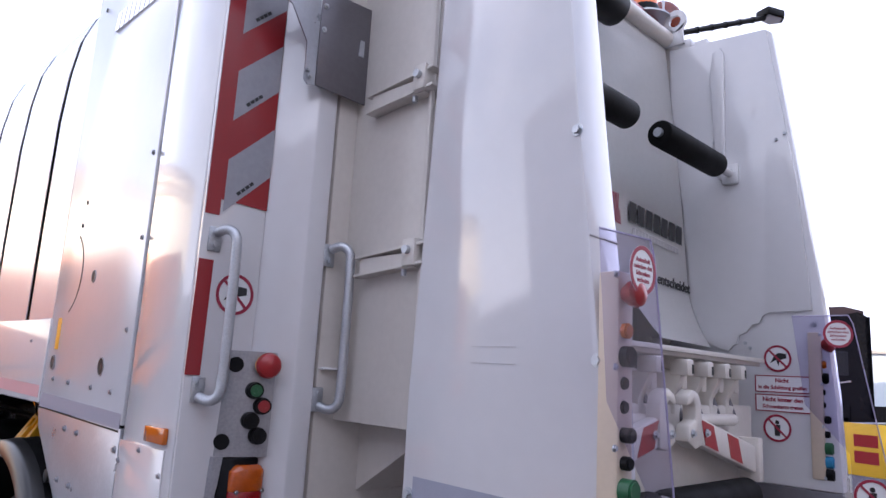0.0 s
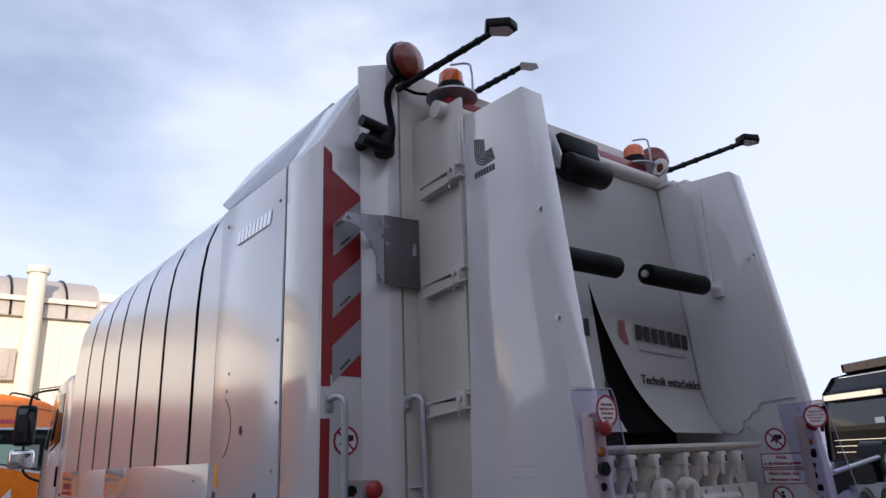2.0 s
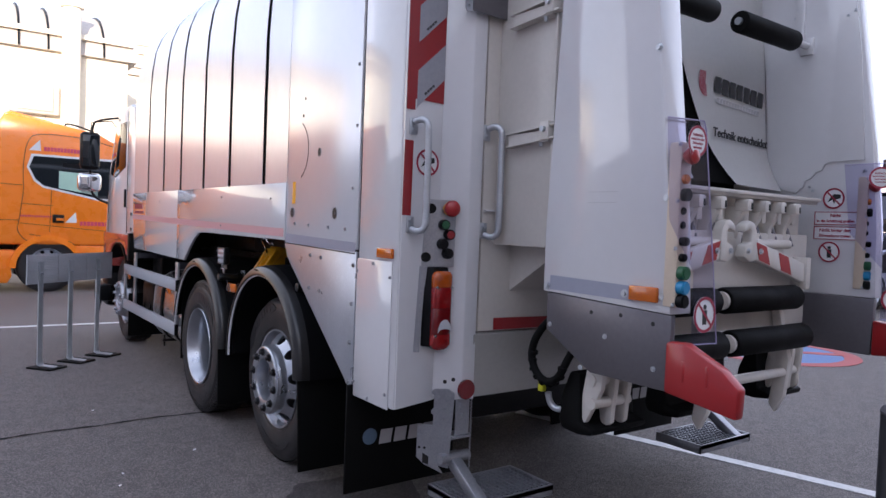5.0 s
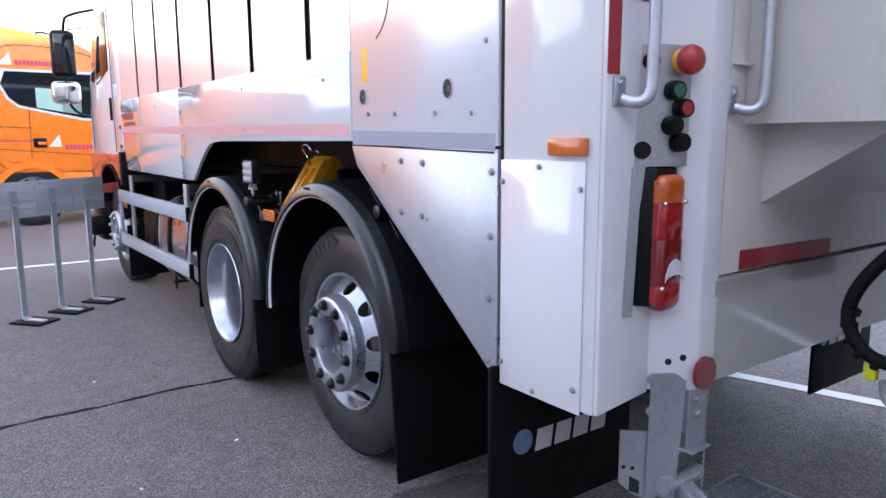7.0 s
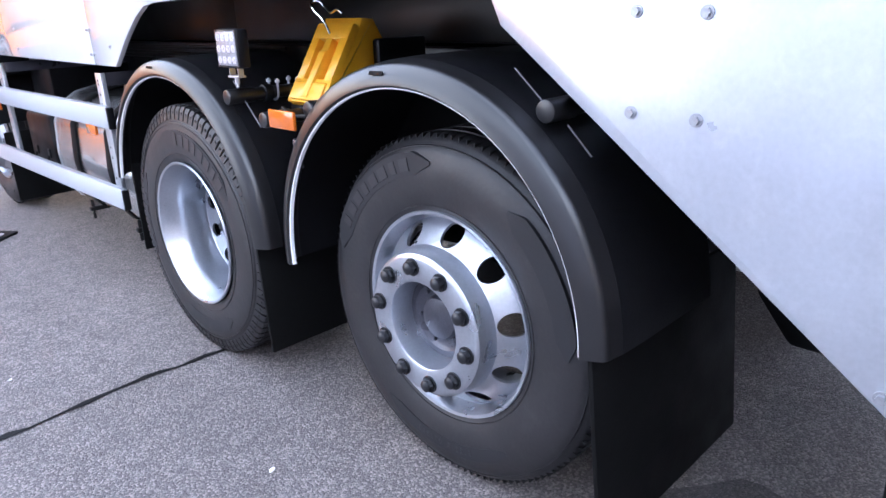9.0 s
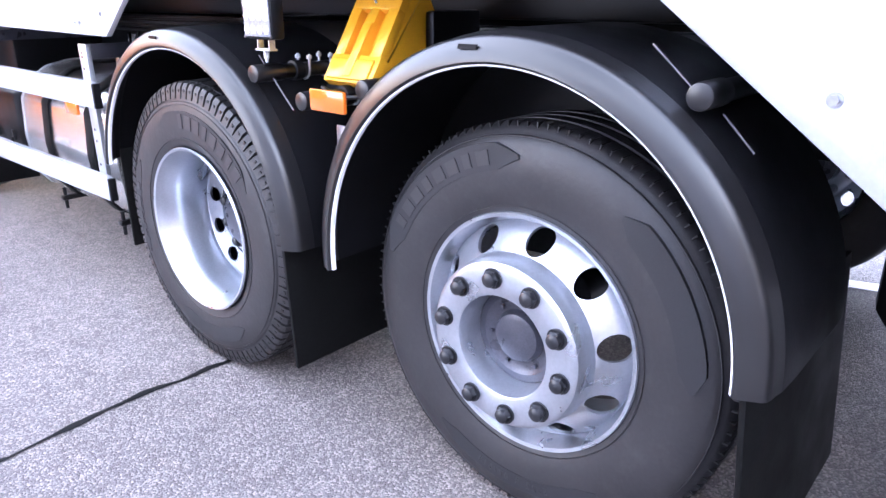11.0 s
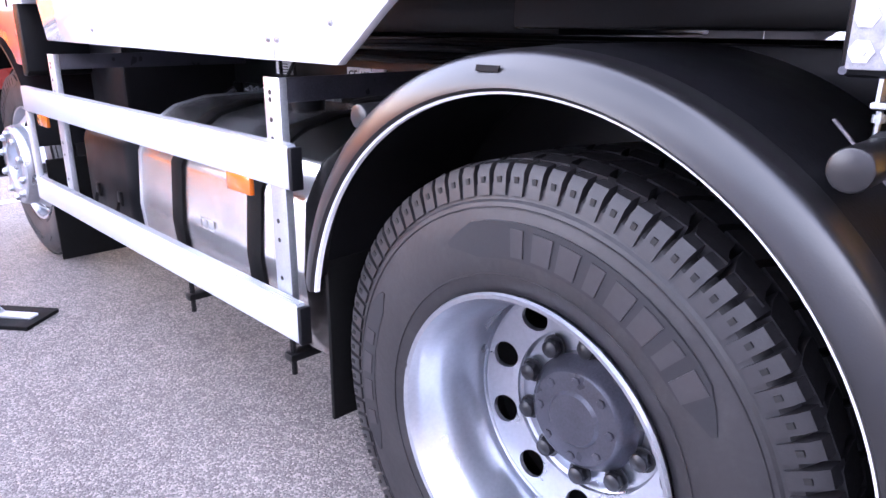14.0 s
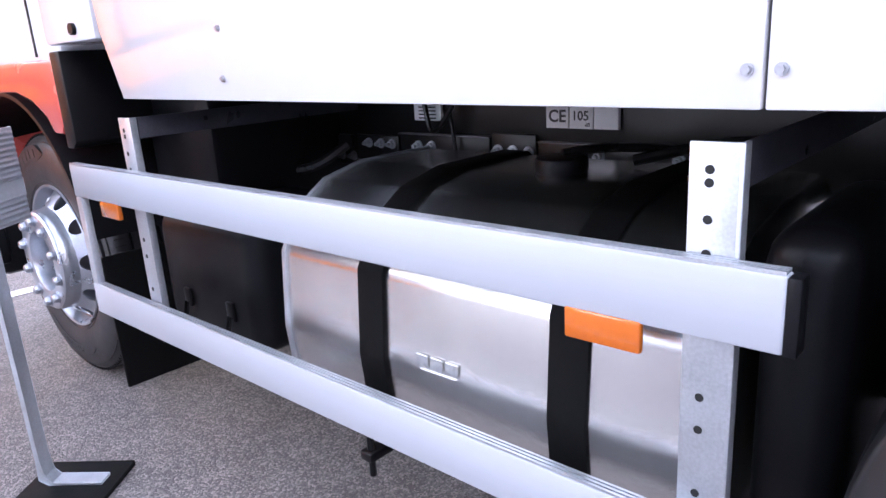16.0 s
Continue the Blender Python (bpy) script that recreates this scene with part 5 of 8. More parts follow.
def prohibition_sign(m, r, parent, kind="hand"):
    s = new("prohibition_sign")
    s.parent = parent
    s["label"] = "round red and white prohibition sign"
    b = bm_new()
    disc(b, m, r, 0.001, 32)
    part("disc", b, PAPER, s)
    up = m @ Matrix.Translation((0, 0, 0.001))
    b = bm_new()
    if kind == "hand":
        plate(b, [(-0.30 * r, 0.1 * r), (0.0, 0.42 * r), (0.62 * r, 0.36 * r), (0.62 * r, 0.02 * r), (0.15 * r, -0.1 * r), (0.05 * r, -0.55 * r), (-0.1 * r, -0.1 * r), (-0.55 * r, -0.35 * r)], up, 0.001)
    else:
        plate(b, [(-0.18 * r, -0.55 * r), (0.18 * r, -0.55 * r), (0.22 * r, 0.25 * r), (-0.22 * r, 0.25 * r)], up, 0.001)
        disc(b, up @ Matrix.Translation((0, 0.42 * r, 0)), 0.15 * r, 0.001, 12)
    part("pictogram", b, PRINTBLK, s)
    b = bm_new()
    top = m @ Matrix.Translation((0, 0, 0.002))
    ring(b, top, r, 0.16 * r, 0.001)
    box(b, -0.86 * r, -0.07 * r, 0, 0.86 * r, 0.07 * r, 0.001, m=top @ Matrix.Rotation(radians(-45), 4, "Z"))
    part("ring", b, PRINTRED, s)


prohibition_sign(on_rear(0.125, 1.75, 1.847), 0.06, truck)


def control_box():
    c = new("control_box")
    c.parent = truck
    c["label"] = "galvanised control box with push buttons"
    # folded plate: a slanting side flank down to the lamp, and the raised button face
    def level(z):
        d = (z - 1.44) * 0.05
        return (0.113 + d, 1.853), (0.168 + d, 1.813), (0.252 + d * 0.3, 1.793)
    b = bm_new()
    lo, hi = level(1.295), level(1.59)
    rings = []
    for z, (p, q, r) in ((1.295, lo), (1.59, hi)):
        rings.append([b.verts.new((x, y, z)) for x, y in (p, q, r, (r[0] + 0.004, 1.853))])
    for k in range(4):
        b.faces.new((rings[0][k], rings[0][(k + 1) % 4], rings[1][(k + 1) % 4], rings[1][k]))
    b.faces.new(rings[0][::-1])
    b.faces.new(rings[1])
    bmesh.ops.recalc_face_normals(b, faces=b.faces)
    part("housing", b, ZINC, c)
    b = bm_new()
    rings = []
    for z, w, t in ((0.915, 0.026, 0.0), (1.20, 0.026, 0.0), (1.215, 0.028, 0.002), (1.295, 0.032, 0.004)):
        x = level(z)[0][0] - 0.004
        rings.append([b.verts.new(v) for v in ((x, 1.852, z), (x + w * 0.3, 1.842 - t, z), (x + w, 1.833 - t, z), (x + w, 1.852, z))])
    for lo, hi in zip(rings, rings[1:]):
        for k in range(4):
            b.faces.new((lo[k], lo[(k + 1) % 4], hi[(k + 1) % 4], hi[k]))
    b.faces.new(rings[0][::-1])
    b.faces.new(rings[-1])
    bmesh.ops.recalc_face_normals(b, faces=b.faces)
    part("side_bracket", b, ZINC, c)
    up = Matrix(((1, 0, 0, 0), (0, 0, -1, 0), (0, 1, 0, 0), (0, 0, 0, 1)))
    def on_face(u, z, out=0.0):
        _, q, r = level(z)
        d = Vector((r[0] - q[0], r[1] - q[1]))
        n = Vector((d.y, -d.x)).normalized()
        p = Vector(q) + d * u + n * out
        return Matrix.Translation((p.x, p.y, z)) @ Matrix.Rotation(math.atan2(d.y, d.x), 4, "Z") @ up
    def knob(u, z, r, h, material, name, label=""):
        b = bm_new()
        m = on_face(u, z)
        disc(b, m, r, h * 0.6, 24)
        disc(b, m @ Matrix.Translation((0, 0, h * 0.6)), r * 0.92, h * 0.4, 24)
        o = part(name, b, material, c, label)
        return m
    m = on_face(0.60, 1.552)
    b = bm_new()
    disc(b, m, 0.030, 0.016, 28)
    part("button_collar", b, YELLOW, c, "yellow collar of the emergency stop")
    b = bm_new()
    lathe(b, [(0.0, 0.058), (0.02, 0.056), (0.032, 0.048), (0.037, 0.036), (0.034, 0.022), (0.02, 0.018)], (0, 0, 0), "z", 28)
    b.transform(m)
    part("emergency_stop", b, REDBRIGHT, c, "red mushroom emergency stop button")
    for u, z, cap in ((0.30, 1.480, PALEGREEN), (0.62, 1.437, RED), (0.28, 1.396, BLACKPL), (0.58, 1.354, BLACKPL)):
        knob(u, z, 0.024, 0.03, BLACKPL, "push_button")
        b = bm_new()
        disc(b, on_face(u, z, 0.03), 0.017, 0.002, 20)
        ring(b, on_face(u, z, 0.032), 0.010, 0.003, 0.001, 16)
        part("button_cap", b, cap, c)
    for z in (1.55, 1.335):
        b = bm_new()
        p, q, _ = level(z)
        m = Matrix.Translation(((p[0] + q[0]) / 2, (p[1] + q[1]) / 2 - 0.0005, z)) @ Matrix.Rotation(math.atan2(q[1] - p[1], q[0] - p[0]), 4, "Z") @ up
        disc(b, m @ Matrix.Translation((-0.008 if z < 1.4 else 0.0, 0, 0)), 0.022, 0.003, 20)
        part("plug", b, BLACKPL, c)


control_box()


def tail_lamp(mirror):
    f = (lambda x: 2.55 - x) if mirror else (lambda x: x)
    t = new("tail_lamp")
    t.parent = truck
    t["label"] = "tall red and amber tail lamp cluster"
    def column(z0, z1, top, bottom, grow=0.0):
        """Rounded lens column; its ends close in by the given amounts."""
        b = bm_new()
        rings = []
        n = 16
        for z, inset in [(z0, bottom), (z0 + bottom * 0.3, bottom * 0.45), (z0 + bottom, 0.0), (z1 - top, 0.0), (z1 - top * 0.3, top * 0.45), (z1, top)]:
            row = []
            for k in range(n + 1):
                a = math.pi * k / n
                cx, w, d = 0.199, 0.0525 + grow, 0.040 + grow
                ex = 0.55
                x = cx - (w - inset) * math.copysign(abs(math.cos(a)) ** ex, math.cos(a))
                y = 1.822 - (d - inset * 0.6) * abs(math.sin(a)) ** ex
                row.append(b.verts.new((f(x), y, z)))
            rings.append(row)
        for lo, hi in zip(rings, rings[1:]):
            for k in range(n):
                b.faces.new((lo[k], lo[k + 1], hi[k + 1], hi[k]))
            b.faces.new((lo[n], lo[0], hi[0], hi[n]))
        b.faces.new(rings[0][::-1])
        b.faces.new(rings[-1])
        bmesh.ops.recalc_face_normals(b, faces=b.faces)
        return b
    b = bm_new()
    prism(b, [(f(0.122), 1.852), (f(0.126), 1.838), (f(0.150), 1.806), (f(0.235), 1.806), (f(0.24), 1.852)], "z", 0.938, 1.292, 0.008)
    part("housing", b, BLACKPL, t)
    part("amber_lens", column(1.2045, 1.275, 0.018, 0.001), AMBERDARK, t)
    part("red_lens", column(1.112, 1.204, 0.001, 0.001), REDCELL, t)
    part("red_lens", column(0.995, 1.1115, 0.001, 0.001), REDLENS, t)
    low = part("red_lens", column(0.925, 0.9945, 0.001, 0.024), REDCELL, t)
    b = bm_new()
    pts = [(0.036 * math.cos(math.pi * k / 10), 0.058 * math.sin(math.pi * k / 10)) for k in range(11)]
    pts += [(0.036 * math.cos(math.pi * k / 10), 0.016 * math.sin(math.pi * k / 10)) for k in range(9, 0, -1)]
    top = len(pts)
    front = [b.verts.new((f(0.206) + x, 1.7805, 1.004 + z)) for x, z in pts]
    back = [b.verts.new((f(0.206) + x, 1.7850, 1.004 + z)) for x, z in pts]
    b.faces.new(front)
    for k in range(top):
        b.faces.new((front[k], front[(k + 1) % top], back[(k + 1) % top], back[k]))
    bmesh.ops.recalc_face_normals(b, faces=b.faces)
    part("reversing_lens", b, CLEARLENS, t)
    b = bm_new()
    for x, z in ((0.160, 1.2045), (0.240, 1.2045), (0.160, 0.99)):
        bolt_head(b, on_rear(f(x), z, 1.785), 0.004)
    P_each("lens_screw", b, CHROME, parent=t)


tail_lamp(False)
tail_lamp(True)
b = bm_new()
disc(b, on_rear(0.318, 0.745, 1.759), 0.045, 0.012, 28)
P("round_reflector", b, REDLENS, "round red reflector")
b = bm_new()
disc(b, on_rear(2.232, 0.745, 1.759), 0.045, 0.012, 28)
P("round_reflector", b, REDLENS, "round red reflector")

# folded foot step below the rear corner
def foot_step(mirror):
    f = (lambda x: 2.55 - x) if mirror else (lambda x: x)
    s = new("foot_step")
    s.parent = truck
    s["label"] = "galvanised folding foot step with grating"
    # plates lie along the slanted face of the corner post
    run = Vector((0.10, -0.087)).normalized()
    out = Vector((-0.087, -0.10)).normalized()
    def slab(pts, off, thick):
        """Flat plate: pts as (along the slanted face, height)."""
        b = bm_new()
        rows = []
        for d in (off, off + thick):
            row = []
            for u, z in pts:
                p = Vector((0.20, 1.851)) + run * u + out * d
                row.append(b.verts.new((f(p.x), p.y, z)))
            rows.append(row)
        n = len(pts)
        b.faces.new(rows[0][::-1])
        b.faces.new(rows[1])
        for k in range(n):
            b.faces.new((rows[0][k], rows[0][(k + 1) % n], rows[1][(k + 1) % n], rows[1][k]))
        bmesh.ops.recalc_face_normals(b, faces=b.faces)
        return b
    def facing(u, z, off):
        p = Vector((0.20, 1.851)) + run * u + out * off
        a = math.atan2(run.y, run.x)
        m = Matrix.Translation((f(p.x), p.y, z)) @ Matrix.Rotation(-a if mirror else a, 4, "Z")
        return m @ Matrix(((1, 0, 0, 0), (0, 0, -1, 0), (0, 1, 0, 0), (0, 0, 0, 1)))
    part("hanger", slab([(0.008, 0.40), (0.086, 0.385), (0.104, 0.725), (0.075, 0.745), (0.012, 0.742), (0.0, 0.73), (0.0, 0.72), (0.012, 0.715)], 0.002, 0.008), ZINC, s)
    part("side_plate", slab([(-0.062, 0.575), (0.028, 0.575), (0.030, 0.40), (0.06, 0.355), (-0.03, 0.395), (-0.062, 0.425)], -0.012, 0.008), ZINC, s)
    b = bm_new()
    for u, z in ((0.024, 0.706), (0.075, 0.712), (0.014, 0.640), (0.06, 0.645), (0.058, 0.60)):
        bolt_head(b, facing(u, z, 0.010), 0.0095)
    for u, z in ((-0.045, 0.53), (-0.018, 0.525), (0.045, 0.405), (0.07, 0.40)):
        bolt_head(b, facing(u, z, -0.003), 0.010)
    P_each("step_bolt", b, ZINC, parent=s)
    b = bm_new()
    for u, z in ((-0.050, 0.47), (-0.026, 0.468)):
        disc(b, facing(u, z, -0.0045), 0.006, 0.001, 12)
    plate(b, [(0, 0), (0.028, -0.008), (0.028, 0.03), (0, 0.045)], facing(-0.034, 0.40, -0.0045), 0.001)
    P_each("plate_hole", b, GROOVE, parent=s)
    b = bm_new()
    for u, z in ((0.056, 0.775), (0.094, 0.787)):
        disc(b, facing(u, z, 0.0005), 0.009, 0.001, 14)
    P_each("post_hole", b, GROOVE, parent=s)
    # folded channel beside the plates
    b = bm_new()
    prism(b, [(f(0.275), 1.765), (f(0.345), 1.762), (f(0.352), 1.768), (f(0.352), 1.86), (f(0.346), 1.86), (f(0.346), 1.774), (f(0.275), 1.771)], "z", 0.54, 0.70, 0.0)
    part("channel", b, ZINC, s)
    b = bm_new()
    prism(b, [(f(0.262), 1.74), (f(0.35), 1.745), (f(0.35), 1.83), (f(0.262), 1.83)], "z", 0.532, 0.539, 0.0)
    part("channel_foot", b, ZINC, s)
    b = bm_new()
    for x, z in ((0.30, 0.675), (0.31, 0.63)):
        bolt_head(b, on_rear(f(x), z, 1.764), 0.010)
    P_each("channel_bolt", b, ZINC, parent=s)
    b = bm_new()
    rod(b, (f(0.25), 1.80, 0.52), (f(0.38), 1.80, 0.52), 0.012, 12)
    rod(b, (f(0.22), 1.80, 0.43), (f(0.38), 1.80, 0.43), 0.024, 14)
    part("pivot", b, ZINC, s)
    for x in (0.27,):
        b = bm_new()
        prism(b, [(1.82, 0.455), (1.80, 0.385), (1.60, 0.262), (1.57, 0.262), (1.57, 0.30)], "x", *sorted((f(x), f(x + 0.055))), 0.004)
        part("arm", b, ZINC, s)
    b = bm_new()
    tube(b, [(f(0.365), 1.775, 0.72 - 0.008 * k) if k % 2 else (f(0.372), 1.775, 0.72 - 0.008 * k) for k in range(46)], 0.0035, 5)
    part("spring", b, ZINC, s)
    # grating
    x0, x1, y0, y1, zt = 0.20, 0.70, 1.56, 1.86, 0.305
    b = bm_new()
    for xa, xb, ya, yb in ((x0, x1, y0, y0 + 0.012), (x0, x1, y1 - 0.012, y1), (x0, x0 + 0.012, y0, y1), (x1 - 0.012, x1, y0, y1)):
        box(b, *((min(f(xa), f(xb)), ya, zt - 0.05, max(f(xa), f(xb)), yb, zt)), 0.002)
    k = 0
    while x0 + 0.03 * k < x1:
        xa = x0 + 0.03 * k
        box(b, min(f(xa), f(xa + 0.003)), y0, zt - 0.025, max(f(xa), f(xa + 0.003)), y1, zt - 0.001)
        k += 1
    k = 0
    while y0 + 0.03 * k < y1:
        ya = y0 + 0.03 * k
        box(b, min(f(x0), f(x1)), ya, zt - 0.025, max(f(x0), f(x1)), ya + 0.003, zt - 0.002)
        k += 1
    part("grating", b, ZINC, s)


foot_step(False)
foot_step(True)

# mirror-like sheet on a bracket beside the stripes
sh = new("folding_sheet")
sh.parent = truck
sh["label"] = "bare metal sheet on a hinged bracket"
b = bm_new()
prism(b, [(0.09, 2.69), (0.105, 2.735), (0.175, 2.742), (0.30, 2.755), (0.30, 2.43), (0.275, 2.425), (0.262, 2.44), (0.262, 2.56), (0.20, 2.66), (0.14, 2.69)], "y", 1.735, 1.74)
part("bracket", b, SHEET, sh)
b = bm_new()
prism(b, [(0.302, 2.43), (0.302, 2.757), (0.50, 2.765), (0.525, 2.745), (0.525, 2.44), (0.51, 2.425)], "y", 1.73, 1.736, 0.0015)
part("sheet", b, DULLMETAL, sh, "dark grey bare sheet")
b = bm_new()
for x, z in ((0.27, 2.47), (0.28, 2.45), (0.28, 2.72), (0.315, 2.70), (0.315, 2.62), (0.505, 2.735), (0.505, 2.46), (0.12, 2.715)):
    bolt_head(b, on_rear(x, z, 1.73), 0.006)
plate(b, [(0.455, 2.585), (0.475, 2.585), (0.475, 2.64), (0.46, 2.64)], on_rear(0, 0, 1.73), 0.004)
P_each("rivet", b, GALV, parent=sh)
b = bm_new()
rod(b, (0.12, 1.735, 2.715), (0.12, 1.85, 2.715), 0.012, 10)
part("stud", b, GALV, sh)
sh.location = (-0.045, 0.0, -0.015)

# ---- lift unit at the rear ----
def lift_plate(x0, x1):
    b = bm_new()
    prism(b, [(1.385, 1.225), (1.385, 1.50), (1.355, 2.1), (1.315, 3.10), (0.953, 3.083), (0.894, 2.50), (0.853, 2.10), (0.818, 1.80), (0.784, 1.50), (0.768, 1.20)], "x", x0, x1, 0.006)
    return b


for x in (0.452, 2.125):
    b = bm_new()
    box(b, x, 1.516 if x > 1 else 1.39, 1.40, x + 0.02, 1.765, 3.25, 0.003)
    P("hopper_side_wall", b, CREAM)
lf = new("lift_side_plate")
lf.parent = truck
lf["label"] = "tall glossy white side cover of the bin lift"
part("cover", lift_plate(0.41, 0.53), WHITE, lf)
b = bm_new()
prism(b, [(1.365, 1.222), (1.362, 1.07), (1.12, 0.935), (0.765, 0.935), (0.765, 1.198)], "x", 0.415, 0.44, 0.004)
part("lower_cover", b, DULLMETAL, lf, "dull grey steel lower cover")
b = bm_new()
plate(b, [(0.0, 0.0), (0.42, -0.005), (0.42, 0.05), (0.0, 0.058)], on_left(1.345, 1.235, 0.41), 0.001)
part("reflective_band", b, GREYBAND, lf)
b = bm_new()
box(b, 0.392, 0.815, 1.236, 0.41, 0.935, 1.29, 0.005)
part("side_marker_light", b, ORANGELENS, lf, "amber side marker light")
b = bm_new()
for y, z in ((0.862, 2.123), (0.905, 2.545), (0.80, 1.60), (0.80, 1.26), (1.36, 1.25), (0.965, 1.255)):
    bolt_head(b, on_left(y, z, 0.41), 0.010)
for y, z in ((1.341, 1.092), (1.052, 1.084), (1.166, 0.947), (0.829, 1.003)):
    bolt_head(b, on_left(y, z, 0.415), 0.0065)
P_each("cover_bolt", b, GALV, parent=lf)
b = bm_new()
for y, z in ((1.124, 1.167), (0.982, 1.173), (0.839, 1.160)):
    disc(b, on_left(y, z, 0.415), 0.008, 0.0008, 14)
P_each("cover_hole", b, GROOVE, parent=lf)
b = bm_new()
m = on_left(1.20, 2.888, 0.41) @ Matrix.Scale(1.08, 4)
for k in range(6):
    r = 0.060 - 0.0105 * k
    path = [(-r, 0.072 - 0.004 * k), (-r, 0.02)] + [(r * math.cos(radians(a)), 0.0 + 0.9 * r * math.sin(radians(a))) for a in range(180, 276, 12)] + [(0.052 - 0.003 * k, -0.88 * r + 0.004)]
    path = [(x + 0.012, z) for x, z in path]
    for (xa, ya), (xb, yb) in zip(path, path[1:]):
        d = Vector((xb - xa, yb - ya)).normalized().orthogonal() * 0.0034
        q = [(xa + d.x, ya + d.y), (xb + d.x, yb + d.y), (xb - d.x, yb - d.y), (xa - d.x, ya - d.y)]
        area = sum(q[i][0] * q[(i + 1) % 4][1] - q[(i + 1) % 4][0] * q[i][1] for i in range(4))
        plate(b, q if area > 0 else q[::-1], m, 0.001)
part("emblem", b, PRINTBLK, lf, "black curved-line emblem")
b = bm_new()
wordbars(b, 7, on_left(1.20, 2.80, 0.41), 0.13, 0.028)
part("maker_lettering", b, PRINTBLK, lf)
b = bm_new()
box(b, 0.412, 0.8235, 1.872, 0.529, 0.8275, 1.876)
part("seam", b, PRINTGREY, lf)
# faint label outlines
b = bm_new()
for z in (1.585, 1.625):
    box(b, 0.4085, 1.02, z, 0.4098, 1.16, z + 0.002)
part("label_outline", b, PRINTGREY, lf)

rt = new("lift_side_plate")
rt.parent = truck
rt["label"] = "tall white inner side of the bin lift"
b = bm_new()
prism(b, [(1.515, 1.20), (1.515, 3.185), (1.058, 3.150), (1.030, 3.125), (0.955, 2.567), (0.877, 1.98), (0.838, 1.56), (0.826, 1.20)], "x", 2.121, 2.20, 0.006)
part("cover", b, WHITE, rt)
b = bm_new()
prism(b, [(1.40, 1.198), (1.38, 1.02), (1.25, 0.920), (0.834, 0.918), (0.826, 1.197)], "x", 2.112, 2.15, 0.004)
part("lower_cover", b, DULLMETAL, rt, "dull grey steel lower cover")
# inner shield with a torn lower edge
b = bm_new()
prism(b, [(1.505, 3.175), (1.488, 2.70), (1.437, 2.347), (1.418, 2.10), (1.404, 1.90), (1.385, 1.82), (1.344, 1.762), (1.290, 1.735), (1.241, 1.722), (1.222, 1.745), (1.205, 1.752), (1.196, 1.788), (1.165, 1.800), (1.140, 1.832), (1.112, 1.838), (1.098, 1.868), (1.070, 1.882), (0.905, 1.886), (0.945, 2.42), (1.050, 3.135)], "x", 2.108, 2.1195, 0.002)
part("side_shield", b, WHITE, rt, "white sheet shield with a dented lower edge")
b = bm_new()
prism(b, [(1.235, 2.49), (1.255, 2.47), (1.275, 2.50), (1.300, 2.97), (1.285, 3.09), (1.250, 3.11), (1.235, 3.08)], "x", 2.088, 2.108, 0.006)
part("guide_rail", b, WHITE, rt)
b = bm_new()
for y, z in ((0.905, 1.83), (0.895, 1.70), (0.89, 1.50), (0.875, 1.30)):
    bolt_head(b, on_left(y, z, 2.120), 0.007)
for y, z in ((1.02, 2.62), (0.985, 2.64), (1.29, 2.66), (1.17, 1.755), (1.15, 1.735)):
    bolt_head(b, on_left(y, z, 2.107), 0.005)
P_each("cover_bolt", b, GALV, parent=rt)
prohibition_sign(on_left(1.046, 1.694, 2.119), 0.054, rt, "hand")
prohibition_sign(on_left(1.055, 1.418, 2.119), 0.054, rt, "man")
for z, l1, l2 in ((1.592, "Nicht", "in die Schüttung greifen"), (1.516, "Nicht hinter den", "Schwenkarm treten")):
    b = bm_new()
    box(b, 2.1175, 0.926, z - 0.034, 2.1195, 1.138, z + 0.034)
    part("warning_label", b, PAPER, rt, "white label with dark red frame and German warning")
    b = bm_new()
    for ya, yb, za, zb in ((0.926, 1.138, z + 0.030, z + 0.034), (0.926, 1.138, z - 0.034, z - 0.030), (0.926, 0.930, z - 0.034, z + 0.034), (1.134, 1.138, z - 0.034, z + 0.034)):
        box(b, 2.1160, ya, za, 2.1175, yb, zb)
    lettering(b, l1, on_left(1.032, z + 0.014, 2.1172), 0.023, 0.0008, 0.0007)
    lettering(b, l2, on_left(1.032, z - 0.014, 2.1172), 0.0195, 0.0008, 0.0007)
    part("label_print", b, PRINTRED, rt)

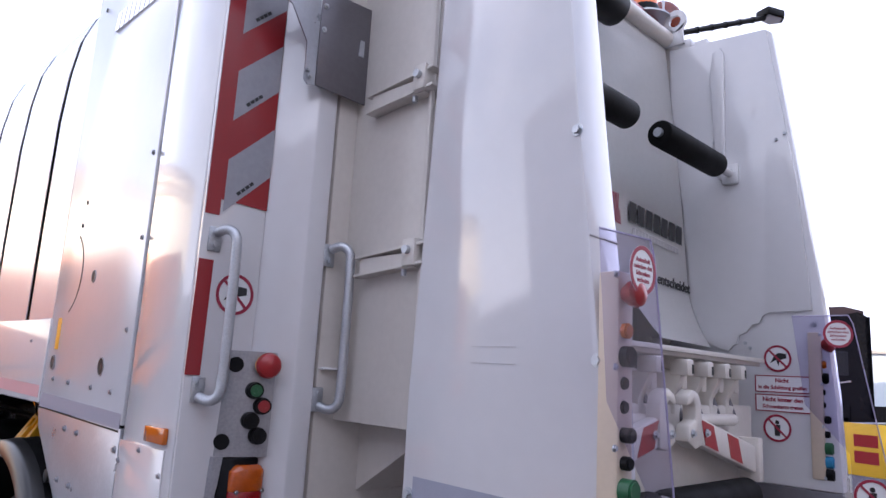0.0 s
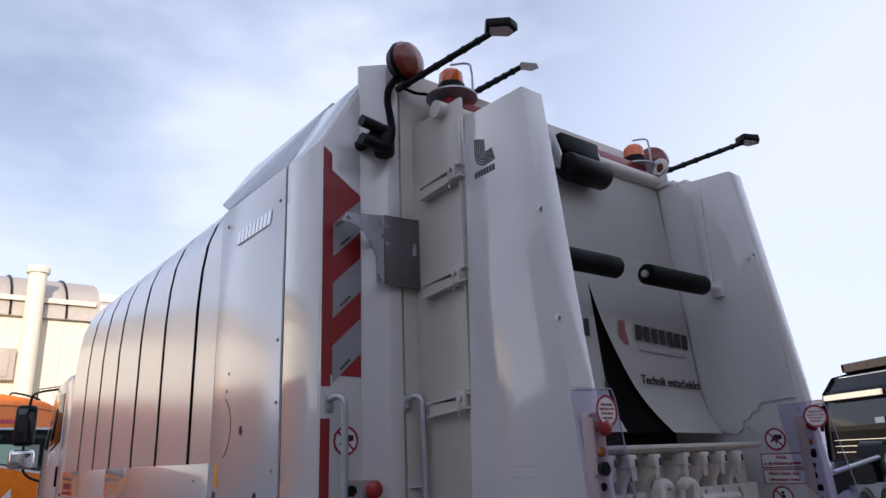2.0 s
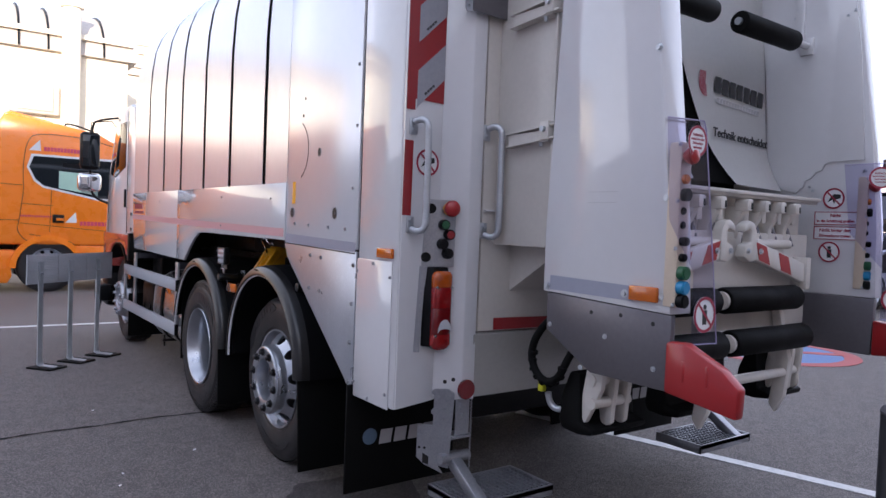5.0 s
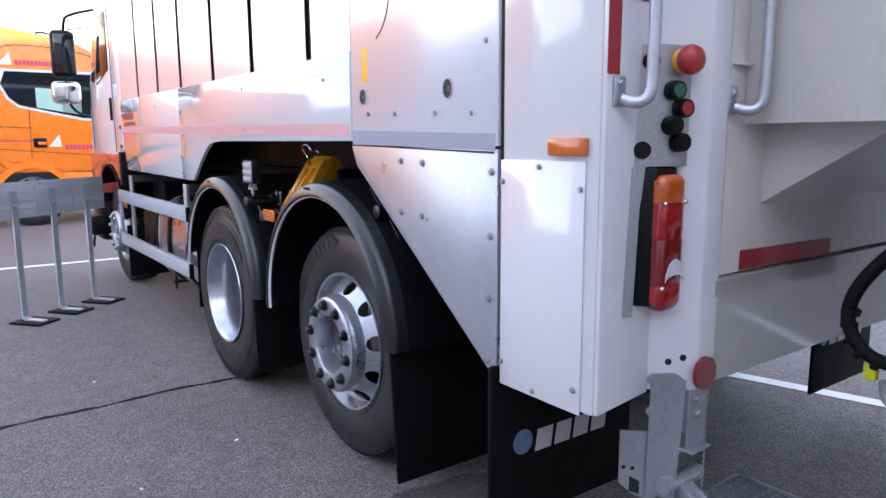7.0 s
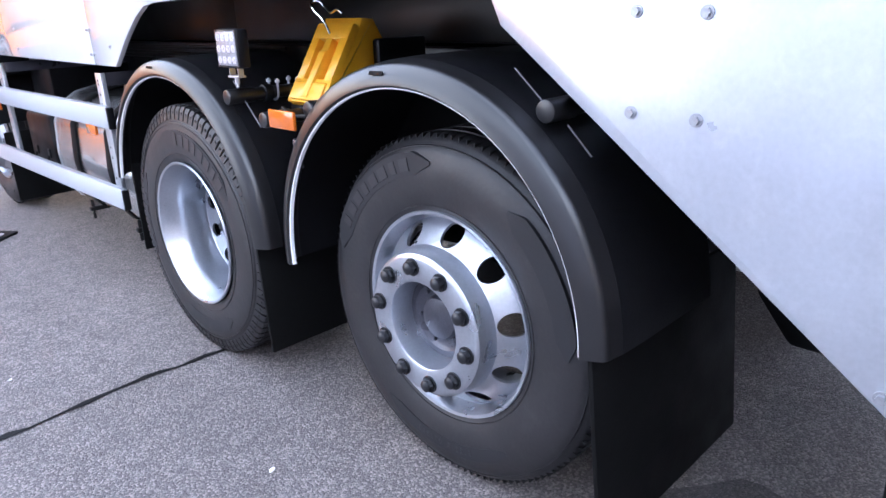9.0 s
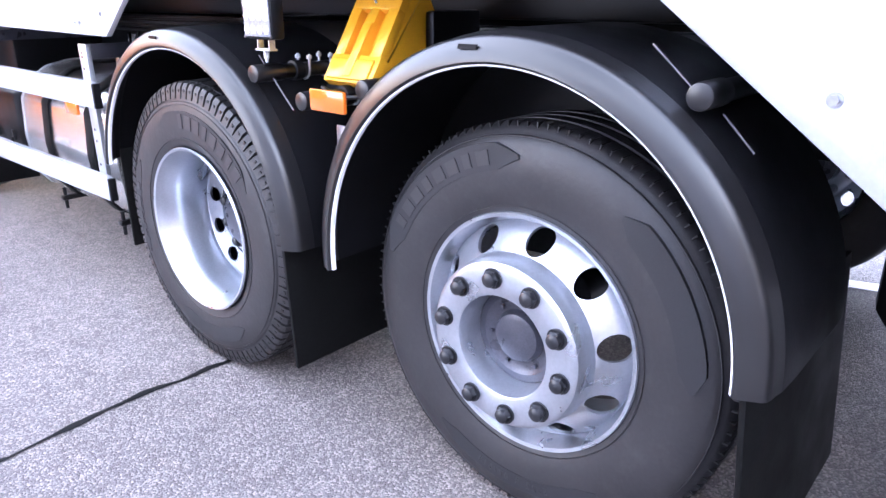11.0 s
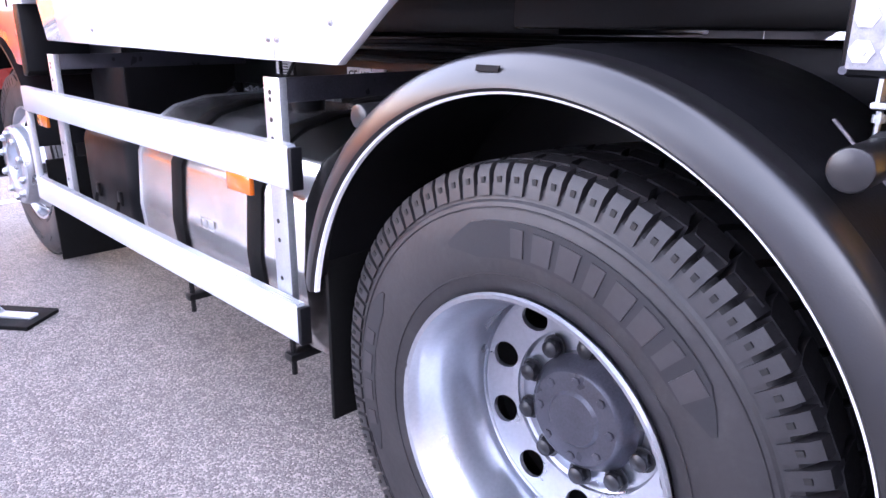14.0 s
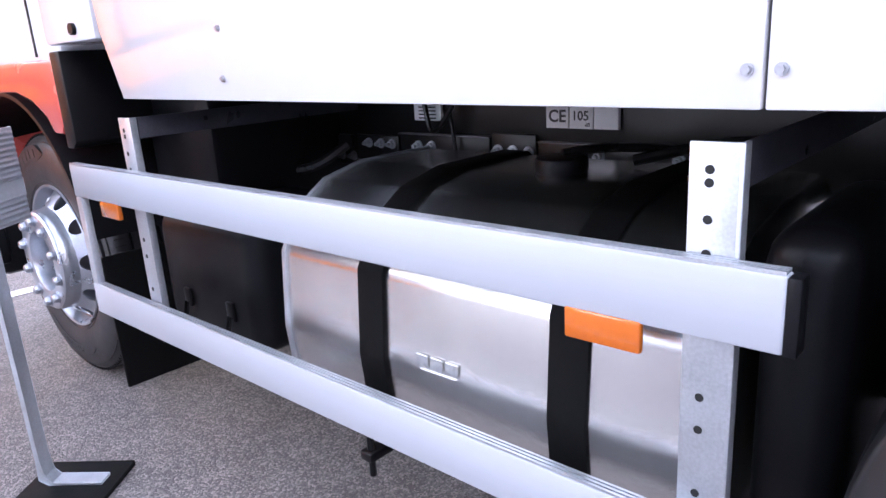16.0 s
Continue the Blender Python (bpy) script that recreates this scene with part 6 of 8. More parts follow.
# button strips and clear guards on the rear edges
def button_strip(x0, parent, mirror):
    st = new("control_strip")
    st.parent = truck
    st["label"] = "narrow control strip with coloured push buttons"
    if mirror:
        st.location = (0.02, 0.145, 0)
    else:
        st.location = (-0.052, 0.012, -0.012)
    yb = 0.765
    b = bm_new()
    box(b, x0 + (0.025 if not mirror else 0.03), 0.735, 1.24, x0 + (0.085 if not mirror else 0.065), 0.785, 1.80, 0.006)
    part("plate", b, mat("cream_strip", (0.62, 0.52, 0.40), 0.4, var=0.05), st)
    xm = x0 + 0.047
    b = bm_new()
    m = on_rear(xm, 1.752, 0.735)
    lathe(b, [(0.0, 0.046), (0.016, 0.044), (0.026, 0.038), (0.030, 0.028), (0.027, 0.016), (0.016, 0.0)], (0, 0, 0), "z", 24)
    b.transform(m)
    part("emergency_stop", b, REDBRIGHT, st, "red mushroom emergency stop button")
    for z, r, h, mt in ((1.675, 0.021, 0.02, ORANGELENS), (1.622, 0.028, 0.035, BLACKPL), (1.568, 0.017, 0.006, BLACKPL), (1.52, 0.017, 0.006, BLACKPL), (1.465, 0.02, 0.04, BLACKPL), (1.41, 0.018, 0.03, BLACKPL), (1.358, 0.03, 0.05, PALEGREEN), (1.308, 0.03, 0.05, PALEBLUE), (1.262, 0.029, 0.05, BLACKPL)):
        b = bm_new()
        r, h = r * 0.78, h * 0.5
        disc(b, on_rear(xm, z, 0.735), r, h, 22)
        disc(b, on_rear(xm, z, 0.735 - h), r * 0.8, 0.004, 22)
        part("push_button", b, mt, st)
    b = bm_new()
    for z in (1.79, 1.60, 1.44, 1.25):
        bolt_head(b, on_rear(x0 + 0.012, z, 0.735), 0.005)
    P_each("screw", b, GALV, parent=st)


button_strip(0.43, lf, False)
button_strip(2.06, rt, True)


def clear_guard(x, y, turn=0.0):
    """A clear sheet that hangs before the buttons; x, y: its upper inner corner."""
    gd = new("clear_guard")
    gd.parent = truck
    gd["label"] = "clear acrylic guard with round warning stickers"
    m = Matrix.Translation((x, y, 0.0)) @ Matrix.Rotation(radians(turn), 4, "Z")
    b = bm_new()
    prism(b, [(-0.045, 1.85), (0.15, 1.86), (0.165, 1.83), (0.255, 1.30), (0.285, 1.10), (0.14, 1.105), (0.135, 1.35), (-0.01, 1.52)], "y", -0.002, 0.003, m=m)
    ob = part("sheet", b, ACRYL, gd)
    ob.visible_shadow = False
    b = bm_new()
    rim = [(-0.045, 1.85), (0.15, 1.86), (0.165, 1.83), (0.255, 1.30), (0.285, 1.10), (0.14, 1.105)]
    for p, q in zip(rim, rim[1:]):
        rod(b, m @ Vector((p[0], 0.0005, p[1])), m @ Vector((q[0], 0.0005, q[1])), 0.0022, 6)
    part("cut_edge", b, mat("acrylic_edge", (0.45, 0.42, 0.58), 0.2, spec=0.6), gd, "milky cut edge of the clear sheet")
    stand = Matrix(((1, 0, 0, 0), (0, 0, -1, 0), (0, 1, 0, 0), (0, 0, 0, 1)))
    m1 = m @ Matrix.Translation((0.112, -0.003, 1.788)) @ stand
    b = bm_new()
    disc(b, m1, 0.052, 0.001, 36)
    part("sticker", b, PAPER, gd)
    b = bm_new()
    ring(b, m1 @ Matrix.Translation((0, 0, 0.001)), 0.052, 0.009, 0.001, 36)
    part("sticker_ring", b, PRINTRED, gd)
    b = bm_new()
    for k, w in enumerate(("Aufenthalt", "zwischen den", "Schranken", "verboten")):
        lettering(b, w, m1 @ Matrix.Translation((0, 0.021 - 0.014 * k, 0.0012)), 0.0135, 0.0006, 0.0003)
    part("sticker_print", b, PRINTRED, gd)
    prohibition_sign(m @ Matrix.Translation((0.20, -0.003, 1.205)) @ stand, 0.062, gd, "man")
    return gd


clear_guard(0.316, 0.71)
clear_guard(2.0, 0.90, -60)

# red buffers at the ends of the lower covers
def red_buffer(x0, x1, pts, name="red_buffer"):
    b = bm_new()
    prism(b, pts, "x", x0, x1, 0.012)
    r = P(name, b, REDBRIGHT, "red plastic guard end")
    ys = sum(p[0] for p in pts) / len(pts)
    zs = sum(p[1] for p in pts) / len(pts)
    for dy in (0.06, -0.03):
        b = bm_new()
        box(b, x0 - 0.002, ys + dy, zs - 0.035, x0 + 0.004, ys + dy + 0.012, zs + 0.035, 0.002)
        part("rib", b, REDBRIGHT, r)


red_buffer(0.40, 0.45, [(0.775, 1.11), (0.775, 0.935), (0.505, 0.90), (0.50, 1.0), (0.56, 1.05), (0.70, 1.115)])
red_buffer(2.11, 2.16, [(0.83, 1.093), (0.83, 0.917), (0.455, 0.958), (0.448, 1.060)])

# ---- hinges between body and lift ----
for z in (1.85, 2.37, 2.84):
    for x in (0.42,):
        h = new("hinge_arm")
        h.parent = truck
        h["label"] = "white welded hinge arm with a bolt"
        b = bm_new()
        for dz in (0.0, 0.055):
            b = bm_new()
            prism(b, [(1.66, z + dz - 0.022), (1.66, z + dz - 0.014), (1.36, z + dz + 0.008), (1.36, z + dz)], "x", x - 0.014, x + 0.03, 0.001)
            part("arm", b, CREAM, h)
        b = bm_new()
        box(b, x - 0.006, 1.40, z - 0.01, x + 0.034, 1.64, z + 0.035)
        part("web", b, CREAM, h)
        b = bm_new()
        box(b, x - 0.022, 1.385, z - 0.004, x + 0.02, 1.435, z + 0.072, 0.003)
        part("lug", b, CREAM, h)
        b = bm_new()
        rod(b, (x - 0.036, 1.41, z + 0.040), (x + 0.03, 1.41, z + 0.040), 0.012, 10)
        rod(b, (x + 0.004, 1.45, z - 0.028), (x + 0.004, 1.45, z + 0.062), 0.008, 8)
        part("bolt", b, GALV, h)
for x in (0.432,):
    b = bm_new()
    box(b, x, 1.388, 1.36, x + 0.016, 1.400, 3.14, 0.002)
    P("hinge_bar", b, CREAM)

# ---- hopper with its banners ----
b = bm_new()
box(b, 0.53, 1.56, 1.65, 2.04, 1.60, 3.10)
P("hopper_back", b, BLACKRUB)


def banner(corner_pts):
    """A hanging sheet, curved outwards towards its lower edge."""
    (xa, za), (xb, zb), (xc, zc), (xd, zd) = corner_pts
    b = bm_new()
    n, k = 14, 8
    def y_at(z):
        return 1.452 + 0.10 * max(0.0, z - 2.45) - 0.05 * max(0.0, (2.45 - z) / 0.7) - 0.075 * max(0.0, (2.02 - z) / 0.27) ** 2
    rows = []
    for i in range(n + 1):
        f = i / n
        row = []
        for j in range(k + 1):
            q = j / k
            x = (xa + (xd - xa) * f) * (1 - q) + (xb + (xc - xb) * f) * q
            z = (za + (zd - za) * f) * (1 - q) + (zb + (zc - zb) * f) * q
            row.append(b.verts.new((x, y_at(z), z)))
        rows.append(row)
    for r0, r1 in zip(rows, rows[1:]):
        for j in range(k):
            b.faces.new((r0[j], r0[j + 1], r1[j + 1], r1[j]))
    bmesh.ops.solidify(b, geom=b.faces[:], thickness=0.006)
    return b, y_at


_, y_at = banner([(0, 1), (1, 1), (1, 0), (0, 0)])
b, _ = banner([(0.54, 3.22), (2.105, 3.22), (2.105, 2.50), (0.54, 2.50)])
P("hopper_upper_shield", b, BANNER, "white sheet shield above the hopper")
b, _ = banner([(1.305, 2.502), (2.105, 2.502), (2.105, 1.735), (1.68, 1.745)])
for v in b.verts:
    f = (2.502 - v.co.z) / 0.75
    v.co.x -= 0.30 * f * (1 - f) * (2.105 - v.co.x)
P("printed_banner", b, BANNER, "white hanging rubber sheet with black print")
# black sheet put in for the dark hopper that shows between the banners
b, _ = banner([(1.10, 2.50), (1.36, 2.50), (1.90, 1.745), (1.10, 1.745)])
for v in b.verts:
    v.co.y += 0.022
P("gap_backing", b, BLACKRUB, "black sheet in place of the dark gap between the banners")
b, _ = banner([(0.54, 2.502), (1.303, 2.502), (1.32, 1.75), (0.54, 1.75)])
P("printed_banner", b, BANNER, "white hanging rubber sheet with black print")
for bars, x, z, w, h, ink in ((7, 1.835, 2.243, 0.47, 0.082, PRINTBLK), (15, 1.82, 2.165, 0.40, 0.024, PRINTGREY)):
    b = bm_new()
    wordbars(b, bars, on_rear(x, z, y_at(z) - 0.010) @ Matrix.Rotation(radians(-3.5), 4, "Z"), w, h)
    P("maker_lettering", b, ink, "maker lettering shown as bars")
b = bm_new()
lettering(b, "Technik entscheidet", on_rear(1.838, 2.0, y_at(2.0) - 0.013) @ Matrix.Rotation(radians(-2.0), 4, "Z"), 0.063, 0.0015, 0.001)
P("slogan", b, PRINTBLK, "black slogan lettering")
b = bm_new()
m = on_rear(1.515, 2.255, y_at(2.25) - 0.010)
for k in range(5):
    for i in range(8):
        a0, a1 = radians(180 + 100 * i / 8), radians(180 + 100 * (i + 1) / 8)
        r0, r1 = 0.062 - 0.011 * k, 0.056 - 0.011 * k
        plate(b, [(r1 * math.cos(a0) + 0.018, 1.1 * r1 * math.sin(a0)), (r0 * math.cos(a0) + 0.018, 1.1 * r0 * math.sin(a0)), (r0 * math.cos(a1) + 0.018, 1.1 * r0 * math.sin(a1)), (r1 * math.cos(a1) + 0.018, 1.1 * r1 * math.sin(a1))], m, 0.001)
    plate(b, [(-0.044 + 0.011 * k, 0), (-0.038 + 0.011 * k, 0), (-0.034 + 0.011 * k, 0.055), (-0.040 + 0.011 * k, 0.055)], m, 0.001)
P("emblem", b, PRINTRED, "dark red curved-line emblem")
b = bm_new()
wordbars(b, 1, on_rear(1.225, 2.25, y_at(2.25) - 0.010), 0.05, 0.088)
P("lettering_end", b, PRINTBLK)
b = bm_new()
wordbars(b, 1, on_rear(1.30, 1.97, y_at(1.97) - 0.012), 0.03, 0.045)
P("lettering_end", b, PRINTBLK)

# rollers that catch the lids
for x0, x1 in ((0.53, 1.231), (1.457, 1.955)):
    r = new("lid_roller")
    r.parent = truck
    r["label"] = "black rubber roller on a steel pin"
    b = bm_new()
    cyl(b, ((x0 + x1) / 2, 1.215, 2.50), "x", 0.052, x1 - x0, 28, b=0.008)
    part("sleeve", b, BLACKRUB, r)
    b = bm_new()
    cyl(b, (x0 - 0.004 if x0 > 1 else x1 + 0.004, 1.215, 2.50), "x", 0.018, 0.02, 14)
    part("pin", b, GALV, r)
b = bm_new()
cyl(b, (2.02, 1.215, 2.50), "x", 0.02, 0.14, 14)
box(b, 2.085, 1.18, 2.45, 2.108, 1.25, 2.54, 0.006)
P("roller_mount", b, WHITE)

# beam across the top with camera, beacons and lamps
b = bm_new()
cyl(b, (1.30, 1.52, 3.235), "x", 0.042, 1.78, 20)
P("top_beam", b, CREAM, "off-white round cross beam")
b = bm_new()
box(b, 0.53, 1.56, 3.30, 2.10, 1.70, 3.36, 0.006)
P("top_rail", b, RED, "red top rail")
b = bm_new()
prism(b, [(1.53, 3.16), (1.45, 3.08), (1.43, 3.16), (1.47, 3.30), (1.53, 3.34), (1.58, 3.28)], "x", 1.16, 1.175, 0.003)
prism(b, [(1.53, 3.16), (1.45, 3.08), (1.43, 3.16), (1.47, 3.30), (1.53, 3.34), (1.58, 3.28)], "x", 1.50, 1.515, 0.003)
P_each("camera_bracket", b, GALV)
b = bm_new()
cyl(b, (1.34, 1.43, 3.10), "x", 0.075, 0.30, 24, b=0.01)
P("camera_housing", b, BLACKPL, "black cylindrical camera housing")
b = bm_new()
box(b, 1.19, 1.44, 3.2, 1.49, 1.50, 3.30, 0.01)
P("camera_cover", b, BLACKPL)
b = bm_new()
lathe(b, [(0.030, 2.094), (0.058, 2.094), (0.058, 2.108), (0.030, 2.108)], (0, 1.47, 3.315), "x", 28, closed=True)
prism(b, [(1.415, 3.300), (1.432, 3.262), (1.425, 3.19), (1.545, 3.19), (1.515, 3.262), (1.525, 3.300), (1.47, 3.262)], "x", 2.094, 2.108, 0.002)
P("lifting_lug", b, WHITE, "white lifting eye on the beam")
b = bm_new()
box(b, 2.112, 1.40, 3.165, 2.19, 1.47, 3.215, 0.006)
box(b, 2.135, 1.33, 3.160, 2.21, 1.395, 3.200, 0.006)
P("beam_bracket", b, WHITE)


def beacon(x, y, z):
    c = new("beacon")
    c.parent = truck
    c["label"] = "amber rotating beacon on a disc"
    b = bm_new()
    lathe(b, [(0.0, 0.15), (0.045, 0.148), (0.06, 0.13), (0.066, 0.07)], (x, y, z), "z", 28)
    part("dome", b, BEACON, c)
    b = bm_new()
    cyl(b, (x, y, z + 0.035), "z", 0.07, 0.07, 28, b=0.006)
    part("base", b, BLACKPL, c)
    b = bm_new()
    cyl(b, (x, y, z - 0.004), "z", 0.13, 0.008, 28)
    box(b, x - 0.10, y, z - 0.10, x + 0.10, y + 0.13, z - 0.092, 0.002)
    box(b, x - 0.10, y + 0.12, z - 0.20, x + 0.10, y + 0.128, z - 0.092, 0.002)
    part("disc", b, GALV, c)
    b = bm_new()
    tube(b, [(x + 0.1, y - 0.05, z), (x + 0.1, y - 0.05, z + 0.19), (x + 0.08, y - 0.04, z + 0.21), (x, y, z + 0.19)], 0.006, 8, smooth=1)
    part("guard_wire", b, GALV, c)


beacon(0.60, 1.62, 3.395)
beacon(2.07, 1.62, 3.36)


def round_lamp(x, y, z, turn):
    c = new("round_signal_lamp")
    c.parent = truck
    c["label"] = "large round dark red signal lamp"
    m = Matrix.Translation((x, y, z)) @ Matrix.Rotation(radians(turn), 4, "Z")
    b = bm_new()
    lathe(b, [(0.0, -0.075), (0.05, -0.07), (0.085, -0.05), (0.10, -0.02)], (0, 0, 0), "y", 28)
    b.transform(m)
    part("lens", b, mat("dark_amber_lens", (0.18, 0.022, 0.007), 0.2, coat=0.5), c)
    b = bm_new()
    lathe(b, [(0.10, -0.022), (0.105, 0.0), (0.09, 0.04), (0.0, 0.06)], (0, 0, 0), "y", 28)
    b.transform(m)
    part("housing", b, BLACKPL, c)


round_lamp(0.345, 1.66, 3.53, 10)
round_lamp(2.29, 1.64, 3.46, -50)


def lamp_arm(p, q, head):
    c = new("lamp_arm")
    c.parent = truck
    c["label"] = "black arm with a small lamp at its end"
    b = bm_new()
    rod(b, p, q, 0.016, 12)
    for k in range(6):
        o = Vector(p).lerp(Vector(q), 0.12 + 0.15 * k)
        cyl(b, o, Vector(q) - Vector(p), 0.02, 0.012, 8)
    part("arm", b, BLACKPL, c)
    d = (Vector(q) - Vector(p)).normalized()
    b = bm_new()
    m = Matrix.Translation(Vector(q) + d * 0.06) @ Matrix.Rotation(math.atan2(d.y, d.x), 4, "Z")
    if head == "flat":
        prism(b, [(-0.07, -0.045), (0.05, -0.055), (0.095, 0.0), (0.05, 0.055), (-0.07, 0.045)], "z", -0.015, 0.03, 0.008, m=m)
    else:
        cyl(b, (0, 0, -0.03), "z", 0.05, 0.08, 20, b=0.012, m=m)
    part("head", b, BLACKPL, c)
    b = bm_new()
    prism(b, [(-0.05, -0.035), (0.04, -0.04), (0.07, 0.0), (0.04, 0.04), (-0.05, 0.035)], "z", -0.020, -0.0155, m=m)
    part("lens", b, CLEARLENS, c)


lamp_arm((0.29, 1.66, 3.36), (0.66, 1.38, 3.655), "flat")
lamp_arm((0.80, 1.75, 3.52), (1.10, 1.62, 3.74), "round")
lamp_arm((2.30, 1.60, 3.37), (2.95, 1.36, 3.66), "flat")
b = bm_new()
tube(b, [(0.34, 1.72, 3.46), (0.30, 1.68, 3.44), (0.27, 1.72, 3.36), (0.30, 1.72, 3.22), (0.29, 1.70, 3.14), (0.27, 1.72, 3.06)], 0.018, 10, smooth=2)
P("cable_hose", b, BLACKRUB, "black corrugated cable hose")
b = bm_new()
rod(b, (0.12, 1.70, 3.17), (0.28, 1.72, 3.16), 0.028, 14)
rod(b, (0.12, 1.70, 3.08), (0.28, 1.72, 3.07), 0.028, 14)
cyl(b, (0.27, 1.74, 3.11), "z", 0.05, 0.14, 18, b=0.02)
rod(b, (0.2, 1.72, 3.12), (0.2, 1.86, 3.12), 0.03, 12)
P("horn", b, BLACKPL, "black twin horn")
b = bm_new()
tube(b, [(0.40, 1.75, 3.45), (0.45, 1.72, 3.42), (0.52, 1.70, 3.43), (0.60, 1.68, 3.40)], 0.008, 8, smooth=2)
P("cable", b, BLACKRUB)

# ---- lifting comb, arms and lower rollers ----
b = bm_new()
prism(b, [(1.20, 1.50), (1.20, 1.688), (1.045, 1.684), (1.045, 1.668), (1.062, 1.668), (1.062, 1.655), (1.150, 1.655), (1.150, 1.50)], "x", 0.56, 1.98, 0.002)
P("comb_carrier", b, CREAM, "cream painted lifting comb carrier")
for x in (0.70, 0.836, 0.966, 1.123, 1.329, 1.476, 1.616, 1.752):
    c = new("comb_claw")
    c.parent = truck
    c.location = (0, 0, -0.080)
    c["label"] = "cream cast claw of the lifting comb"
    b = bm_new()
    prism(b, [(x - 0.017, 1.728), (x + 0.017, 1.728), (x + 0.025, 1.716), (x + 0.022, 1.676), (x - 0.022, 1.676), (x - 0.025, 1.716)], "y", 1.035, 1.10, 0.005)
    part("head", b, CREAM, c)
    b = bm_new()
    prism(b, [(1.155, 1.700), (1.085, 1.690), (1.062, 1.672), (1.075, 1.640), (1.098, 1.600), (1.100, 1.545), (1.155, 1.505)], "x", x - 0.017, x + 0.017, 0.005)
    part("neck", b, CREAM, c)
    b = bm_new()
    box(b, x + 0.004, 1.0345, 1.682, x + 0.020, 1.040, 1.712, 0.001)
    part("slot", b, GROOVE, c)
    b = bm_new()
    cyl(b, (x + 0.058, 1.118, 1.590), (0.0, 0.35, 1), 0.011, 0.15, 10)
    part("plunger", b, DULLMETAL, c)
    b = bm_new()
    box(b, x + 0.040, 1.085, 1.625, x + 0.076, 1.150, 1.690, 0.005)
    part("latch", b, CREAM, c)


def swing_arm(x_in, x_out, sgn):
    s = new("swing_arm")
    s.parent = truck
    s["label"] = "cream swing arm with red reflective patches"
    b = bm_new()
    # bar seen from behind: inner end hooked upwards
    xi, xo = x_in, x_out
    prism(b, [(xi, 1.465), (xo, 1.36), (xo, 1.265), (xi, 1.375)], "y", 1.02, 1.06, 0.008)
    part("bar", b, CREAM, s)
    b = bm_new()
    pts = [(xi - sgn * d, z) for d, z in ((0.0, 1.465), (0.005, 1.51), (0.025, 1.54), (0.06, 1.552), (0.10, 1.53), (0.105, 1.50), (0.08, 1.505), (0.06, 1.515), (0.045, 1.50), (0.045, 1.455), (0.09, 1.44), (0.10, 1.39), (0.05, 1.365), (0.0, 1.375))]
    prism(b, pts, "y", 1.015, 1.065, 0.008)
    part("hook", b, CREAM, s)
    for f0 in (0.0, 0.44):
        b = bm_new()
        def at(f, v):
            x = xi + (xo - xi) * f
            top = 1.465 + (1.36 - 1.465) * f - 0.008
            bot = 1.375 + (1.265 - 1.375) * f + 0.008
            return (x, bot + (top - bot) * v)
        pts = [at(f0 + 0.06, 0), at(f0 + 0.28, 0), at(f0 + 0.20, 1), at(f0, 1)]
        plate(b, pts if sgn > 0 else pts[::-1], on_rear(0, 0, 1.02), 0.001)
        part("red_patch", b, REDBRIGHT, s)
    b = bm_new()
    box(b, min(xo, xo + sgn * 0.04), 1.01, 1.235, max(xo, xo + sgn * 0.04), 1.09, 1.39, 0.006)
    for z in (1.35, 1.27):
        cyl(b, (xo + sgn * 0.02, 1.05, z), "x", 0.018, 0.06, 12)
    part("pivot_block", b, CREAM, s)
    b = bm_new()
    for dx in (-0.07, 0.03):
        bolt_head(b, on_rear(xi + sgn * dx, 1.415, 1.015), 0.009)
    P_each("bolt", b, GALV, parent=s)


swing_arm(1.365, 1.81, 1)
swing_arm(1.085, 0.64, -1)
b = bm_new()
box(b, 0.56, 1.10, 1.05, 1.98, 1.17, 1.50, 0.008)
P("lift_back_plate", b, CREAM, "cream back plate of the lift")
b = bm_new()
cyl(b, (1.60, 1.08, 1.45), "x", 0.022, 0.3, 14)
cyl(b, (0.95, 1.08, 1.45), "x", 0.022, 0.3, 14)
P_each("hydraulic_rod", b, CREAM)
for x0, x1, y, z in ((1.12, 1.72, 1.02, 1.20), (0.56, 1.05, 1.02, 1.20), (1.12, 1.74, 0.98, 1.02), (0.52, 1.05, 0.98, 1.02)):
    r = new("support_roller")
    r.parent = truck
    r["label"] = "thick black rubber support roller"
    b = bm_new()
    lathe(b, [(0.03, x0), (0.052, x0), (0.058, x0 + 0.01), (0.058, x1 - 0.01), (0.052, x1), (0.03, x1)], (0, y, z), "x", 28)
    part("sleeve", b, BLACKRUB, r)
    b = bm_new()
    cyl(b, ((x0 + x1) / 2, y, z), "x", 0.04, x1 - x0 + 0.03, 18)
    part("core", b, CREAM, r)
b = bm_new()
for x in (1.06, 1.68):
    prism(b, [(1.10, 1.15), (1.06, 1.15), (1.0, 0.90), (1.02, 0.72), (1.06, 0.64), (1.09, 0.68), (1.06, 0.90)], "x", x - 0.018, x + 0.018, 0.004)
P_each("lower_link", b, CREAM)
b = bm_new()
cyl(b, (1.37, 1.03, 0.84), "x", 0.022, 0.64, 14)
P("cross_tube", b, CREAM)
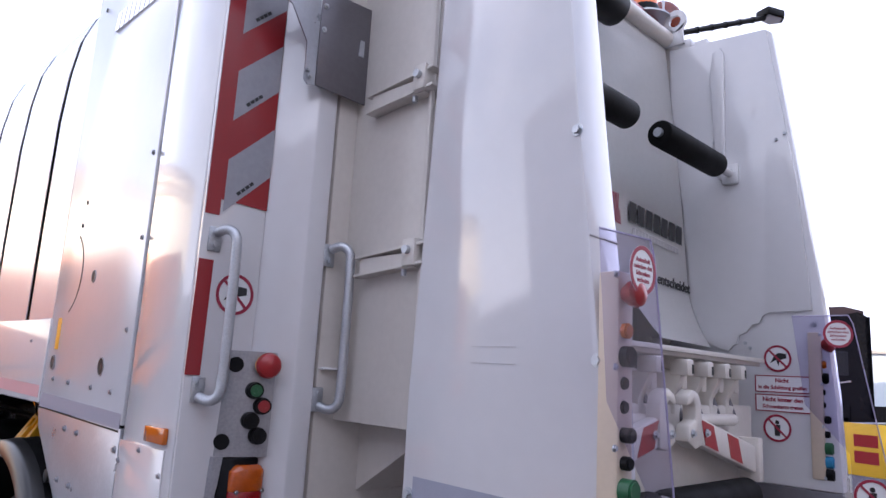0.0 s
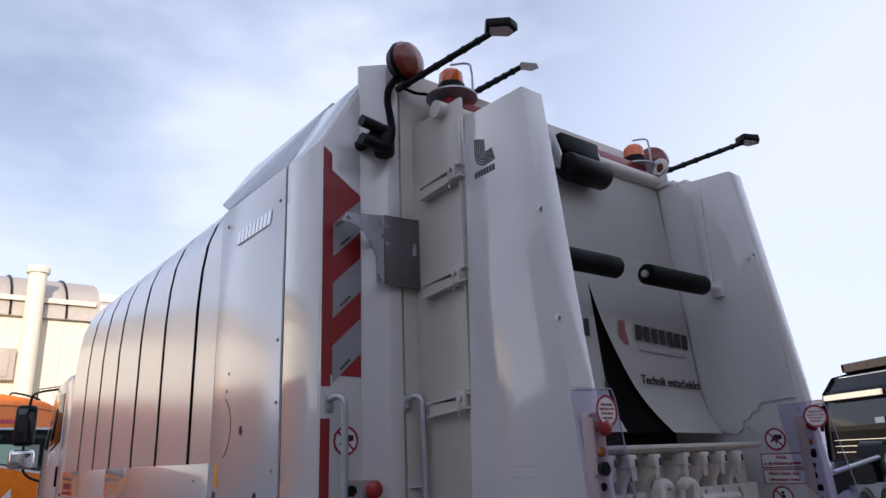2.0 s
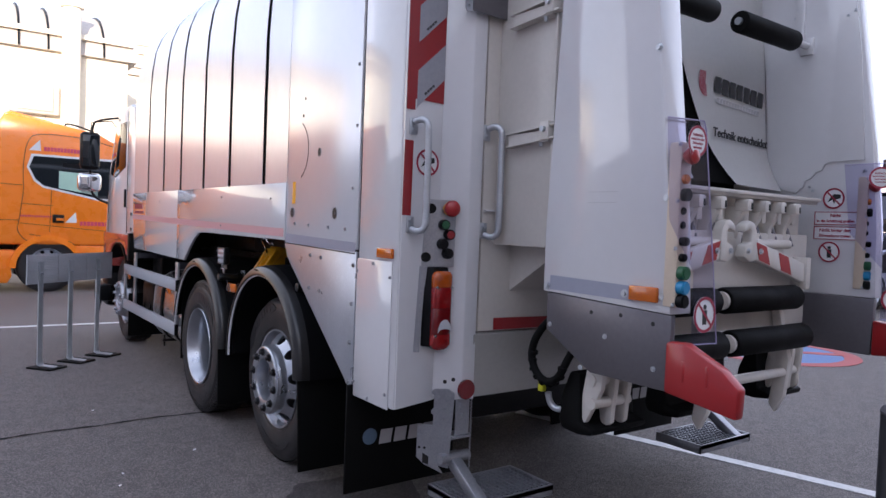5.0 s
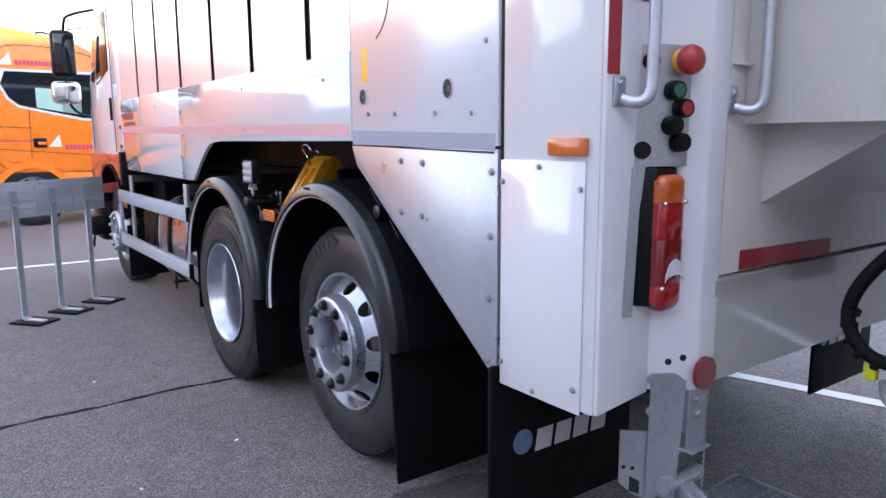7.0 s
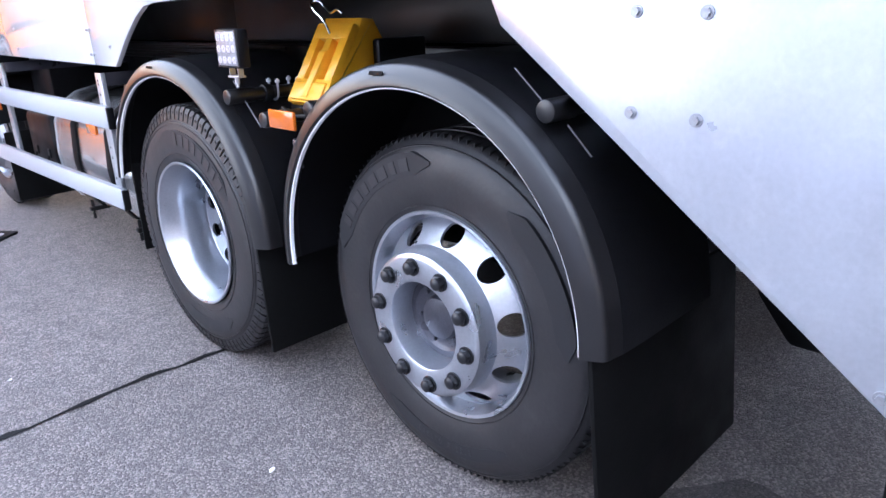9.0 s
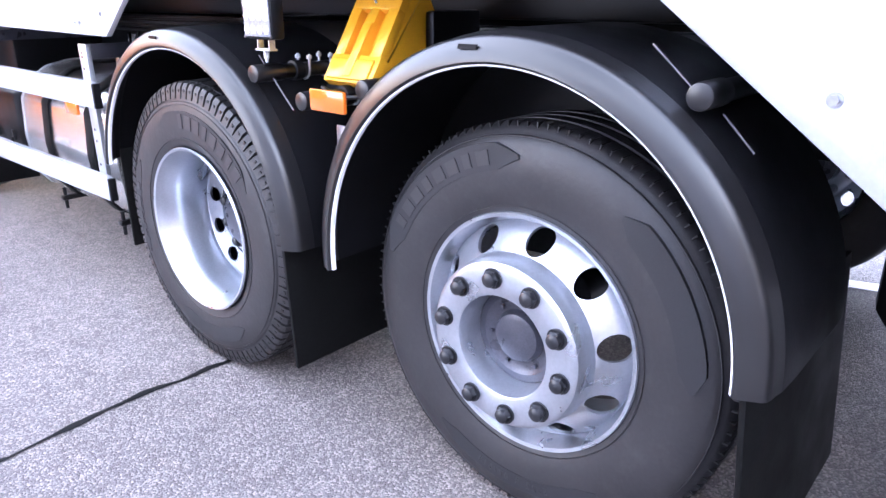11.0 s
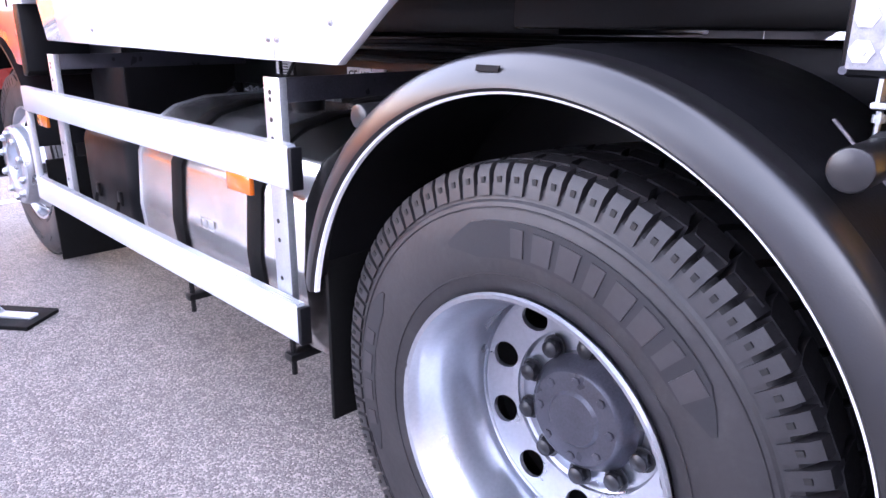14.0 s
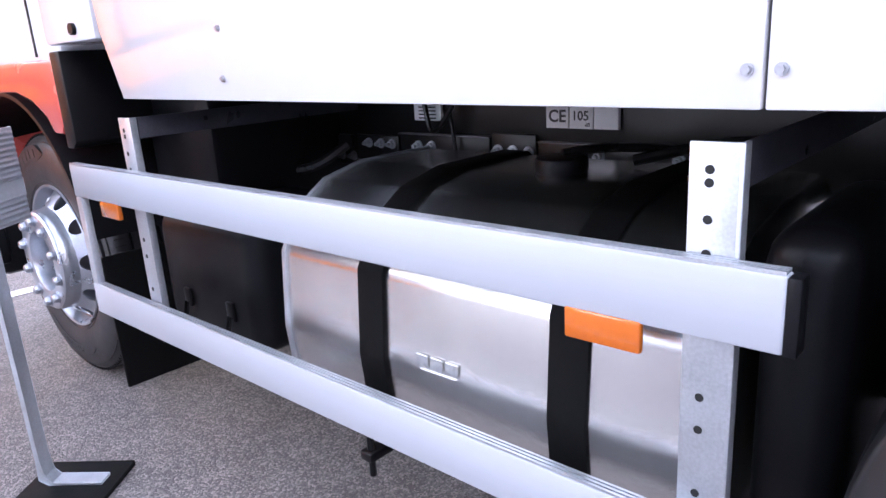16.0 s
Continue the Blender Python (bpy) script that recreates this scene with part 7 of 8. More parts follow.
for x in (0.50, 1.86):
    c = new("bin_hook")
    c.parent = truck
    c["label"] = "cream cast bin hook below the lift"
    for dx, reach in ((-0.005, 0.06), (0.075, 0.0), (0.155, 0.0)):
        b = bm_new()
        prism(b, [(1.19, 0.95), (1.11, 0.95), (1.115, 0.86), (1.125 + reach * 0.5, 0.78), (1.13 + reach, 0.715), (1.16 + reach, 0.695), (1.185 + reach, 0.715), (1.20 + reach * 0.3, 0.80)], "x", x + dx - 0.014, x + dx + 0.014, 0.007)
        part("claw", b, CREAM, c)
    b = bm_new()
    cyl(b, (x + 0.075, 1.15, 0.80), "x", 0.022, 0.22, 14)
    cyl(b, (x + 0.075, 1.165, 0.89), "x", 0.026, 0.20, 14)
    part("pin", b, CREAM, c)
for xa, xb in ((0.465, 0.80), (1.02, 1.48), (1.76, 2.08)):
    b = bm_new()
    prism(b, [(1.27, 0.91), (1.315, 0.80), (1.325, 0.70), (1.305, 0.665), (1.22, 0.66), (1.14, 0.672), (1.135, 0.70), (1.205, 0.715), (1.215, 0.91)], "x", xa, xb, 0.014)
    P("rubber_bumper", b, BLACKRUB, "thick black rubber bumper block")
b = bm_new()
tube(b, [(0.47, 1.36, 1.13), (0.44, 1.41, 1.07), (0.43, 1.45, 1.00), (0.43, 1.46, 0.93), (0.43, 1.42, 0.865), (0.43, 1.355, 0.845), (0.43, 1.295, 0.875), (0.44, 1.27, 0.94), (0.47, 1.25, 1.01)], 0.0165, 12, smooth=3)
for k in range(9):
    a = radians(200 - 24 * k)
    cyl(b, (0.432, 1.365 + 0.088 * math.cos(a) * -1, 0.93 + 0.085 * math.sin(a) * -1), (0, math.sin(a), -math.cos(a)), 0.0195, 0.012, 10)
P("hydraulic_hose", b, BLACKRUB, "black hydraulic hose loop")
b = bm_new()
box(b, 0.43, 1.385, 0.80, 0.455, 1.415, 0.845, 0.006)
P("hose_tag", b, TAGYELLOW)
b = bm_new()
tube(b, [(0.45, 1.37, 0.80), (0.46, 1.37, 0.76), (0.47, 1.35, 0.735), (0.48, 1.31, 0.74), (0.48, 1.30, 0.77)], 0.014, 10, smooth=2)
P("tow_hook", b, GALV)
# ---- cab ----
cab = new("cab")
cab.parent = truck
cab["label"] = "white and red cab of the truck"


def C(name, b, material, label=""):
    return part(name, b, material, cab, label)


b = bm_new()
side = [(7.38, 1.235), (7.38, 2.60), (7.48, 2.68), (8.05, 2.65), (8.25, 2.56), (8.62, 1.95), (8.78, 1.235)]
prism(b, side, "x", 0.06, 2.49, 0.04)
C("cab_shell", b, CABW)
b = bm_new()
prism(b, [(7.42, 1.25), (7.42, 1.06), (7.45, 1.02), (7.52, 1.02), (7.56, 1.07), (7.66, 1.12), (7.80, 1.15), (8.06, 1.15), (8.25, 1.11), (8.38, 1.02), (8.45, 0.85), (8.74, 0.80), (8.80, 1.22), (8.79, 1.25)], "x", 0.045, 2.505, 0.012)
C("lower_cab_panel", b, mat("red_cab_paint", (0.50, 0.085, 0.07), 0.25, var=0.04, coat=0.6), "red lower cab panel with the wheel arch")
b = bm_new()
prism(b, [(7.34, 1.27), (7.34, 1.0), (7.37, 0.98), (7.415, 0.98), (7.415, 1.27)], "x", 0.04, 0.30, 0.006)
box(b, 0.30, 7.0, 0.70, 2.3, 7.40, 1.45, 0.02)
C("rear_cab_fender", b, BLACKPL, "black plastic rear part of the cab fender")
b = bm_new()
lathe(b, [(0.58, -0.01), (0.60, 0.36), (0.585, 0.36), (0.565, -0.01)], (0.06, 7.98, 0.575), "x", 30, closed=True, a0=10, a1=170)
C("wheel_arch", b, BLACKPL)
b = bm_new()
prism(b, [(7.66, 2.0), (7.66, 2.50), (8.05, 2.50), (8.22, 2.38), (8.48, 1.95), (8.2, 1.9)], "x", 0.052, 0.07, 0.004)
C("door_window", b, DARKGLASS)
b = bm_new()
for y, z1 in ((7.56, 2.6), (8.58, 1.95)):
    box(b, 0.055, y, 1.26, 0.0605, y + 0.008, z1)
P_each("door_gap", b, GROOVE, parent=cab)
b = bm_new()
box(b, 0.04, 7.62, 1.55, 0.062, 7.65, 1.75, 0.006)
C("door_handle", b, BLACKPL)
b = bm_new()
box(b, 0.02, 7.02, 1.285, 0.16, 7.37, 2.60, 0.015)
C("side_deflector", b, CABW, "white cab side deflector")
b = bm_new()
for z in (1.48, 1.32):
    cyl(b, (0.015, 7.14, z), "x", 0.016, 0.012, 16)
P_each("plug", b, BLACKPL, parent=cab)
b = bm_new()
prism(b, [(8.66, 1.95), (8.64, 1.90), (8.27, 2.52), (8.28, 2.56)], "x", 0.15, 2.4)
C("windscreen", b, DARKGLASS)
b = bm_new()
box(b, 0.05, 8.52, 0.35, 2.5, 8.86, 0.85, 0.05)
C("bumper", b, BLACKPL)
b = bm_new()
box(b, -0.05, 8.46, 0.42, 0.10, 8.78, 0.62, 0.02)
tube(b, [(-0.03, 8.44, 0.42), (-0.05, 8.42, 0.36), (-0.04, 8.46, 0.32)], 0.012, 8, smooth=1)
C("cab_step", b, BLACKPL, "black cab step")


def wing_mirror():
    w = new("wing_mirror")
    w.parent = truck
    w["label"] = "black wing mirror with a small round mirror"
    b = bm_new()
    box(b, -0.24, 8.72, 2.00, -0.02, 8.85, 2.46, 0.05, seg=3)
    part("main_housing", b, BLACKPL, w)
    b = bm_new()
    box(b, -0.26, 8.71, 1.74, 0.0, 8.85, 1.96, 0.05, seg=3)
    part("wide_angle_housing", b, CHROME, w)
    b = bm_new()
    box(b, -0.22, 8.715, 2.04, -0.04, 8.722, 2.42, 0.003)
    part("mirror_glass", b, DARKGLASS, w)
    b = bm_new()
    tube(b, [(0.08, 8.25, 2.60), (-0.06, 8.6, 2.60), (-0.12, 8.78, 2.56), (-0.12, 8.80, 1.78), (-0.06, 8.78, 1.66), (0.07, 8.66, 1.60)], 0.014, 10, smooth=2)
    part("bracket", b, BLACKPL, w)


wing_mirror()


# ---- things in the yard ----
def foot_barrier():
    """Three ribbed panels on bent flat posts with dark base plates."""
    a, d = Vector((-0.99, 6.695, 0)), Vector((0.78, 0.63, 0)).normalized()
    n = Vector((d.y, -d.x, 0))
    turn = Matrix((( d.x, n.x, 0, 0), (d.y, n.y, 0, 0), (0, 0, 1, 0), (0, 0, 0, 1)))
    for k in range(3):
        root = thing("display_stand", "aluminium stand with a ribbed panel on a bent post", "stand", "stands beside the truck")
        m = Matrix.Translation(a + d * (0.362 * k)) @ turn
        b = bm_new()
        box(b, 0.045, -0.004, 0.79, 0.404, 0.004, 1.065, 0.002, m=m)
        panel = part("panel", b, ALU, root, "ribbed aluminium panel")
        for i in range(17):
            z = 0.802 + i * 0.0155
            if 0.865 < z < 0.915:
                continue
            b = bm_new()
            cyl(b, (0.2245, 0.004, z), "x", 0.0055, 0.354, 8, m=m)
            part("rib", b, ALU, panel)
        b = bm_new()
        box(b, 0.047, 0.003, 0.865, 0.402, 0.008, 0.915, 0.002, m=m)
        part("clamp_bar", b, ALU, root)
        b = bm_new()
        pts = [(0.012, 1.0), (0.024, 1.0), (0.024, 0.10), (0.03, 0.045), (0.05, 0.026), (0.20, 0.024), (0.20, 0.016), (0.04, 0.016), (0.010, 0.034), (0.012, 0.10)]
        prism(b, [(y, z) for y, z in pts], "x", 0.165, 0.215, 0.002, m=m)
        part("post", b, GALV, root, "bent flat steel post")
        b = bm_new()
        rod(b, m @ Vector((0.19, 0.0, 0.89)), m @ Vector((0.19, 0.06, 0.89)), 0.008, 10)
        part("thumb_screw", b, GALV, root)
        b = bm_new()
        box(b, 0.09, -0.03, 0.001, 0.29, 0.24, 0.016, 0.002, m=m)
        part("base_plate", b, BLACKRUB, root, "dark base plate on the asphalt")


foot_barrier()


def bollard():
    root = thing("bollard", "dark grey steel bollard with a domed cap", "bollard")
    x, y, top = 0.62, 0.098, 1.0
    e, w = Vector((-1.781, -0.976, 1.524)), Vector((0.896, 0.401, -0.193))
    c = e + w * 2.75
    b = bm_new()
    cyl(b, (c.x, c.y, (c.z - 0.02) / 2), "z", 0.078, c.z - 0.02, 32, b=0.004)
    part("post", b, mat("bollard_grey", (0.022, 0.024, 0.028), 0.45, metal=0.0, var=0.2, scale=8, dirt=0.3), root)
    b = bm_new()
    lathe(b, [(0.0, 0.012), (0.05, 0.010), (0.072, 0.0), (0.08, -0.012), (0.078, -0.02)], (c.x, c.y, c.z), "z", 32)
    part("cap", b, mat("bollard_cap_grey", (0.10, 0.10, 0.11), 0.4, metal=0.3, var=0.2, scale=20), root)


bollard()


def crowd_barrier(p, q, sign=False):
    root = thing("crowd_barrier", "galvanised crowd barrier with vertical bars", "barrier", "crowd barriers")
    p, q = Vector((*p, 0)), Vector((*q, 0))
    b = bm_new()
    tube(b, [p + Vector((0, 0, 0.15)), p + Vector((0, 0, 1.05)), q + Vector((0, 0, 1.05)), q + Vector((0, 0, 0.15)), p + Vector((0, 0, 0.15))], 0.02, 8)
    part("tube_frame", b, GALV, root)
    n = 16
    b = bm_new()
    rod(b, (0, 0, 0.16), (0, 0, 1.04), 0.008, 6)
    me = mesh_of("bar", b, GALV)
    for k in range(1, n):
        part_data("bar", me, root, Matrix.Translation(p.lerp(q, k / n)))
    d = (q - p).normalized().orthogonal()
    d.z = 0
    d.normalize()
    for f in (0.15, 0.85):
        b = bm_new()
        o = p.lerp(q, f)
        tube(b, [o - d * 0.25, o + Vector((0, 0, 0.16)), o + d * 0.25], 0.016, 8)
        part("foot", b, GALV, root)
    return root


crowd_barrier((12.9, 4.75), (15.2, 4.45))
crowd_barrier((15.4, 4.42), (17.7, 4.12))


def sign_board():
    root = thing("sign_board", "yellow board with red frame on the barrier", "sign")
    m = Matrix.Translation((12.6, 3.45, 0.75)) @ Matrix.Rotation(radians(-15), 4, "Z")
    b = bm_new()
    box(b, -0.02, -0.5, -0.45, 0.02, 0.35, 0.4, 0.01, m=m)
    part("panel", b, mat("yellow_board", (0.80, 0.50, 0.02), 0.5), root)
    b = bm_new()
    box(b, -0.024, -0.25, -0.25, -0.021, 0.15, -0.05, m=m)
    box(b, -0.024, -0.25, 0.02, -0.021, 0.15, 0.22, m=m)
    part("print", b, REDBRIGHT, root)
    b = bm_new()
    for dy in (-0.35, 0.25):
        rod(b, m @ Vector((0.03, dy, -0.75)), m @ Vector((0.03, dy, 0.3)), 0.02, 8)
    part("stake", b, GALV, root)


sign_board()


def orange_truck(label):
    """A tractor unit with a box body behind it, seen from its side, facing +x."""
    root = thing("orange_truck", label, "truck")
    y0, w = 13.8, 2.5
    def side(pts, depth, y, name, material, lab=""):
        b = bm_new()
        plate(b, pts, on_rear(0, 0, y), depth)
        return part(name, b, material, root, lab)
    def tube_on(pts, name, material, r, y):
        b = bm_new()
        tube(b, [(x, y, z) for x, z in pts], r, 6, smooth=2)
        return part(name, b, material, root)
    # cab shell, rounded at the back and falling to the front
    b = bm_new()
    prism(b, [(-0.84, 0.86), (-0.93, 0.98), (-0.955, 2.12), (-0.90, 2.60), (-0.80, 3.03), (-0.72, 3.16), (-0.62, 3.19), (0.18, 3.07), (0.80, 2.96), (1.12, 2.80), (1.36, 2.35), (1.52, 1.55), (1.55, 0.86)], "y", y0, y0 + w, 0.07)
    part("cab_body", b, ORANGE, root)
    b = bm_new()
    prism(b, [(-0.72, 3.15), (-0.70, 3.21), (-0.60, 3.24), (0.02, 3.12), (0.15, 3.06)], "y", y0 + 0.12, y0 + w - 0.12, 0.03)
    part("roof_fairing", b, ORANGE, root)
    b = bm_new()
    prism(b, [(-0.93, 0.95), (-0.985, 1.2), (-0.99, 2.12), (-0.93, 2.62), (-0.83, 3.04), (-0.79, 3.03), (-0.89, 2.6), (-0.945, 2.12), (-0.92, 0.98)], "y", y0 - 0.004, y0 + w, 0.004)
    part("rear_seal", b, BLACKPL, root, "dark rear edge of the cab")
    # lower side skirt behind the wheel, and bumper ahead of it
    b = bm_new()
    prism(b, [(-8.6, 0.17), (-8.6, 0.765), (-0.50, 0.765), (-0.58, 0.50), (-0.55, 0.30), (-0.62, 0.17)], "y", y0 + 0.02, y0 + 0.30, 0.03)
    part("side_skirt", b, ORANGE, root)
    b = bm_new()
    prism(b, [(1.56, 0.86), (1.58, 0.30), (0.62, 0.26), (0.60, 0.50), (0.52, 0.72), (0.42, 0.86)], "y", y0 + 0.01, y0 + w - 0.01, 0.03)
    part("bumper", b, ORANGE, root)
    b = bm_new()
    lathe(b, [(0.50, -0.02), (0.60, -0.02), (0.60, 0.25), (0.50, 0.25)], (0.0, y0, 0.44), "y", 28, closed=True, a0=0, a1=180)
    part("wheel_arch", b, ORANGE, root)
    b = bm_new()
    box(b, -0.52, y0 + 0.26, 0.30, 0.52, y0 + 1.2, 0.90, 0.05)
    part("wheel_well", b, CHASSIS, root)
    # window with its white rim, dark lining and a pale bunk curtain
    side([(-0.36, 2.26), (-0.29, 2.50), (1.22, 2.50), (1.32, 2.30), (1.36, 1.70), (0.80, 1.71), (-0.10, 1.90), (-0.25, 2.02)], 0.004, y0, "window_rim", PAPER)
    side([(-0.32, 2.26), (-0.25, 2.46), (1.20, 2.46), (1.28, 2.28), (1.32, 1.745), (0.82, 1.75), (-0.09, 1.94), (-0.22, 2.05)], 0.006, y0 - 0.003, "side_window", DARKGLASS)
    side([(0.15, 1.905), (0.52, 1.845), (0.52, 2.20), (0.15, 2.22)], 0.003, y0 - 0.008, "curtain", mat("pale_green_curtain", (0.42, 0.62, 0.50), 0.5), "pale green curtain behind the window")
    side([(0.52, 1.845), (0.80, 1.80), (0.80, 2.20), (0.52, 2.20)], 0.003, y0 - 0.008, "curtain", mat("grey_green_curtain", (0.25, 0.32, 0.28), 0.5))
    side([(0.20, 2.30), (0.50, 2.28), (0.54, 2.36), (0.22, 2.38)], 0.006, y0 - 0.008, "sun_visor", BLACKPL)
    # door and panel seams
    tube_on([(-0.40, 1.85), (-0.42, 2.30), (-0.36, 2.72), (-0.22, 2.88), (0.6, 2.86), (1.15, 2.72)], "panel_gap", GROOVE, 0.006, y0)
    tube_on([(-0.40, 1.85), (-0.46, 1.30), (-0.50, 1.12), (-0.38, 0.96), (-0.28, 0.90)], "panel_gap", GROOVE, 0.006, y0)
    for pts in ([(-0.93, 1.94), (-0.42, 1.93)], [(-0.92, 1.30), (-0.46, 1.30)], [(-0.42, 1.60), (0.06, 1.58)], [(0.04, 1.92), (0.02, 1.10)], [(-0.45, 1.25), (1.45, 1.10)], [(-0.30, 1.05), (0.30, 0.97), (0.44, 0.86)]):
        tube_on(pts, "panel_gap", GROOVE, 0.005, y0)
    b = bm_new()
    box(b, 0.06, y0 - 0.02, 1.27, 0.25, y0, 1.42, 0.02)
    handle = part("door_handle", b, BLACKPL, root)
    b = bm_new()
    box(b, 0.12, y0 - 0.03, 1.31, 0.24, y0 - 0.02, 1.36, 0.004)
    part("grip", b, ORANGE, handle)
    for n, xx, zz, ww, hh in ((15, 0.30, 2.60, 0.80, 0.075), (9, 0.78, 1.27, 0.55, 0.075), (14, -0.20, 1.38, 0.50, 0.03)):
        b = bm_new()
        wordbars(b, n, on_rear(xx, zz, y0), ww, hh, 0.003)
        part("lettering", b, PRINTMAG, root, "magenta lettering shown as bars")
    for xx, zz in ((-0.22, 2.56), (0.38, 1.28)):
        side([(xx - 0.11, zz), (xx + 0.08, zz), (xx + 0.06, zz + 0.20)], 0.003, y0, "sail_emblem", PAPER)
    wl_ = wheel(root, 0.0, y0 + 0.02, "steer", z=0.50)
    wl_.matrix_basis = Matrix.Translation((0.0, y0 + 0.03, 0.50)) @ Matrix.Rotation(radians(90), 4, "Z")
    tube_on([(0.25, 3.05), (0.27, 3.13), (0.72, 3.02), (0.74, 2.96)], "roof_rail", BLACKPL, 0.018, y0 + 0.15)
    b = bm_new()
    tube(b, [(0.70, y0 + 0.3, 3.0), (0.72, y0 + 0.3, 3.2), (1.06, y0 + 0.25, 3.26), (1.20, y0 + 0.3, 3.10)], 0.012, 6)
    part("aerial", b, BLACKPL, root)
    # frame and box body behind the cab
    b = bm_new()
    box(b, -8.6, y0 + 0.4, 0.70, -0.3, y0 + w - 0.4, 0.98, 0.02)
    box(b, -1.09, y0 + 0.10, 0.80, -0.94, y0 + w - 0.2, 1.86, 0.02)
    part("chassis", b, CHASSIS, root)
    b = bm_new()
    box(b, -8.6, y0 - 0.02, 1.0, -1.12, y0 + w, 3.0, 0.03)
    part("box_body", b, ORANGE, root, "plain orange box body")
    b = bm_new()
    for k in range(8):
        box(b, -8.58 + 0.93 * k, y0 - 0.026, 1.02, -8.565 + 0.93 * k, y0 - 0.018, 2.98)
    P_each("body_seam", b, GROOVE, parent=root)
    return root


orange_truck("bright orange tractor unit parked side-on with magenta lettering")


def black_truck():
    """A dark tractor unit carried on a grey trailer."""
    root = thing("black_truck", "glossy black truck loaded on a grey trailer", "truck")
    m = Matrix.Translation((17.4, 6.0, -0.40)) @ Matrix.Rotation(radians(151.3), 4, "Z")
    m2 = Matrix.Translation((15.8, 5.95, 0.0)) @ Matrix.Rotation(radians(178), 4, "Z")
    # local: +x forwards, y across from 0 (near side) to -2.5
    def bx(x0, y0, z0, x1, y1, z1, bv=0.03):
        b = bm_new()
        box(b, x0, y0, z0, x1, y1, z1, bv, m=m)
        return b
    b = bm_new()
    prism(b, [(-2.2, 1.55), (-2.2, 3.95), (-1.9, 4.05), (-0.5, 3.75), (-0.15, 3.35), (0.0, 2.45), (0.05, 1.55)], "y", -2.5, 0.0, 0.07, m=m)
    part("cab_body", b, BLACKCAR, root)
    b = bm_new()
    prism(b, [(-0.02, 2.50), (0.012, 2.50), (-0.11, 3.12), (-0.145, 3.12)], "y", -2.35, -0.15, m=m)
    part("windscreen", b, DARKGLASS, root)
    b = bm_new()
    box(b, -0.08, -2.3, 3.20, 0.06, -0.2, 3.30, 0.02, m=m)
    part("sun_visor", b, CHROME, root, "bright sun visor strip")
    for z in (3.70, 3.78):
        b = bm_new()
        rod(b, m @ Vector((-0.55, -2.3, z)), m @ Vector((-0.55, -0.2, z)), 0.028, 10)
        part("roof_bar", b, CHROME, root)
    for y in (-2.1, -1.5, -0.9, -0.35):
        b = bm_new()
        cyl(b, (-0.50, y, 3.74), "x", 0.10, 0.10, 18, b=0.02, m=m)
        part("roof_lamp", b, CHROME, root)
    b = bm_new()
    prism(b, [(-1.1, 3.85), (-0.75, 3.98), (-0.75, 4.12), (-1.6, 4.22), (-2.2, 4.15), (-2.2, 3.9)], "y", -2.35, -0.15, 0.04, m=m)
    part("roof_deflector", b, mat("dark_maroon_paint", (0.05, 0.022, 0.026), 0.3, coat=0.4), root, "dark maroon roof deflector")
    part("front_grille", bx(0.02, -2.2, 1.70, 0.07, -0.3, 2.36, 0.02), BLACKPL, root)
    b = bm_new()
    for z in (1.85, 2.0, 2.15):
        box(b, 0.07, -2.15, z, 0.078, -0.35, z + 0.018, m=m)
    P_each("grille_bar", b, CHROME, parent=root)
    b = bm_new()
    prism(b, [(-1.55, 2.35), (-0.5, 2.2), (-0.5, 2.235), (-1.55, 2.39)], "y", 0.0, 0.02, m=m)
    part("side_trim", b, CHROME, root, "bright diagonal trim on the door")
    b = bm_new()
    box(b, -0.045, -0.65, 2.52, -0.03, -0.35, 2.66, m=m @ Matrix.Translation((0.055, 0, 0)))
    part("windscreen_card", b, PAPER, root)
    b = bm_new()
    prism(b, [(-1.5, 2.5), (-1.5, 3.1), (-0.55, 3.1), (-0.25, 2.5)], "y", 0.0, 0.012, m=m)
    part("side_window", b, DARKGLASS, root)
    part("bumper", bx(-0.3, -2.5, 1.05, 0.15, 0.0, 1.55, 0.06), BLACKCAR, root)
    b = bm_new()
    lathe(b, [(0.55, 0.0), (0.62, 0.0), (0.62, -0.5), (0.55, -0.5)], (0, 0, 0), "y", 24, closed=True, a0=0, a1=180)
    b.transform(m @ Matrix.Translation((-0.75, 0.02, 1.62)))
    part("fender", b, BLACKCAR, root)
    part("chassis", bx(-6.0, -1.8, 1.35, -2.0, -0.7, 1.65, 0.02), CHASSIS, root)
    part("side_fairing", bx(-3.6, -0.2, 1.2, -1.5, -0.02, 1.75, 0.04), BLACKCAR, root)
    for x in (-4.2, -5.5):
        w = wheel(root, 0, 0, "steer")
        w.matrix_basis = m @ Matrix.Translation((x, -0.02, 1.60)) @ Matrix.Rotation(radians(-90), 4, "Z")
    b = bm_new()
    for y in (0.28, -2.78):
        box(b, -0.30, y - 0.10, 2.45, -0.12, y + 0.10, 3.05, 0.04, m=m)
    P_each("wing_mirror", b, BLACKPL, parent=root)
    tr = thing("car_trailer", "grey low loader trailer with small wheels", "trailer")
    b = bm_new()
    box(b, -6.5, -2.4, 0.55, 1.3, 0.0, 0.80, 0.03, m=m2)
    part("deck", b, mat("trailer_grey", (0.35, 0.37, 0.40), 0.5, metal=0.3, var=0.1), tr)
    b = bm_new()
    prism(b, [(1.3, 0.80), (1.3, 0.55), (2.6, 0.35), (2.7, 0.45)], "y", -2.3, -0.1, 0.02, m=m2)
    part("ramp", b, GALV, tr)
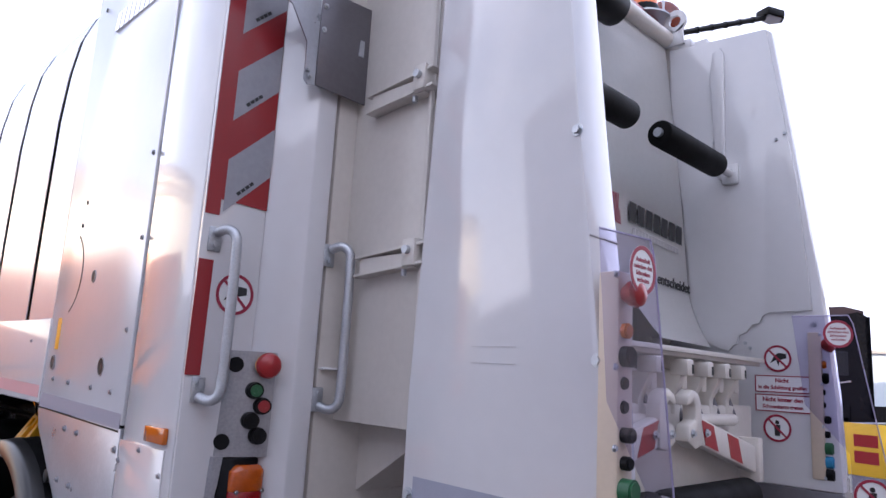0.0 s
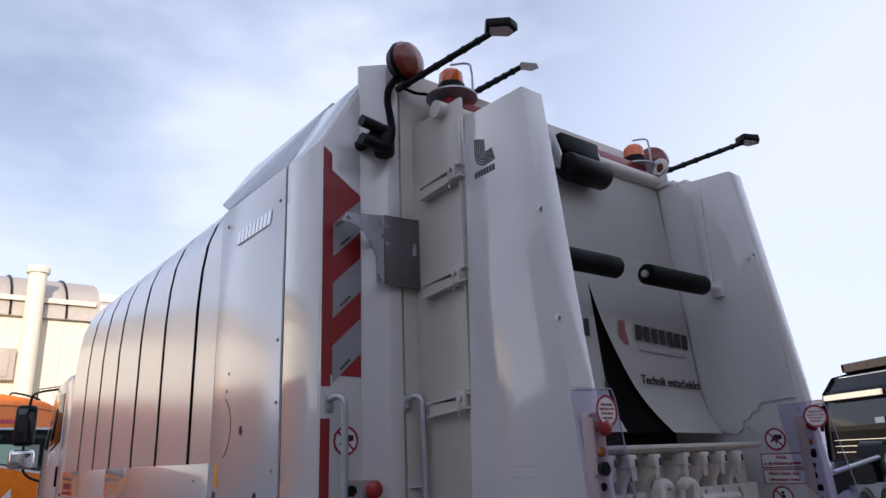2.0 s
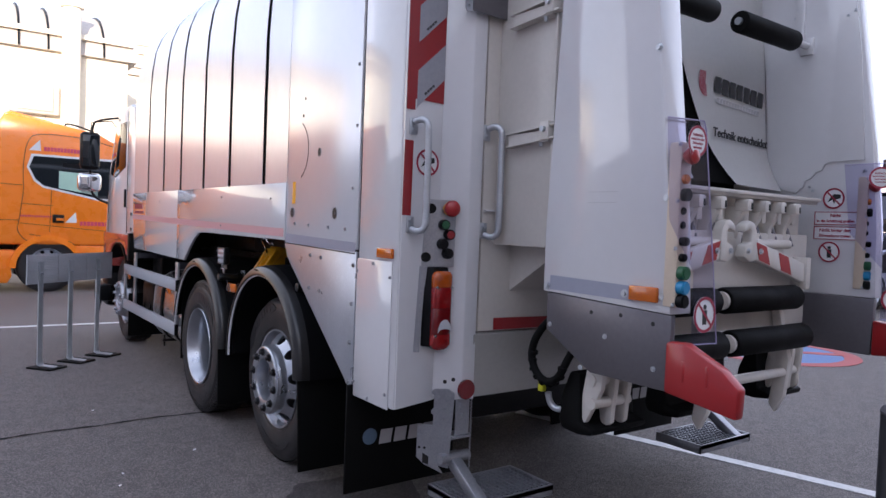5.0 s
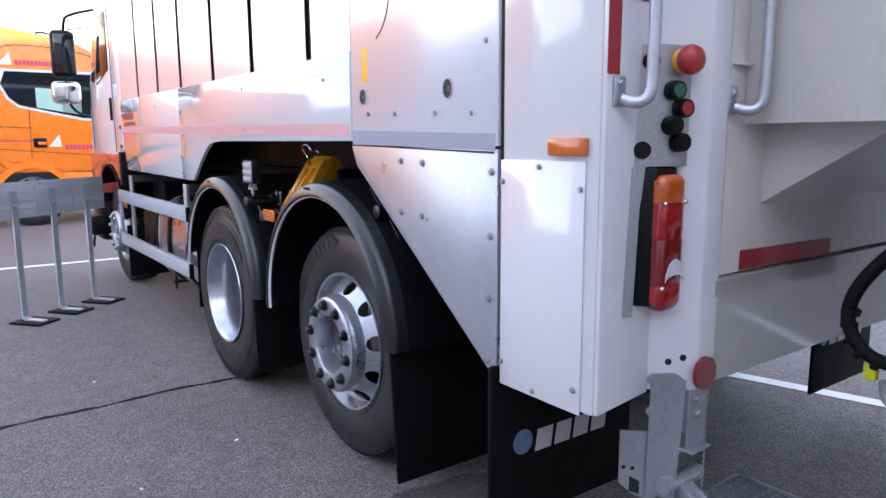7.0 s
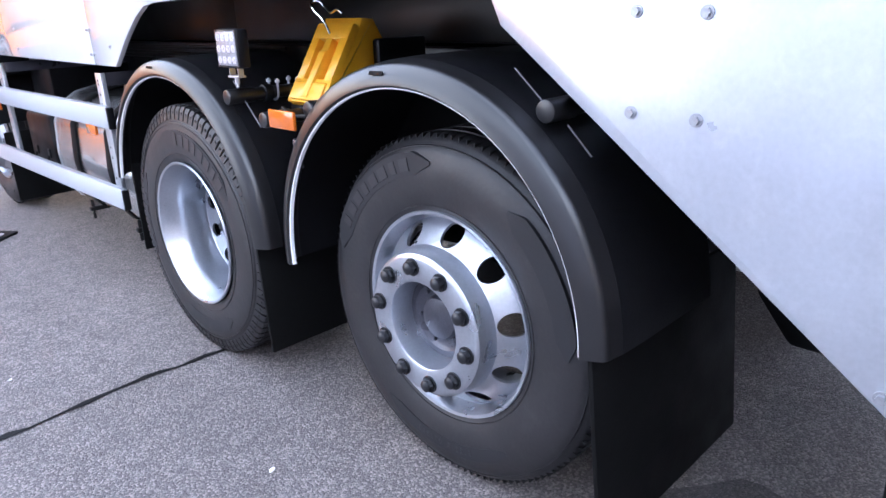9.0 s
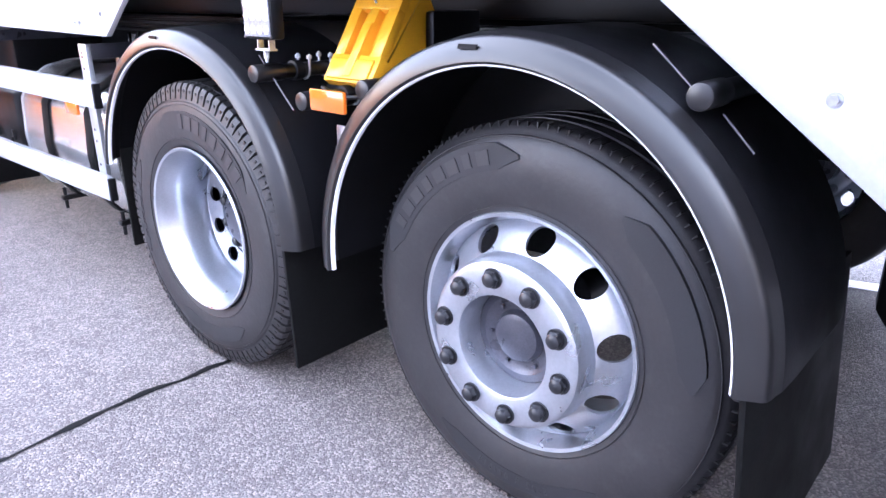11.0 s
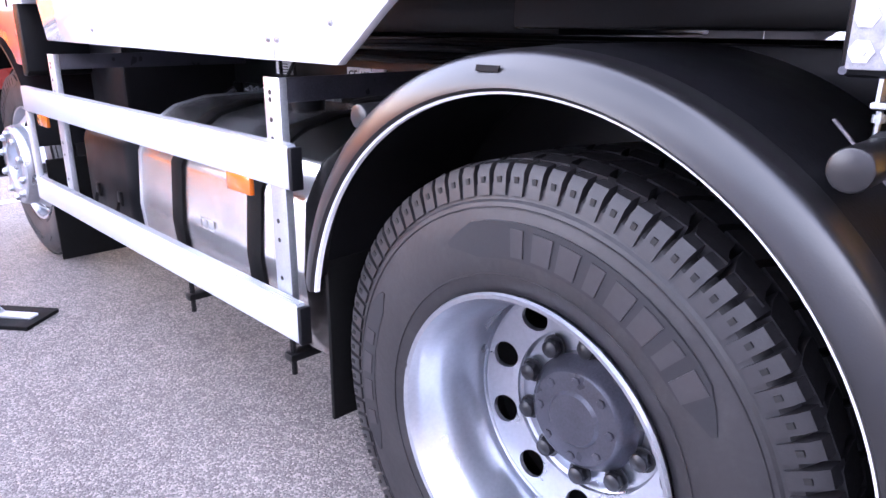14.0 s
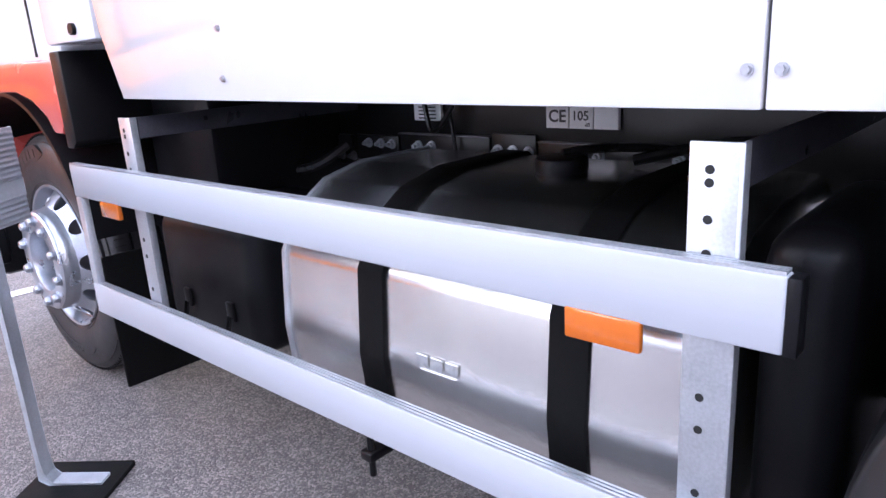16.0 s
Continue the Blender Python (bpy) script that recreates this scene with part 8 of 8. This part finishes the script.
    for x in (1.0, 0.0, -1.25):
        w = wheel(tr, 0, 0, "drive")
        w.matrix_basis = m2 @ Matrix.Translation((x, 0.03, 0.37)) @ Matrix.Rotation(radians(-90), 4, "Z") @ Matrix.Scale(0.69, 4)
        b = bm_new()
        lathe(b, [(0.42, 0.0), (0.47, 0.0), (0.47, -0.4), (0.42, -0.4)], (0, 0, 0), "y", 20, closed=True, a0=5, a1=175)
        b.transform(m2 @ Matrix.Translation((x, 0.05, 0.37)))
        part("mudguard", b, GALV, tr)
    # wheel and wing of the vehicle loaded in front of the cab
    w = wheel(tr, 0, 0, "steer")
    w.matrix_basis = m2 @ Matrix.Translation((-0.5, 0.02, 1.22)) @ Matrix.Rotation(radians(-90), 4, "Z") @ Matrix.Scale(0.8, 4)
    b = bm_new()
    lathe(b, [(0.45, 0.0), (0.50, 0.0), (0.50, -0.5), (0.45, -0.5)], (0, 0, 0), "y", 20, closed=True, a0=0, a1=180)
    b.transform(m2 @ Matrix.Translation((-0.5, 0.03, 1.22)))
    part("loaded_wing", b, BLACKCAR, tr)
    b = bm_new()
    prism(b, [(-0.1, 0.82), (-0.1, 1.25), (0.7, 1.30), (1.9, 1.08), (1.95, 0.82)], "y", -2.3, -0.1, 0.06, m=m2)
    part("loaded_front", b, BLACKCAR, tr)
    b = bm_new()
    rod(b, m2 @ Vector((0.0, 0.0, 1.36)), m2 @ Vector((2.1, 0.0, 1.12)), 0.05, 10)
    part("side_rail", b, GALV, tr)


black_truck()

def paper_scrap(x, y, turn, size):
    root = thing("paper_scrap", "small crumpled white paper scrap on the asphalt", "litter", "scraps on the asphalt")
    b = bm_new()
    m = Matrix.Translation((x, y, 0.004)) @ Matrix.Rotation(radians(turn), 4, "Z")
    prism(b, [(-size, -0.4 * size), (0.7 * size, -0.5 * size), (size, 0.3 * size), (-0.2 * size, 0.6 * size)], "z", 0.0, 0.004, 0.001, m=m)
    for v in b.verts:
        v.co.z += 0.3 * abs(v.co.x - x)
    part("scrap", b, PAPER, root)


for x, y, turn, size in ((-0.29, 3.72, 20, 0.014), (-0.80, 3.32, 60, 0.012), (-0.75, 3.50, 100, 0.008), (-0.67, 4.97, 10, 0.01)):
    paper_scrap(x, y, turn, size)

# ---- buildings ----
def vault_hall(name, x0, x1, y, wall_h, rise, depth, label, step=0.9, bands=False):
    """A clad hall whose roof bends back from the front wall like a barrel."""
    root = thing(name, label, "building")
    b = bm_new()
    box(b, x0, y, 0, x1, y + depth, wall_h)
    part("wall", b, FACADE, root)
    b = bm_new()
    arc = [(y - 0.25, wall_h)] + [(y - 0.25 + rise * 1.6 * (1 - math.cos(radians(a))), wall_h + rise * math.sin(radians(a))) for a in range(10, 91, 10)]
    arc += [(y + depth, wall_h + rise), (y + depth, wall_h)]
    prism(b, arc, "x", x0 - 0.3, x1 + 0.3)
    part("roof", b, ROOFMETAL, root, "curved zinc roof with standing seams")
    b = bm_new()
    k = 0
    while x0 + k * step < x1:
        xx = x0 + k * step
        if not bands:
            for p, q in zip(arc[:9], arc[1:10]):
                prism(b, [(p[0], p[1]), (q[0], q[1]), (q[0] - 0.06, q[1] + 0.07), (p[0] - 0.09, p[1] + 0.03)], "x", xx, xx + 0.06)
        k += 1
    if bands:
        for p in arc[1:10:2]:
            box(b, x0, p[0] - 0.2, p[1] - 0.05, x1, p[0] + 0.1, p[1] + 0.22)
    tagged(part("standing_seams", b, CHASSIS if not bands else FACADE, root), kind="stuff")
    b = bm_new()
    k = 0
    while x0 + k * 0.9 < x1:
        box(b, x0 + k * 0.9, y - 0.012, 0, x0 + k * 0.9 + 0.02, y, wall_h - 0.1)
        k += 1
    part("cladding_joint", b, ROOFMETAL, root)
    b = bm_new()
    box(b, x0 - 0.1, y - 0.30, wall_h + 0.55, x1 + 0.1, y - 0.12, wall_h + 0.72)
    part("gutter", b, FACADE, root)
    return root


vault_hall("exhibition_hall", -22, 4.1, 28, 7.2, 2.0, 16, "cream clad exhibition hall with a curved seamed roof")
vault_hall("exhibition_hall", 5.5, 42, 40, 9.0, 2.6, 20, "long exhibition hall with a banded curved roof", bands=True)
col = thing("hall_column", "tall round cream column before the hall", "column")
b = bm_new()
cyl(b, (2.1, 27.3, 4.35), "z", 0.30, 8.7, 28)
part("shaft", b, FACADE, col)
b = bm_new()
cyl(b, (2.1, 27.3, 8.8), "z", 0.38, 0.25, 28, b=0.03)
part("capital", b, FACADE, col)
b = bm_new()
box(b, 0.3, 27.6, 4.9, 1.8, 28.0, 6.0, 0.03)
box(b, 0.5, 27.55, 5.0, 1.6, 27.62, 5.9, 0.01)
part("wall_box", b, ROOFMETAL, col)
# the first two halls, behind and beside the camera, are added unseen light blockers
hall("shade_hall", -78, -30, 70, -10.5, 8.5, "unseen hall added to keep the sun off the truck", wall=BOUNCEWALL, rise=0.6)
# out of view on the left, added to cut the low sky light
hall("side_hall", -30, -8, -13, 9, 7.5, "unseen grey hall added to dim the light from the left", wall=mat("grey_cladding", (0.50, 0.49, 0.53), 0.6, var=0.06, scale=0.4), rise=0.4)
hall("side_hall", 60, 0, 74, 60, 5.0, "pale hall across the yard", wall=mat("pale_blue_cladding", (0.55, 0.62, 0.70), 0.5, var=0.05), rise=0.3)
